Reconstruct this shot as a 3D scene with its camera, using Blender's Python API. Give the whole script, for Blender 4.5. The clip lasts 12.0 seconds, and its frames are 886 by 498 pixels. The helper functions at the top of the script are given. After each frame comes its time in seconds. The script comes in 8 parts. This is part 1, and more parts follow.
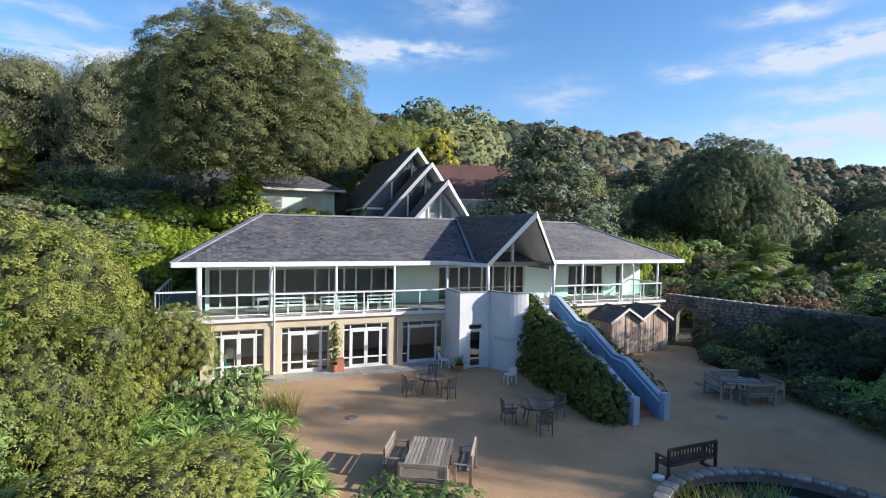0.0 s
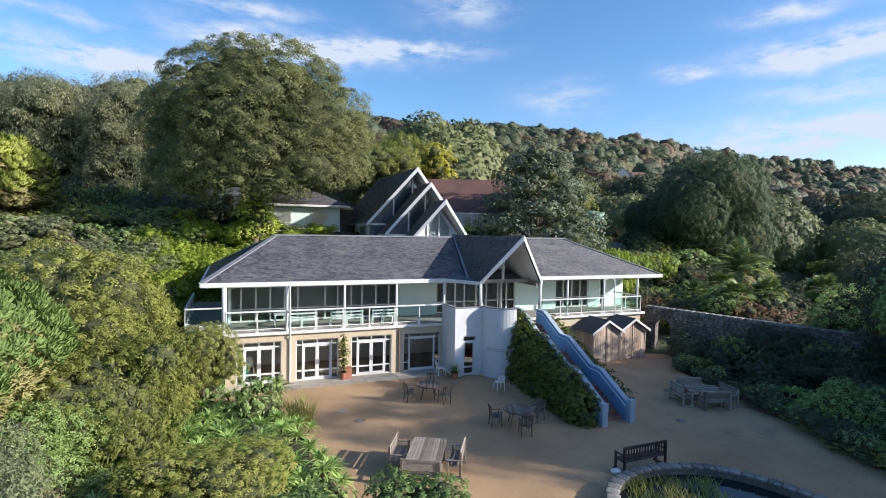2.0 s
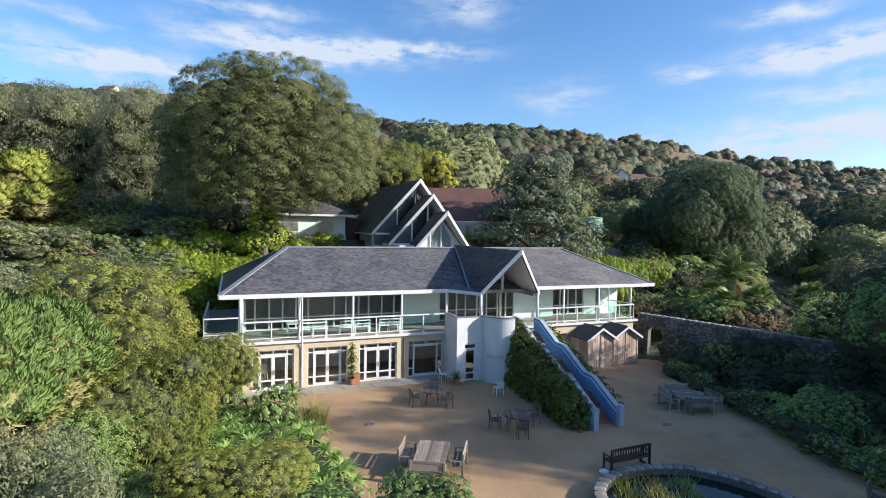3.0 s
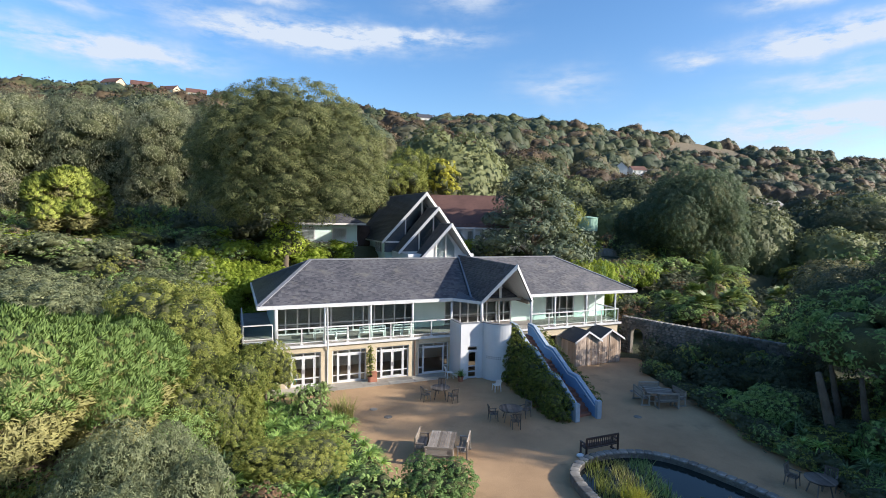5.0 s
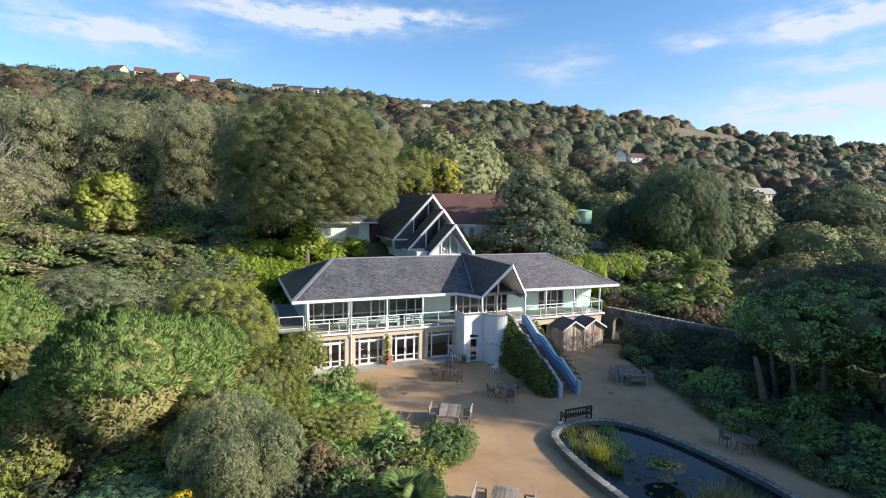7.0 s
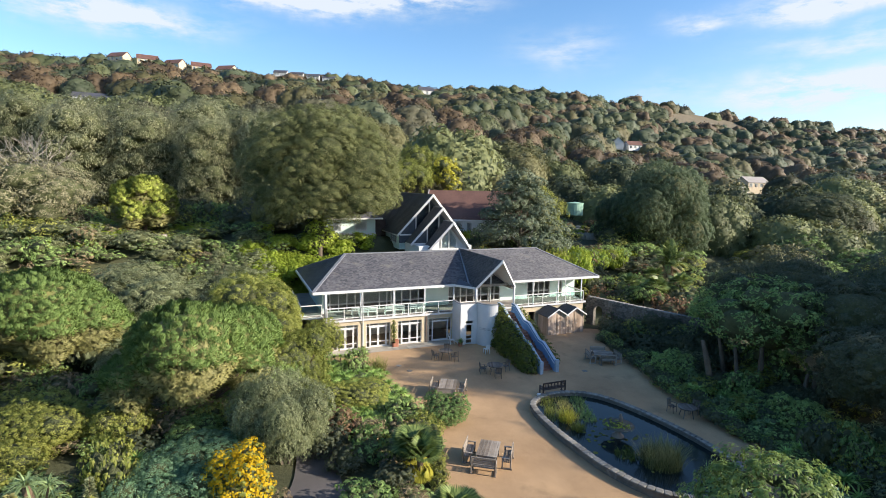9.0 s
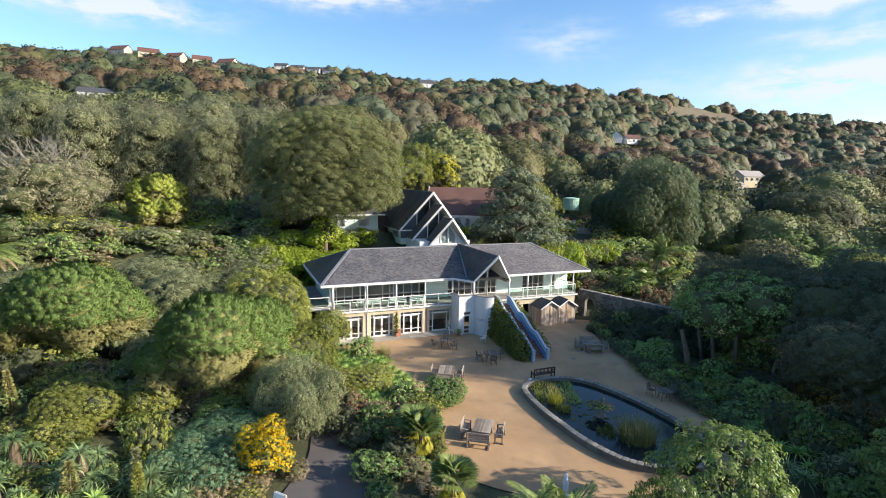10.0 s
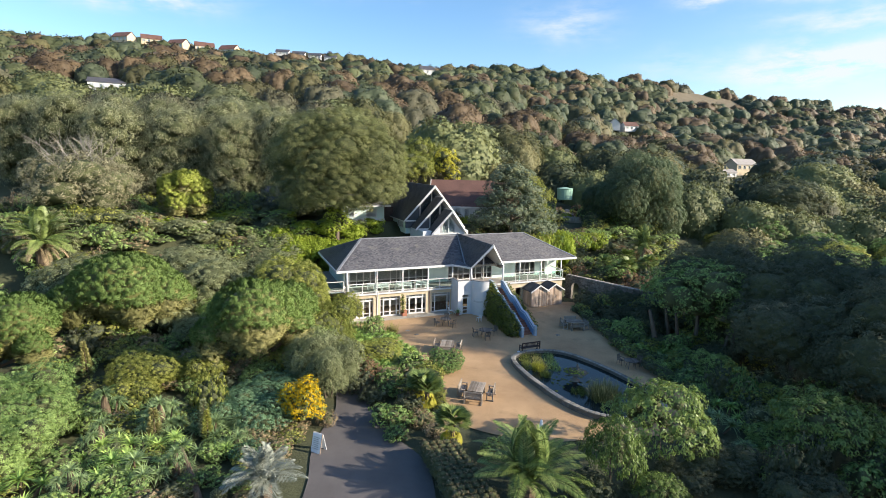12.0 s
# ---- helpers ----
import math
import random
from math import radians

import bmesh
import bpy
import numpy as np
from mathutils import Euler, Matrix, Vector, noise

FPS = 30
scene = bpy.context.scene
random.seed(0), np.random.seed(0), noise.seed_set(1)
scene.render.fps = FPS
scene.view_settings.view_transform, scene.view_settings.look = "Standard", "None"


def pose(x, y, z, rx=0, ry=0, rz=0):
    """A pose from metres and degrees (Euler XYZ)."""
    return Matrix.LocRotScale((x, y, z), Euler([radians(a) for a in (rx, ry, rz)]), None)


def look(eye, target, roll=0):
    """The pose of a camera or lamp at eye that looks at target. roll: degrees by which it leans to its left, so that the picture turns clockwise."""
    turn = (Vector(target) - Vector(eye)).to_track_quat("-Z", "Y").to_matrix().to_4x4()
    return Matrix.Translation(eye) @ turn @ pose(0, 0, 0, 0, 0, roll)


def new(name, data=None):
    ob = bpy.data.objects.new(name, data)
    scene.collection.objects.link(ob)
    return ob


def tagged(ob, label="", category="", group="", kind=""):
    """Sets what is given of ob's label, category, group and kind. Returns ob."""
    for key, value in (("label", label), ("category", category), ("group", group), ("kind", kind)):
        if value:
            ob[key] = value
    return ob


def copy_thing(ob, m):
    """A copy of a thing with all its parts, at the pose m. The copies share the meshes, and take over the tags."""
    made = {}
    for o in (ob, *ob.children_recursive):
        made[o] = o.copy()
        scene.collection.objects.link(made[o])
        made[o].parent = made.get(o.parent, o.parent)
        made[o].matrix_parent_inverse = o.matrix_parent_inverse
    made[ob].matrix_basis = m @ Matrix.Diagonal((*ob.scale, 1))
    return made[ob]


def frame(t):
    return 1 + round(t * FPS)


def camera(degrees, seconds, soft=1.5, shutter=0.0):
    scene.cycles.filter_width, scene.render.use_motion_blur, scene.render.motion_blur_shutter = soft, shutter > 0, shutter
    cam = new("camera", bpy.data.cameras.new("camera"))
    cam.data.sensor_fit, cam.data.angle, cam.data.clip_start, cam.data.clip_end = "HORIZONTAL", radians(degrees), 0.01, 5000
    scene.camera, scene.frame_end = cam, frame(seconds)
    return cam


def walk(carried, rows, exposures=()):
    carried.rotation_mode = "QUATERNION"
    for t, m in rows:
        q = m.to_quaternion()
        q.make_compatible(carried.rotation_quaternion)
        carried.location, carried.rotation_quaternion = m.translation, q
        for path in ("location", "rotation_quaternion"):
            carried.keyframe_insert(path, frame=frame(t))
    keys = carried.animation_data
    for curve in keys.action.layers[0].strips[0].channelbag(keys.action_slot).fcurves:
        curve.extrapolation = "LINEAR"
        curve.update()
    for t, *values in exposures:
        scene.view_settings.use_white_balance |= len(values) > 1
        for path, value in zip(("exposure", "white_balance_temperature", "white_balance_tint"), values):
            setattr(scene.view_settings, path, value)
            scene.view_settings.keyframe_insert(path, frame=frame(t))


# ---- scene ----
cam = camera(81.1, 12.0, soft=0.8)
METRES, EYE = 33.0, 7.25
ROWS = [
    (0.0, 0.0, 0.0, 0.0, 0.04, -2.11, -1.06),
    (0.5, 0.0031, -0.0214, 0.0084, 0.08, -2.1, -1.06),
    (1.0, 0.0044, -0.044, 0.0181, 0.13, -2.12, -1.05),
    (1.5, 0.0059, -0.0687, 0.0287, 0.15, -2.13, -1.04),
    (2.0, 0.0059, -0.0946, 0.0393, 0.13, -2.13, -1.05),
    (2.5, 0.0039, -0.1209, 0.0513, 0.15, -2.13, -1.05),
    (3.0, 0.0015, -0.1494, 0.0654, 0.18, -2.14, -1.06),
    (5.0, -0.0091, -0.2897, 0.129, 0.3, -3.47, -1.02),
    (5.5, -0.0132, -0.3312, 0.1443, 0.34, -3.93, -1.02),
    (6.0, -0.0168, -0.3753, 0.1586, 0.35, -4.39, -1.03),
    (6.5, -0.0201, -0.4195, 0.1725, 0.37, -4.85, -1.03),
    (7.0, -0.0222, -0.4662, 0.1856, 0.37, -5.29, -1.02),
    (9.0, -0.0195, -0.6515, 0.2419, 0.4, -7.05, -1.05),
    (9.5, -0.0183, -0.6989, 0.2536, 0.39, -7.48, -1.06),
    (10.0, -0.0174, -0.747, 0.2657, 0.41, -7.93, -1.07),
    (10.5, -0.017, -0.7956, 0.2772, 0.41, -8.34, -1.08),
    (11.0, -0.0185, -0.845, 0.2897, 0.41, -8.77, -1.09),
    (11.5, -0.0201, -0.8949, 0.3016, 0.43, -9.2, -1.09),
    (12.0, -0.0191, -0.9455, 0.3118, 0.46, -9.63, -1.11),
]
walk(cam, [(t, pose(METRES * x, METRES * y, EYE + METRES * z, 90 + pitch, roll, yaw))
           for t, x, y, z, yaw, pitch, roll in ROWS],
     exposures=[(0.0, 0.72, 5900, 14), (5.0, 0.75, 6050, 14), (9.0, 0.91, 6350, 13), (12.0, 1.0, 6500, 12)])

# ---- daylight ----
SUN_EL, SUN_AZ = radians(23.0), math.atan2(0.97, -0.23)   # azimuth from +y towards +x
world = bpy.data.worlds.new("daylight")
scene.world = world
world.use_nodes = True
wn, wl = world.node_tree.nodes, world.node_tree.links
sky = wn.new("ShaderNodeTexSky")
sky.sky_type, sky.sun_disc = "NISHITA", False
sky.sun_elevation, sky.sun_rotation = SUN_EL, SUN_AZ
sky.air_density, sky.dust_density, sky.ozone_density = 1.0, 1.0, 2.0
wn["Background"].inputs["Strength"].default_value = 0.15
hue = wn.new("ShaderNodeHueSaturation")
hue.inputs["Saturation"].default_value, hue.inputs["Value"].default_value = 1.22, 0.86
wl.new(sky.outputs[0], hue.inputs["Color"])
wl.new(hue.outputs[0], wn["Background"].inputs["Color"])
sun_data = bpy.data.lights.new("sun", "SUN")
sun_data.energy, sun_data.angle, sun_data.color = 4.6, radians(0.6), (1.0, 0.90, 0.74)
sun = new("sun", sun_data)
SUN_DIR = Vector((math.cos(SUN_EL) * math.sin(SUN_AZ), math.cos(SUN_EL) * math.cos(SUN_AZ), math.sin(SUN_EL)))
sun.matrix_world = look(SUN_DIR * 100, (0, 0, 0))

# ---- materials ----


def nodes_of(name):
    m = bpy.data.materials.new(name)
    m.use_nodes = True
    return m, m.node_tree.nodes, m.node_tree.links, m.node_tree.nodes["Principled BSDF"]


def ramp(n, l, fac, stops):
    r = n.new("ShaderNodeValToRGB")
    while len(r.color_ramp.elements) < len(stops):
        r.color_ramp.elements.new(0.5)
    for e, (p, c) in zip(r.color_ramp.elements, stops):
        e.position, e.color = p, (*c, 1)
    l.new(fac, r.inputs[0])
    return r.outputs[0]


def math_node(n, l, op, a, b):
    m = n.new("ShaderNodeMath")
    m.operation = op
    for k, s in enumerate((a, b)):
        if isinstance(s, (int, float)):
            m.inputs[k].default_value = s
        else:
            l.new(s, m.inputs[k])
    return m.outputs[0]


def noise_tex(n, l, co, scale, detail=4.0, rough=0.6, stretch=None):
    t = n.new("ShaderNodeTexNoise")
    t.inputs["Scale"].default_value, t.inputs["Detail"].default_value, t.inputs["Roughness"].default_value = scale, detail, rough
    if stretch:
        mp = n.new("ShaderNodeMapping")
        mp.inputs["Scale"].default_value = stretch
        l.new(co, mp.inputs[0])
        co = mp.outputs[0]
    l.new(co, t.inputs["Vector"])
    return t.outputs["Fac"]


def surface(name, dark, light, coarse=0.6, fine=9.0, rough=0.75, bump=0.3, metal=0.0, piece=0.0, island=0.0,
            stretch=None, bump_dist=0.02, stain=None, spec=0.4):
    """A weathered surface: stains at the coarse scale, grain at the fine one, a shade of its own for each piece."""
    m, n, l, b = nodes_of(name)
    co = n.new("ShaderNodeTexCoord").outputs["Object"]
    big = noise_tex(n, l, co, coarse, 5)
    small = noise_tex(n, l, co, fine, 6, 0.65, stretch)
    f = math_node(n, l, "ADD", math_node(n, l, "MULTIPLY", big, 0.55), math_node(n, l, "MULTIPLY", small, 0.45))
    if piece:
        rnd = n.new("ShaderNodeObjectInfo").outputs["Random"]
        f = math_node(n, l, "ADD", f, math_node(n, l, "MULTIPLY", math_node(n, l, "SUBTRACT", rnd, 0.5), piece))
    if island:
        rnd = n.new("ShaderNodeNewGeometry").outputs["Random Per Island"]
        f = math_node(n, l, "ADD", f, math_node(n, l, "MULTIPLY", math_node(n, l, "SUBTRACT", rnd, 0.5), island))
    col = ramp(n, l, f, [(0.3, dark), (0.7, light)])
    if stain:
        mx = n.new("ShaderNodeMix")
        mx.data_type = "RGBA"
        s = ramp(n, l, noise_tex(n, l, co, coarse * 2.3, 8, 0.7), [(0.55, (0, 0, 0)), (0.7, (0.8, 0.8, 0.8))])
        l.new(s, mx.inputs[0])
        l.new(col, mx.inputs[6])
        mx.inputs[7].default_value = (*stain, 1)
        col = mx.outputs[2]
    l.new(col, b.inputs["Base Color"])
    b.inputs["Roughness"].default_value, b.inputs["Metallic"].default_value = rough, metal
    b.inputs["Specular IOR Level"].default_value = spec
    if bump:
        bp = n.new("ShaderNodeBump")
        bp.inputs["Strength"].default_value, bp.inputs["Distance"].default_value = bump, bump_dist
        l.new(small, bp.inputs["Height"])
        l.new(bp.outputs[0], b.inputs["Normal"])
    return m


def leafage(name, dark, light, clump=0.45, trans=0.48, rough=0.6, island=0.5, spec=0.3, speckle=0.0, toned=0.0):
    """Leaves: each a shade of its own, and drifts of lighter and darker growth."""
    m, n, l, b = nodes_of(name)
    co = n.new("ShaderNodeTexCoord").outputs["Object"]
    rnd = n.new("ShaderNodeNewGeometry").outputs["Random Per Island"]
    obj = n.new("ShaderNodeObjectInfo").outputs["Random"]
    tone = noise_tex(n, l, co, clump, 3)
    if speckle:
        fine = ramp(n, l, noise_tex(n, l, co, 0.6, 8, 0.72), [(0.36, (0, 0, 0)), (0.64, (1, 1, 1))])
        tone = math_node(n, l, "ADD", math_node(n, l, "MULTIPLY", tone, 1 - speckle), math_node(n, l, "MULTIPLY", fine, speckle))
    f = math_node(n, l, "ADD", math_node(n, l, "MULTIPLY", rnd, island), math_node(n, l, "MULTIPLY", tone, 1.0 - island))
    f = math_node(n, l, "ADD", f, math_node(n, l, "MULTIPLY", math_node(n, l, "SUBTRACT", obj, 0.5), 0.35))
    if toned:
        tree_tone = n.new("ShaderNodeAttribute")
        tree_tone.attribute_name = "tone"
        f = math_node(n, l, "ADD", f, math_node(n, l, "MULTIPLY", math_node(n, l, "SUBTRACT", tree_tone.outputs["Fac"], 0.5), toned))
    col = ramp(n, l, f, [(0.22, dark), (0.78, light)])
    l.new(col, b.inputs["Base Color"])
    b.inputs["Roughness"].default_value = rough
    b.inputs["Specular IOR Level"].default_value = spec
    tr = n.new("ShaderNodeBsdfTranslucent")
    l.new(col, tr.inputs[0])
    mx = n.new("ShaderNodeMixShader")
    mx.inputs[0].default_value = trans
    l.new(b.outputs[0], mx.inputs[1])
    l.new(tr.outputs[0], mx.inputs[2])
    l.new(mx.outputs[0], n["Material Output"].inputs[0])
    return m


def glazing(name, tint=(0.75, 0.82, 0.82), rough=0.03):
    m, n, l, b = nodes_of(name)
    b.inputs["Base Color"].default_value = (*tint, 1)
    b.inputs["Roughness"].default_value = rough
    b.inputs["Transmission Weight"].default_value = 1.0
    b.inputs["IOR"].default_value = 1.45
    return m


SLATE = surface("slate", (0.043, 0.044, 0.053), (0.122, 0.119, 0.128), 0.4, 5, 0.5, 0.5, island=0.35, stain=(0.160, 0.148, 0.130))
LEAD = surface("lead", (0.143, 0.150, 0.163), (0.273, 0.280, 0.293), 1.2, 12, 0.5, 0.2)
WHITE = surface("white_paint", (0.540, 0.540, 0.531), (0.684, 0.684, 0.675), 0.7, 14, 0.5, 0.12)
RENDER_WHITE = surface("white_render", (0.528, 0.537, 0.546), (0.704, 0.704, 0.704), 0.5, 22, 0.85, 0.35)
BLUE_RENDER = surface("blue_render", (0.15, 0.28, 0.46), (0.25, 0.40, 0.58), 0.5, 20, 0.8, 0.3)
COPING_BLUE = surface("pale_blue_coping", (0.26, 0.34, 0.42), (0.42, 0.48, 0.53), 0.6, 16, 0.8, 0.3, stain=(0.28, 0.33, 0.36))
CREAM = surface("cream_render", (0.46, 0.38, 0.26), (0.60, 0.51, 0.36), 0.45, 18, 0.85, 0.3, stain=(0.40, 0.33, 0.23))
MINT = surface("mint_render", (0.50, 0.63, 0.58), (0.64, 0.75, 0.70), 0.5, 16, 0.8, 0.2)
DECK = surface("deck_concrete", (0.22, 0.20, 0.18), (0.38, 0.35, 0.32), 0.8, 15, 0.8, 0.3)
PAVING = surface("paving", (0.30, 0.27, 0.22), (0.48, 0.44, 0.36), 0.6, 14, 0.85, 0.4, piece=0.4)
GRAVEL = surface("gravel", (0.238, 0.146, 0.076), (0.580, 0.382, 0.204), 0.22, 22, 0.95, 0.6, bump_dist=0.02, stain=(0.27, 0.18, 0.10))
ASPHALT = surface("asphalt", (0.077, 0.070, 0.067), (0.140, 0.126, 0.119), 0.5, 30, 0.9, 0.5)
FIELD = surface("dry_hill_grass", (0.11, 0.09, 0.055), (0.21, 0.175, 0.115), 0.03, 0.6, 0.95, 0.5, bump_dist=0.3)
ROCK = surface("pale_rock", (0.22, 0.19, 0.15), (0.42, 0.38, 0.31), 1.2, 8, 0.9, 0.7, piece=0.4)
SOIL = surface("soil", (0.04, 0.045, 0.022), (0.10, 0.105, 0.05), 0.3, 6, 0.95, 0.8, bump_dist=0.1)
TEAK = surface("weathered_timber", (0.16, 0.13, 0.10), (0.38, 0.33, 0.27), 1.5, 30, 0.85, 0.5, piece=0.4, stretch=(1, 8, 8))
GREYWOOD = surface("grey_brown_timber", (0.075, 0.06, 0.048), (0.20, 0.17, 0.14), 1.5, 30, 0.85, 0.4, piece=0.4)
DARKWOOD = surface("dark_stained_timber", (0.035, 0.022, 0.018), (0.09, 0.06, 0.05), 1.5, 30, 0.7, 0.4, piece=0.3)
CEDAR = surface("cedar_boards", (0.32, 0.235, 0.17), (0.54, 0.43, 0.34), 1.0, 16, 0.85, 0.4, piece=0.5, stretch=(6, 6, 1))
FELT = surface("roof_felt", (0.05, 0.05, 0.05), (0.11, 0.105, 0.10), 0.8, 22, 0.95, 0.5)
STONE = surface("rubble_stone", (0.105, 0.096, 0.081), (0.248, 0.222, 0.186), 0.9, 9, 0.9, 0.8, island=0.5, piece=0.5, stain=(0.30, 0.29, 0.27))
COPING = surface("lichened_stone", (0.12, 0.115, 0.10), (0.27, 0.255, 0.22), 1.6, 12, 0.9, 0.7, piece=0.4, stain=(0.42, 0.41, 0.38))
BARK = surface("bark", (0.07, 0.05, 0.035), (0.20, 0.16, 0.12), 1.2, 10, 0.95, 0.9, stretch=(3, 3, 0.7), bump_dist=0.06)
PINE_BARK = surface("pine_bark", (0.10, 0.068, 0.05), (0.25, 0.18, 0.14), 1.2, 8, 0.95, 0.9, bump_dist=0.06)
PALE_BARK = surface("pale_bark", (0.32, 0.29, 0.25), (0.55, 0.52, 0.47), 1.2, 8, 0.9, 0.5)
GREY_TWIG = surface("grey_twigs", (0.20, 0.18, 0.15), (0.36, 0.33, 0.28), 1.2, 8, 0.9, 0.5)
THATCH = surface("dead_leaf_skirt", (0.085, 0.058, 0.038), (0.190, 0.138, 0.090), 1.5, 14, 0.95, 0.8, stretch=(4, 4, 1))
TILE = surface("red_clay_tile", (0.10, 0.052, 0.042), (0.21, 0.112, 0.085), 0.4, 7, 0.85, 0.5, island=0.6)
# dark gable glass with the shade under the overhang put into its colour
SHADED_GLAZE = surface("shaded_gable_glazing", (0.05, 0.06, 0.075), (0.11, 0.125, 0.15), 0.6, 8, 0.25, 0.05)
ROOM = surface("interior_plaster", (0.50, 0.49, 0.46), (0.68, 0.66, 0.62), 0.5, 10, 0.9, 0.1)
FLOORING = surface("interior_flooring", (0.16, 0.12, 0.09), (0.28, 0.21, 0.15), 0.8, 16, 0.6, 0.1)
PLASTIC = surface("white_plastic", (0.74, 0.74, 0.73), (0.82, 0.82, 0.81), 2, 20, 0.35, 0.03)
METAL = surface("galvanised_metal", (0.35, 0.36, 0.37), (0.5, 0.5, 0.5), 2, 20, 0.4, 0.1, metal=0.8)
BROWNPIPE = surface("brown_pipe", (0.12, 0.07, 0.05), (0.18, 0.11, 0.08), 2, 20, 0.5, 0.05)
GREENPAINT = surface("green_tank_paint", (0.22, 0.40, 0.30), (0.34, 0.52, 0.40), 0.8, 14, 0.6, 0.2)
TURQUOISE = surface("turquoise_cloth", (0.02, 0.34, 0.30), (0.06, 0.46, 0.40), 2, 20, 0.8, 0.1)
TERRACOTTA = surface("terracotta", (0.26, 0.10, 0.06), (0.42, 0.19, 0.12), 1.5, 14, 0.85, 0.3)
GLASS = glazing("window_glass")
GREENGLASS = glazing("green_tinted_glass", (0.72, 0.90, 0.86), 0.05)
WATER, wtn, wtl, wtb = nodes_of("pond_water")
wtb.inputs["Base Color"].default_value = (0.012, 0.02, 0.02, 1)
wtb.inputs["Roughness"].default_value = 0.08
wtb.inputs["Specular IOR Level"].default_value = 0.22
wt_bump = wtn.new("ShaderNodeBump")
wt_bump.inputs["Strength"].default_value, wt_bump.inputs["Distance"].default_value = 0.15, 0.02
wtl.new(noise_tex(wtn, wtl, wtn.new("ShaderNodeTexCoord").outputs["Object"], 3.0, 3), wt_bump.inputs["Height"])
wtl.new(wt_bump.outputs[0], wtb.inputs["Normal"])

L_OAK = leafage("holm_oak_leaf", (0.08, 0.108, 0.04), (0.27, 0.285, 0.118), 0.3)
L_DARK = leafage("dark_evergreen_leaf", (0.07, 0.092, 0.052), (0.155, 0.17, 0.105), 0.3)
L_OLIVE = leafage("olive_green_leaf", (0.155, 0.19, 0.038), (0.46, 0.47, 0.12), 0.3)
L_RUSSET = leafage("russet_autumn_leaf", (0.171, 0.106, 0.060), (0.380, 0.242, 0.141), 0.3)
L_GREEN = leafage("mid_green_leaf", (0.133, 0.231, 0.070), (0.412, 0.544, 0.183), 0.3)
L_BRIGHT = leafage("ivy_yellow_green_leaf", (0.243, 0.323, 0.036), (0.595, 0.687, 0.111), 0.4)
L_BROAD = leafage("broad_shrub_leaf", (0.09, 0.15, 0.034), (0.25, 0.335, 0.095), 0.4, 0.35, 0.4)
L_IVY = leafage("ivy_leaf", (0.092, 0.122, 0.023), (0.305, 0.33, 0.072), 0.6)
L_GREY = leafage("grey_green_leaf", (0.14, 0.165, 0.08), (0.39, 0.42, 0.225), 0.6)
L_TEAL = leafage("blue_green_leaf", (0.088, 0.172, 0.088), (0.285, 0.45, 0.25), 0.6)
L_EUCA = leafage("eucalyptus_leaf", (0.145, 0.158, 0.086), (0.400, 0.410, 0.240), 0.3)
L_YELLOW = leafage("golden_leaf", (0.290, 0.280, 0.030), (0.580, 0.550, 0.085), 0.5)
L_FLOWER = leafage("yellow_blossom", (0.55, 0.36, 0.01), (0.80, 0.58, 0.02), 0.8)
L_PINE = leafage("stone_pine_needle", (0.148, 0.238, 0.062), (0.3, 0.415, 0.125), 0.5, 0.35)
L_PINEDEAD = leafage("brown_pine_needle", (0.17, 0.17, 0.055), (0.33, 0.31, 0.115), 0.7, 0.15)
L_YPINE = leafage("yellow_pine_needle", (0.165, 0.21, 0.028), (0.43, 0.48, 0.095), 0.5, 0.2)
L_STRAP = leafage("strap_leaf", (0.120, 0.223, 0.048), (0.481, 0.643, 0.168), 0.8, 0.2, 0.5)
L_BLUE = leafage("blue_green_strap_leaf", (0.095, 0.155, 0.058), (0.32, 0.42, 0.18), 0.8, 0.2, 0.5)
L_PALM = leafage("palm_leaf", (0.070, 0.118, 0.028), (0.260, 0.319, 0.097), 0.8, 0.2, 0.45)
L_SILVER = leafage("silver_palm_leaf", (0.14, 0.16, 0.13), (0.36, 0.38, 0.31), 0.8, 0.15, 0.5)
L_DRY = leafage("dry_leaf", (0.20, 0.15, 0.08), (0.42, 0.33, 0.20), 0.8, 0.15, 0.8)
L_REED = leafage("reed_leaf", (0.150, 0.169, 0.038), (0.435, 0.394, 0.116), 0.8, 0.2)
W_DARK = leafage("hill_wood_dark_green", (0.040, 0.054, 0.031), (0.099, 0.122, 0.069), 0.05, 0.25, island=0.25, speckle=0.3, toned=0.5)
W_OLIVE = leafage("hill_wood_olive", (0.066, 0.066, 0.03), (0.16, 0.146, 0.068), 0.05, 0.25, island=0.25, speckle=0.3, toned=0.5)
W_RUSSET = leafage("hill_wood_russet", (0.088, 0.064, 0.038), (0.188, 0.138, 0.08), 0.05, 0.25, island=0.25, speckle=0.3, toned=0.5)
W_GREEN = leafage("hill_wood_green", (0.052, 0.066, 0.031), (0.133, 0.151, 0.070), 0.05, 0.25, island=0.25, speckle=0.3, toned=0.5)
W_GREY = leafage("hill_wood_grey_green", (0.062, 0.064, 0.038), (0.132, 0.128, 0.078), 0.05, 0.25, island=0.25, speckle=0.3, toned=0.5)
# crown core: inner-leaf tone, darkened to put the shade between leaves into colour
CORE_SHADE = surface("shaded_crown_core", (0.033, 0.043, 0.017), (0.179, 0.194, 0.081), 1.3, 24, 0.8, 1.0, bump_dist=0.15)
L_EVERGREEN = leafage("evergreen_oak_leaf", (0.072, 0.108, 0.056), (0.205, 0.262, 0.145), 0.3)
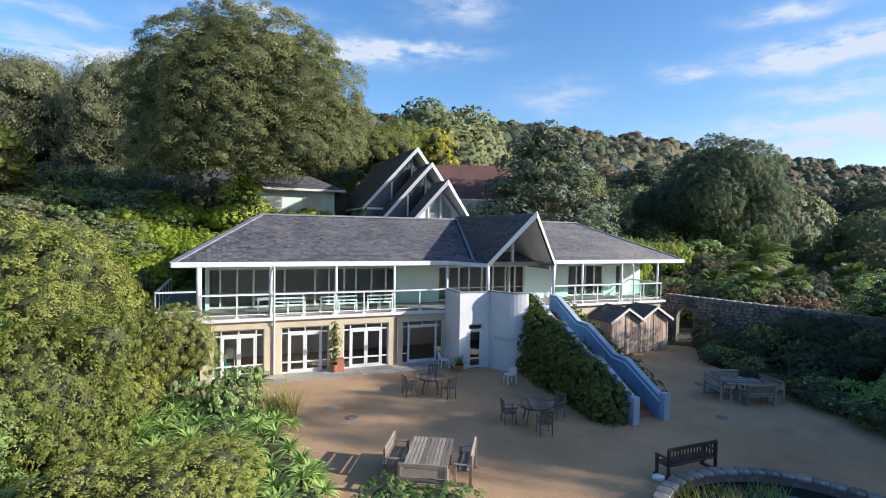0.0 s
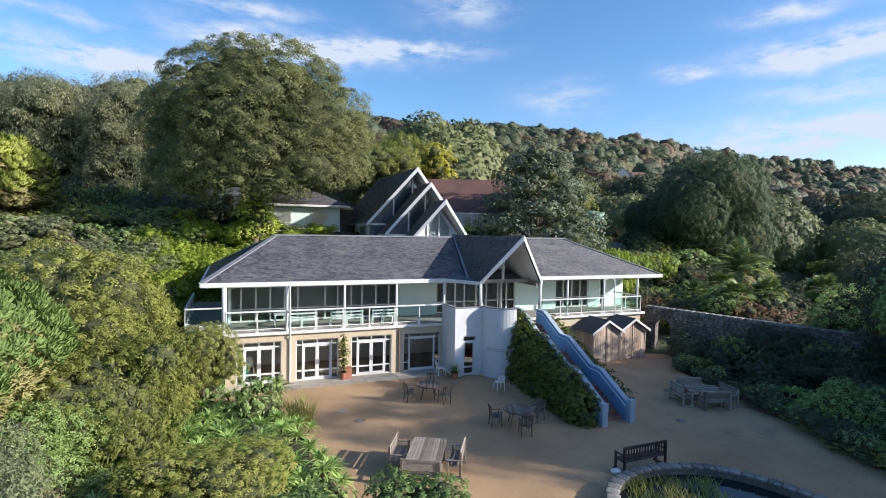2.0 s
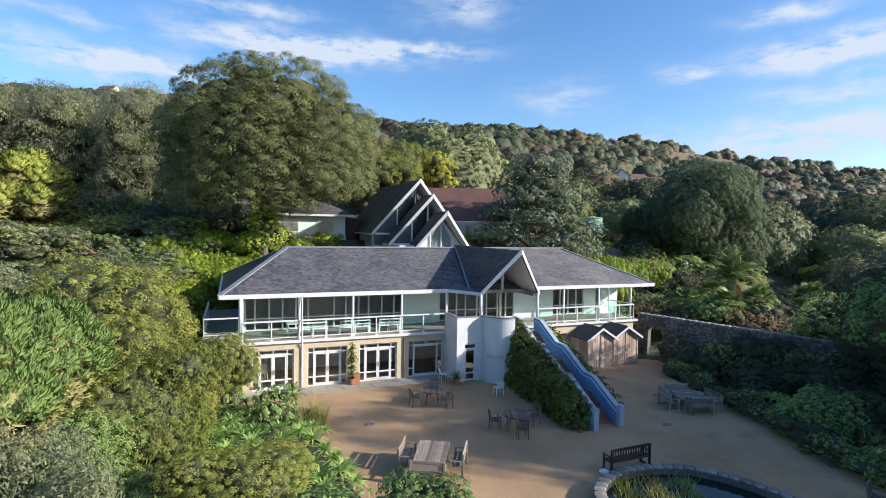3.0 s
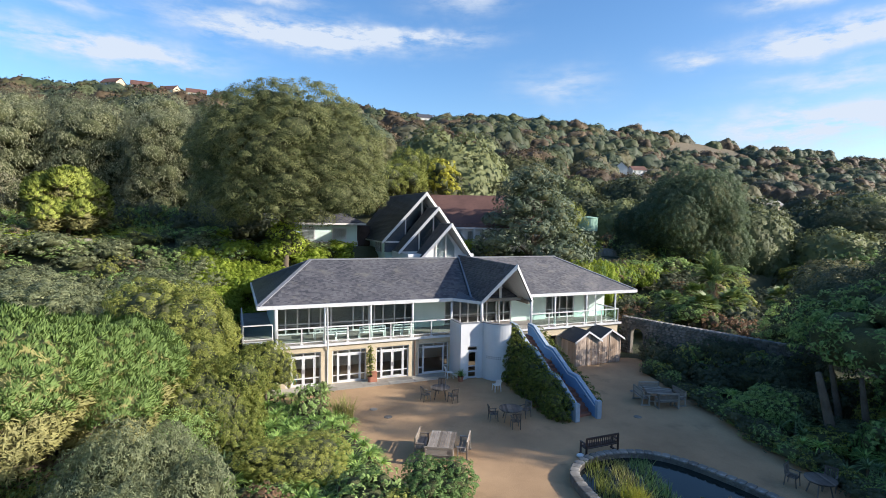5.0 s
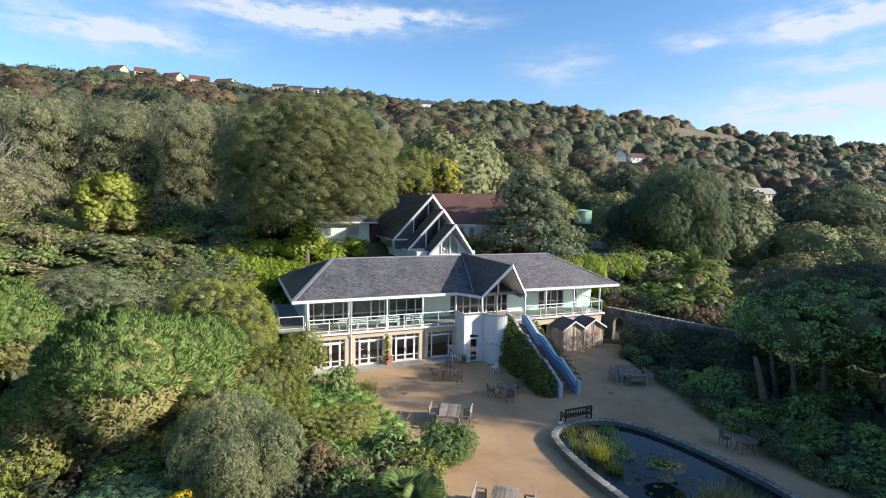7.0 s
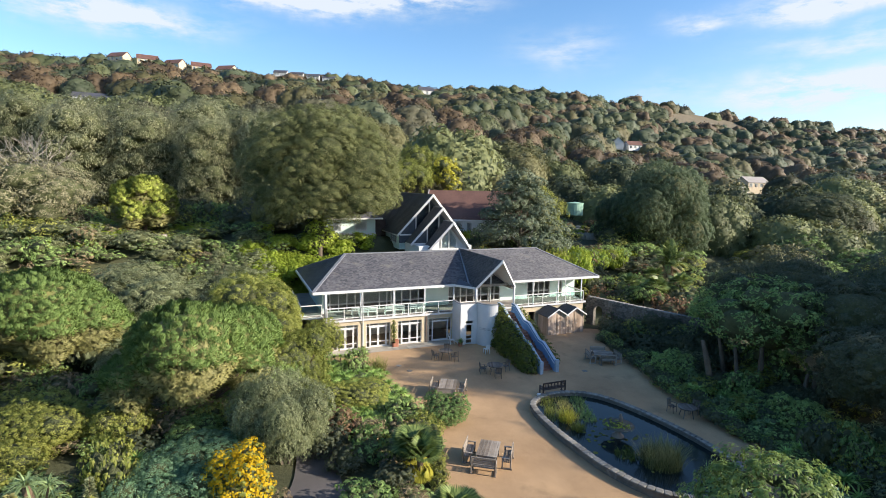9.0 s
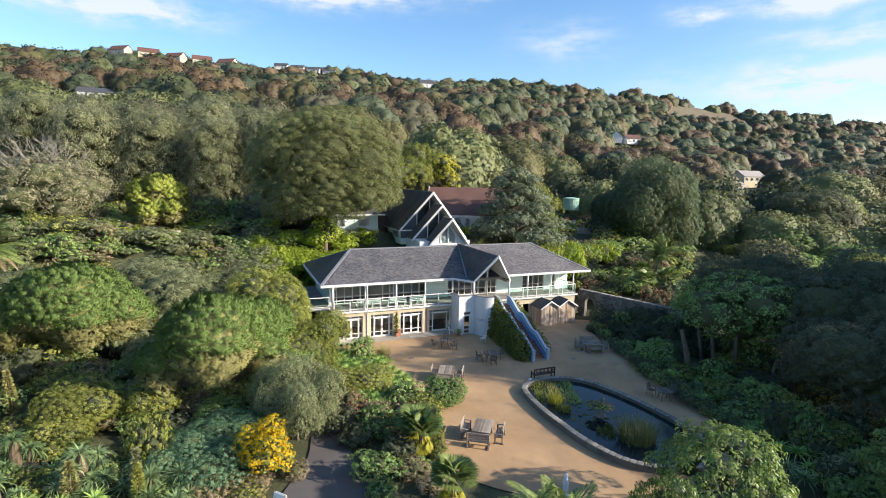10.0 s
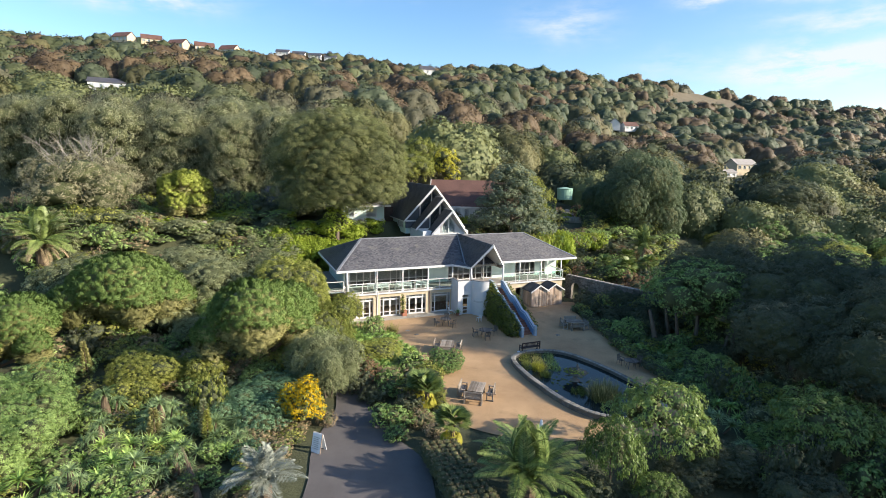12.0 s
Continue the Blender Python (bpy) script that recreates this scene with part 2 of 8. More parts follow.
N_GREEN = leafage("wood_edge_green", (0.071, 0.091, 0.038), (0.207, 0.230, 0.100), 0.15, 0.3, island=0.3, speckle=0.3, toned=0.7)
N_OLIVE = leafage("wood_edge_olive", (0.078, 0.086, 0.035), (0.210, 0.202, 0.094), 0.15, 0.3, island=0.3, speckle=0.3, toned=0.7)
N_DARK = leafage("wood_edge_dark_green", (0.062, 0.078, 0.039), (0.163, 0.182, 0.093), 0.15, 0.3, island=0.3, speckle=0.3, toned=0.7)
L_TWIGGY = leafage("thin_tan_leaf", (0.151, 0.151, 0.085), (0.356, 0.330, 0.202), 0.4, 0.25)
L_CEDAR = leafage("blue_cedar_needle", (0.052, 0.082, 0.046), (0.155, 0.19, 0.115), 0.4, 0.12)

# ---- building helpers ----


def bm_box(bm, x0, x1, y0, y1, z0, z1, m=None):
    vs = [bm.verts.new((x, y, z)) for z in (z0, z1) for x, y in ((x0, y0), (x1, y0), (x1, y1), (x0, y1))]
    for q in ((0, 3, 2, 1), (4, 5, 6, 7), (0, 1, 5, 4), (1, 2, 6, 5), (2, 3, 7, 6), (3, 0, 4, 7)):
        bm.faces.new([vs[i] for i in q])
    if m is not None:
        bmesh.ops.transform(bm, matrix=m, verts=vs)
    return vs


def bm_prism(bm, pts, offset):
    """A closed slab: the polygon pts and the same moved by offset."""
    a = [bm.verts.new(p) for p in pts]
    b = [bm.verts.new(Vector(p) + Vector(offset)) for p in pts]
    bm.faces.new(a[::-1])
    bm.faces.new(b)
    for i in range(len(a)):
        j = (i + 1) % len(a)
        bm.faces.new((a[i], a[j], b[j], b[i]))
    return a + b


def bm_tube(bm, pts, radii, seg=8, cap=True):
    """A tapered tube along pts."""
    rings = []
    for i, p in enumerate(pts):
        d = (Vector(pts[min(i + 1, len(pts) - 1)]) - Vector(pts[max(i - 1, 0)])).normalized()
        a = d.cross(Vector((0.31, 0.17, 0.93)) if abs(d.z) < 0.9 else Vector((1, 0, 0))).normalized()
        c = d.cross(a)
        rings.append([bm.verts.new(Vector(p) + (a * math.cos(k * math.tau / seg) + c * math.sin(k * math.tau / seg)) * radii[i])
                      for k in range(seg)])
    for r, s in zip(rings, rings[1:]):
        for k in range(seg):
            bm.faces.new((r[k], r[(k + 1) % seg], s[(k + 1) % seg], s[k]))
    if cap:
        bm.faces.new(rings[0][::-1])
        bm.faces.new(rings[-1])


def bevelled(bm, width=0.01, seg=1):
    bmesh.ops.bevel(bm, geom=list(bm.edges), offset=width, segments=seg, affect="EDGES", clamp_overlap=True)
    return bm


def mesh_of(name, bm, material, smooth=False):
    bmesh.ops.recalc_face_normals(bm, faces=list(bm.faces))
    me = bpy.data.meshes.new(name)
    bm.to_mesh(me)
    bm.free()
    if material:
        me.materials.append(material)
    if smooth:
        me.polygons.foreach_set("use_smooth", [True] * len(me.polygons))
    return me


def part(name, bm, material, parent, label="", smooth=False, m=None):
    """One mesh object under a thing or a part; bm is a bmesh or a mesh that is shared."""
    me = bm if isinstance(bm, bpy.types.Mesh) else mesh_of(name, bm, material, smooth)
    ob = new(name, me)
    ob.parent = parent
    if m is not None:
        ob.matrix_basis = m
    return tagged(ob, label) if label else ob


def box_part(name, dims, material, parent, label="", bevel=0.0, m=None):
    bm = bmesh.new()
    bm_box(bm, *dims)
    if bevel:
        bevelled(bm, bevel)
    return part(name, bm, material, parent, label, m=m)


def empty(name, m, label="", category="", group="", kind=""):
    ob = new(name)
    ob.empty_display_size = 0.3
    ob.matrix_basis = m
    return tagged(ob, label, category, group, kind)


def np_mesh(name, verts, faces, materials, mat_index=None, normals=None, tone=None):
    """A mesh from arrays; faces all have the same number of corners. normals: soft shading normals; tone: a shade for each corner point."""
    me = bpy.data.meshes.new(name)
    k = faces.shape[1]
    me.vertices.add(len(verts))
    me.vertices.foreach_set("co", np.ascontiguousarray(verts, dtype=np.float32).ravel())
    me.loops.add(faces.size)
    me.loops.foreach_set("vertex_index", np.ascontiguousarray(faces, dtype=np.int32).ravel())
    me.polygons.add(len(faces))
    me.polygons.foreach_set("loop_start", np.arange(0, faces.size, k, dtype=np.int32))
    me.polygons.foreach_set("loop_total", np.full(len(faces), k, dtype=np.int32))
    for mt in materials:
        me.materials.append(mt)
    if mat_index is not None:
        me.polygons.foreach_set("material_index", np.ascontiguousarray(mat_index, dtype=np.int32))
    me.update(calc_edges=True)
    if normals is not None:
        me.attributes.new("custom_normal", "FLOAT_VECTOR", "POINT").data.foreach_set("vector", np.ascontiguousarray(normals, dtype=np.float32).ravel())
    if tone is not None:
        me.attributes.new("tone", "FLOAT", "POINT").data.foreach_set("value", np.ascontiguousarray(tone, dtype=np.float32))
    return me


def smooth_step(x, a, b):
    t = np.clip((x - a) / (b - a), 0, 1)
    return t * t * (3 - 2 * t)


# ---- the lie of the land ----
ORIGIN, TURN = Vector((-12.32, 23.54, 0.0)), radians(22.4)
CU, SU = math.cos(TURN), math.sin(TURN)
RIDGE_A = (-0.83, -0.62, -0.41, -0.16, -0.04, 0.11, 0.26, 0.38, 0.51, 0.64, 0.81)
RIDGE_E = (0.220, 0.210, 0.195, 0.182, 0.169, 0.177, 0.167, 0.154, 0.140, 0.125, 0.112)


def ground_z(x, y):
    """Height of the ground: a level terrace, a bank behind the house, then the wooded hillside up to its ridge."""
    x, y = np.asarray(x, dtype=float), np.asarray(y, dtype=float)
    u = (x - ORIGIN.x) * CU + (y - ORIGIN.y) * SU
    v = -(x - ORIGIN.x) * SU + (y - ORIGIN.y) * CU
    left = 1 - smooth_step(u, -4, 1)
    right = smooth_step(u, 30, 36)
    start = 12.8 - 6.0 * left - 6.0 * right
    z = (8.2 - 3.2 * right) * smooth_step(v, start, start + 8 + 8 * left + 10 * right)
    a = np.clip(x / np.maximum(y + 31, 20), -1.6, 1.6)
    far = 330 + 165 * (np.clip(a, -0.83, 1.2) + 0.83)
    top = 17.5 + np.interp(a, RIDGE_A, RIDGE_E) * (far + 31) - 7.0
    t = np.clip((y - 50) / (far - 50), 0, 1.3)
    power = 1.0 + 0.9 * smooth_step(a, -0.1, 0.55)
    rise = np.where(t <= 1, t ** power, 1 - 0.3 * (t - 1))
    z = z + (top - z) * rise
    z = z + 1.6 * np.sin(x * 0.031 + 1.0) * np.sin(y * 0.027) * smooth_step(y, 70, 160)
    return z


def loc_to_world(u, v):
    return ORIGIN.x + u * CU - v * SU, ORIGIN.y + u * SU + v * CU


HOUSE_M = Matrix.Translation(ORIGIN) @ Matrix.Rotation(TURN, 4, "Z")

# ---- ground, terrace, paths ----


def spaced(lo, hi, fine_lo, fine_hi, step):
    mid = list(np.arange(fine_lo, fine_hi + 0.1, step))
    a, s = [], step
    x = fine_lo
    while x > lo:
        s *= 1.18
        x -= s
        a.append(max(x, lo))
    b, s = [], step
    x = fine_hi
    while x < hi:
        s *= 1.18
        x += s
        b.append(min(x, hi))
    return np.array(a[::-1] + mid + b)


gx, gy = spaced(-3200, 3200, -70, 80, 2.0), spaced(-2500, 3200, -40, 110, 2.0)
GX, GY = np.meshgrid(gx, gy)
GZ = ground_z(GX, GY) - 0.05
gi = np.arange(GX.size).reshape(GX.shape)
ground_faces = np.stack([gi[:-1, :-1], gi[:-1, 1:], gi[1:, 1:], gi[1:, :-1]], -1).reshape(-1, 4)
ground = new("ground", np_mesh("ground", np.stack([GX, GY, GZ], -1).reshape(-1, 3), ground_faces, [SOIL]))
tagged(ground, "dark planted soil rising to a wooded hillside", "ground", kind="structure")


def flat_sheet(name, outline, z, material, label, category):
    bm = bmesh.new()
    vs = [bm.verts.new((x, y, z)) for x, y in outline]
    bm.faces.new(vs)
    bmesh.ops.triangulate(bm, faces=list(bm.faces))
    bmesh.ops.subdivide_edges(bm, edges=list(bm.edges), cuts=2)
    ob = new(name, mesh_of(name, bm, material))
    return tagged(ob, label, category, kind="structure")


def smooth_outline(pts, n=6):
    """A closed Catmull-Rom line through pts."""
    out = []
    k = len(pts)
    for i in range(k):
        p0, p1, p2, p3 = (np.array(pts[(i + j - 1) % k], float) for j in range(4))
        for s in range(n):
            t = s / n
            out.append(tuple(0.5 * (2 * p1 + (p2 - p0) * t + (2 * p0 - 5 * p1 + 4 * p2 - p3) * t ** 2 + (3 * p1 - p0 - 3 * p2 + p3) * t ** 3)))
    return out


flat_sheet("pavement", smooth_outline([(-11.6, 23.4), (-7.7, 20.2), (-4.6, 16.5), (-3.0, 13.2), (-1.2, 11.2), (-0.6, 8.0), (-0.4, 3.4), (1.5, 0.8), (6.0, -0.6),
           (10.5, 0.2), (15.0, 1.0), (19.5, 6.0), (17.6, 10.6), (16.6, 16.0), (16.2, 22.0), (15.0, 29.0), (15.3, 33.5), (2.0, 29.5)]), 0.012,
           GRAVEL, "tan bound gravel terrace, level and worn, half in tree shade", "terrace")
flat_sheet("road", smooth_outline([(-9.0, 7.6), (-8.2, 3.0), (-8.6, -1.5), (-7.9, -6.0), (-8.4, -9.4), (-13.5, -10.6), (-14.0, -13.5), (-8.0, -17.0), (-1.5, -17.0),
           (-0.8, -9.0), (-1.4, -3.6), (-3.6, -0.4), (-5.6, 3.0), (-6.8, 7.0)]), 0.02,
           ASPHALT, "dark asphalt garden path between planted beds", "path")

fa, fd = np.meshgrid(np.linspace(0.37, 0.56, 24), np.linspace(-72, -10, 14))
ffar = 330 + 165 * (fa + 0.83)
fy = ffar + fd
fx = fa * (fy + 31)
fi = np.arange(fa.size).reshape(fa.shape)
tagged(new("ground_field", np_mesh("ground_field", np.stack([fx, fy, ground_z(fx, fy) + 0.9], -1).reshape(-1, 3),
       np.stack([fi[:-1, :-1], fi[:-1, 1:], fi[1:, 1:], fi[1:, :-1]], -1).reshape(-1, 4), [FIELD])), "dry tan grass field below the ridge", "field", kind="structure")

# ---- the garden house ----
house = empty("garden_house", HOUSE_M, "two-storey cream and white pavilion with slate roof and balcony", "house")


def slate_field(name, corners, parent, material, course=0.18, width=0.23, seed=1, label=""):
    """Overlapping slates over a planar outline given in the parent's space; the first edge is the eave."""
    rng = np.random.default_rng(seed)
    p = np.array(corners, float)
    eu = (p[1] - p[0]) / np.linalg.norm(p[1] - p[0])
    nrm = np.cross(eu, p[2] - p[0])
    nrm /= np.linalg.norm(nrm)
    if nrm[2] < 0:
        nrm = -nrm
    ev = np.cross(nrm, eu)
    if ev[2] < 0:
        ev = -ev
    q = np.stack([(p - p[0]) @ eu, (p - p[0]) @ ev], -1)
    vs, fs, k = [], [], 0
    for r in range(int(q[:, 1].max() / course) + 1):
        y0, y1 = r * course, r * course + course * 1.15
        ym = (y0 + course * 0.5)
        xs = []
        for i in range(len(q)):
            a, b = q[i], q[(i + 1) % len(q)]
            if (a[1] - ym) * (b[1] - ym) < 0:
                xs.append(a[0] + (b[0] - a[0]) * (ym - a[1]) / (b[1] - a[1]))
        if len(xs) < 2:
            continue
        x, xe = min(xs) - (r % 2) * width * 0.5, max(xs)
        while x < xe:
            a0, a1 = max(x, min(xs)) + 0.006, min(x + width, xe) - 0.006
            if a1 - a0 > 0.03:
                h = 0.024 + rng.uniform(0, 0.014)
                d = rng.uniform(-0.012, 0.012)
                quad = [p[0] + eu * s + ev * t + nrm * o for s, t, o in
                        ((a0, y0 + d, h), (a1, y0 + d, h), (a1, y1, 0.012), (a0, y1, 0.012), (a0, y0 + d, 0.0), (a1, y0 + d, 0.0))]
                vs += quad
                fs += [(k, k + 1, k + 2, k + 3), (k + 4, k + 5, k + 1, k)]
                k += 6
            x += width
    me = np_mesh(name, np.array(vs), np.array(fs), [material])
    return tagged(part(name, me, None, parent, label), kind="stuff")


def roof_slab(name, pts, parent, material, thick=0.12, label=""):
    bm = bmesh.new()
    bm_prism(bm, pts, (0, 0, -thick))
    return part(name, bm, material, parent, label)


# main roof: two slopes and two hips
E_L, E_R, E_B, RV, RZ, EZ = 0.0, 31.1, 13.4, 6.7, 7.95, 5.5
R0, R1 = 4.2, 27.0
front = [(E_L, 0, EZ), (E_R, 0, EZ), (R1, RV, RZ), (R0, RV, RZ)]
back = [(E_R, E_B, EZ), (E_L, E_B, EZ), (R0, RV, RZ), (R1, RV, RZ)]
hip_l = [(E_L, E_B, EZ), (E_L, 0, EZ), (R0, RV, RZ)]
hip_r = [(E_R, 0, EZ), (E_R, E_B, EZ), (R1, RV, RZ)]
roof = roof_slab("roof", front, house, SLATE, label="grey slate hip roof with lead valleys")
for pts in (back, hip_l, hip_r):
    roof_slab("roof", pts, house, SLATE)
for k, pts in enumerate((front, back, hip_l, hip_r)):
    slate_field("slate_course", pts, house, SLATE, seed=k)


def strip(name, pts, w, h, material, parent, label=""):
    """A ridge, hip, valley, coping or gutter: one bar of section w x h swept along pts, mitred at the bends."""
    bm = bmesh.new()
    pts = [Vector(p) for p in pts]
    rings = []
    for k, p in enumerate(pts):
        da = (p - pts[k - 1]).normalized() if k else None
        db = (pts[k + 1] - p).normalized() if k < len(pts) - 1 else None
        da, db = da or db, db or da
        d = (da + db).normalized()
        side = d.cross(Vector((0, 0, 1)))
        side = side.normalized() if side.length > 1e-4 else Vector((1, 0, 0))
        up = side.cross(d)
        wide = w / max(0.5, d.dot(da))
        rings.append([bm.verts.new(p + side * sx * wide / 2 + up * sy * h / 2) for sx, sy in ((-1, -1), (1, -1), (1, 1), (-1, 1))])
    for a, b in zip(rings, rings[1:]):
        for i in range(4):
            bm.faces.new((a[i], a[(i + 1) % 4], b[(i + 1) % 4], b[i]))
    bm.faces.new(rings[0][::-1])
    bm.faces.new(rings[-1])
    bmesh.ops.recalc_face_normals(bm, faces=bm.faces[:])
    return part(name, bm, material, parent, label)


strip("ridge", [(R0 - 0.15, RV, RZ + 0.05), (R1 + 0.15, RV, RZ + 0.05)], 0.32, 0.1, LEAD, house)
for end, eave in (((R0, RV, RZ + 0.04), (E_L, 0, EZ + 0.04)), ((R0, RV, RZ + 0.04), (E_L, E_B, EZ + 0.04)),
                  ((R1, RV, RZ + 0.04), (E_R, 0, EZ + 0.04)), ((R1, RV, RZ + 0.04), (E_R, E_B, EZ + 0.04))):
    strip("hip", [end, eave], 0.3, 0.07, LEAD, house)
for a, b in (((-0.04, -0.04), (13.7, -0.04)), ((19.7, -0.04), (31.14, -0.04)), ((-0.04, -0.04), (-0.04, 13.44)), ((31.14, -0.04), (31.14, 13.44))):
    strip("gutter", [(*a, EZ - 0.07), (*b, EZ - 0.07)], 0.12, 0.24, WHITE, house, "white painted fascia and gutter")
box_part("soffit", (0.1, 31.0, 0.1, 13.3, EZ - 0.24, EZ - 0.2), WHITE, house)

# porch gable with its prow
GU = 17.2
gab_l = [(15.1, -2.0, 5.45), (GU, -3.3, 8.2), (GU, 7.2, 8.2), (15.1, -0.2, 5.45)]
gab_r = [(GU, -3.3, 8.2), (19.3, -2.0, 5.45), (19.3, -0.2, 5.45), (GU, 7.2, 8.2)]
roof_slab("roof", gab_l, house, SLATE, 0.1)
roof_slab("roof", gab_r, house, SLATE, 0.1)
slate_field("slate_course", [(15.1, -0.2, 5.46), (15.1, -2.0, 5.46), (GU, -3.3, 8.21), (GU, 7.2, 8.21)], house, SLATE, seed=11)
slate_field("slate_course", [(19.3, -2.0, 5.46), (19.3, -0.2, 5.46), (GU, 7.2, 8.21), (GU, -3.3, 8.21)], house, SLATE, seed=12)
roof_slab("roof", [(13.7, -0.02, EZ), (15.1, -2.0, EZ - 0.05), (15.15, -0.1, EZ + 0.1), (14.6, 0.9, EZ + 0.36)], house, SLATE, 0.08)
strip("valley", [(14.85, -1.2, EZ + 0.02), (15.1, -0.2, EZ + 0.1), (GU - 0.1, 6.75, 8.1)], 0.14, 0.05, LEAD, house, "pale lead valley")
strip("gutter", [(13.7, -0.06, EZ - 0.07), (14.35, -0.9, EZ - 0.08), (15.1, -2.05, EZ - 0.1)], 0.12, 0.2, WHITE, house)
for base in ((15.02, -2.05, 5.36), (19.38, -2.05, 5.36)):
    bm = bmesh.new()
    pk = Vector((GU, -3.38, 8.2))
    b = Vector(base)
    bm_prism(bm, [pk + Vector((0, 0, 0.12)), pk - Vector((0, 0, 0.22)), b - Vector((0, 0, 0.16)), b + Vector((0, 0, 0.1))], (0, 0.07, 0))
    part("bargeboard", bm, WHITE, house, "white bargeboard")
for s in (-1, 1):
    f = GU + s * 2.06
    roof_slab("gable_soffit", [(f, -1.9, 5.36), (GU, -3.15, 8.06), (GU, 2.0, 8.06), (f, 2.0, 5.36)], house, WHITE, 0.03, "white boarded soffit")
bm = bmesh.new()
bm_prism(bm, [(15.3, 1.2, 5.3), (19.1, 1.2, 5.3), (GU, 1.2, 7.85)], (0, 0.08, 0))
part("gable_wall", bm, WHITE, house)
box_part("tie_beam", (15.2, 19.2, -1.0, -0.8, 5.3, 5.52), TEAK, house, "grey timber tie beam")
box_part("king_post", (GU - 0.07, GU + 0.07, -0.98, -0.84, 5.52, 7.7), WHITE, house)
box_part("wall_plate", (18.95, 19.2, -2.0, 0.2, 5.16, 5.4), TEAK, house)

# walls of the ground floor, with openings
WV = -0.2
DOORS = [(1.69, 3.98), (4.75, 7.09), (7.82, 10.22), (10.97, 13.33)]
TOPZ = 2.32


def wall_with_openings(name, u0, u1, v, z0, z1, holes, material, thick=0.28, label=""):
    """A wall along u with rectangular openings (a, b, lo, hi) that go through it: piers, lintels and sills."""
    x = u0
    bits = []
    for a, b, lo, hi in sorted(holes):
        if a > x:
            bits.append((x, a, v, v + thick, z0, z1))
        if hi < z1:
            bits.append((a, b, v, v + thick, hi, z1))
        if lo > z0 + 0.06:
            bits.append((a, b, v, v + thick, z0, lo))
        x = b
    if x < u1:
        bits.append((x, u1, v, v + thick, z0, z1))
    for bit in bits:
        box_part(name, bit, material, house, label)


wall_with_openings("wall", 1.15, 13.6, WV, -0.1, 2.72, [(a, b, 0.03, TOPZ) for a, b in DOORS], CREAM, label="cream rendered ground floor wall")
wall_with_openings("wall", 19.0, 29.1, WV + 0.1, -0.1, 2.72, [(22.2, 23.0, 1.0, 2.1)], CREAM)
box_part("wall", (1.15, 1.43, 0.08, 12.6, -0.1, 2.72), CREAM, house)
box_part("wall", (28.82, 29.1, 0.18, 12.6, -0.1, 2.72), CREAM, house)
box_part("wall", (1.43, 28.82, 12.32, 12.6, -0.1, 5.26), CREAM, house)
box_part("inner_floor", (1.43, 28.82, 0.1, 12.32, -0.06, 0.02), FLOORING, house)
box_part("inner_wall", (1.45, 28.8, 4.0, 4.1, 0.02, 2.6), ROOM, house)


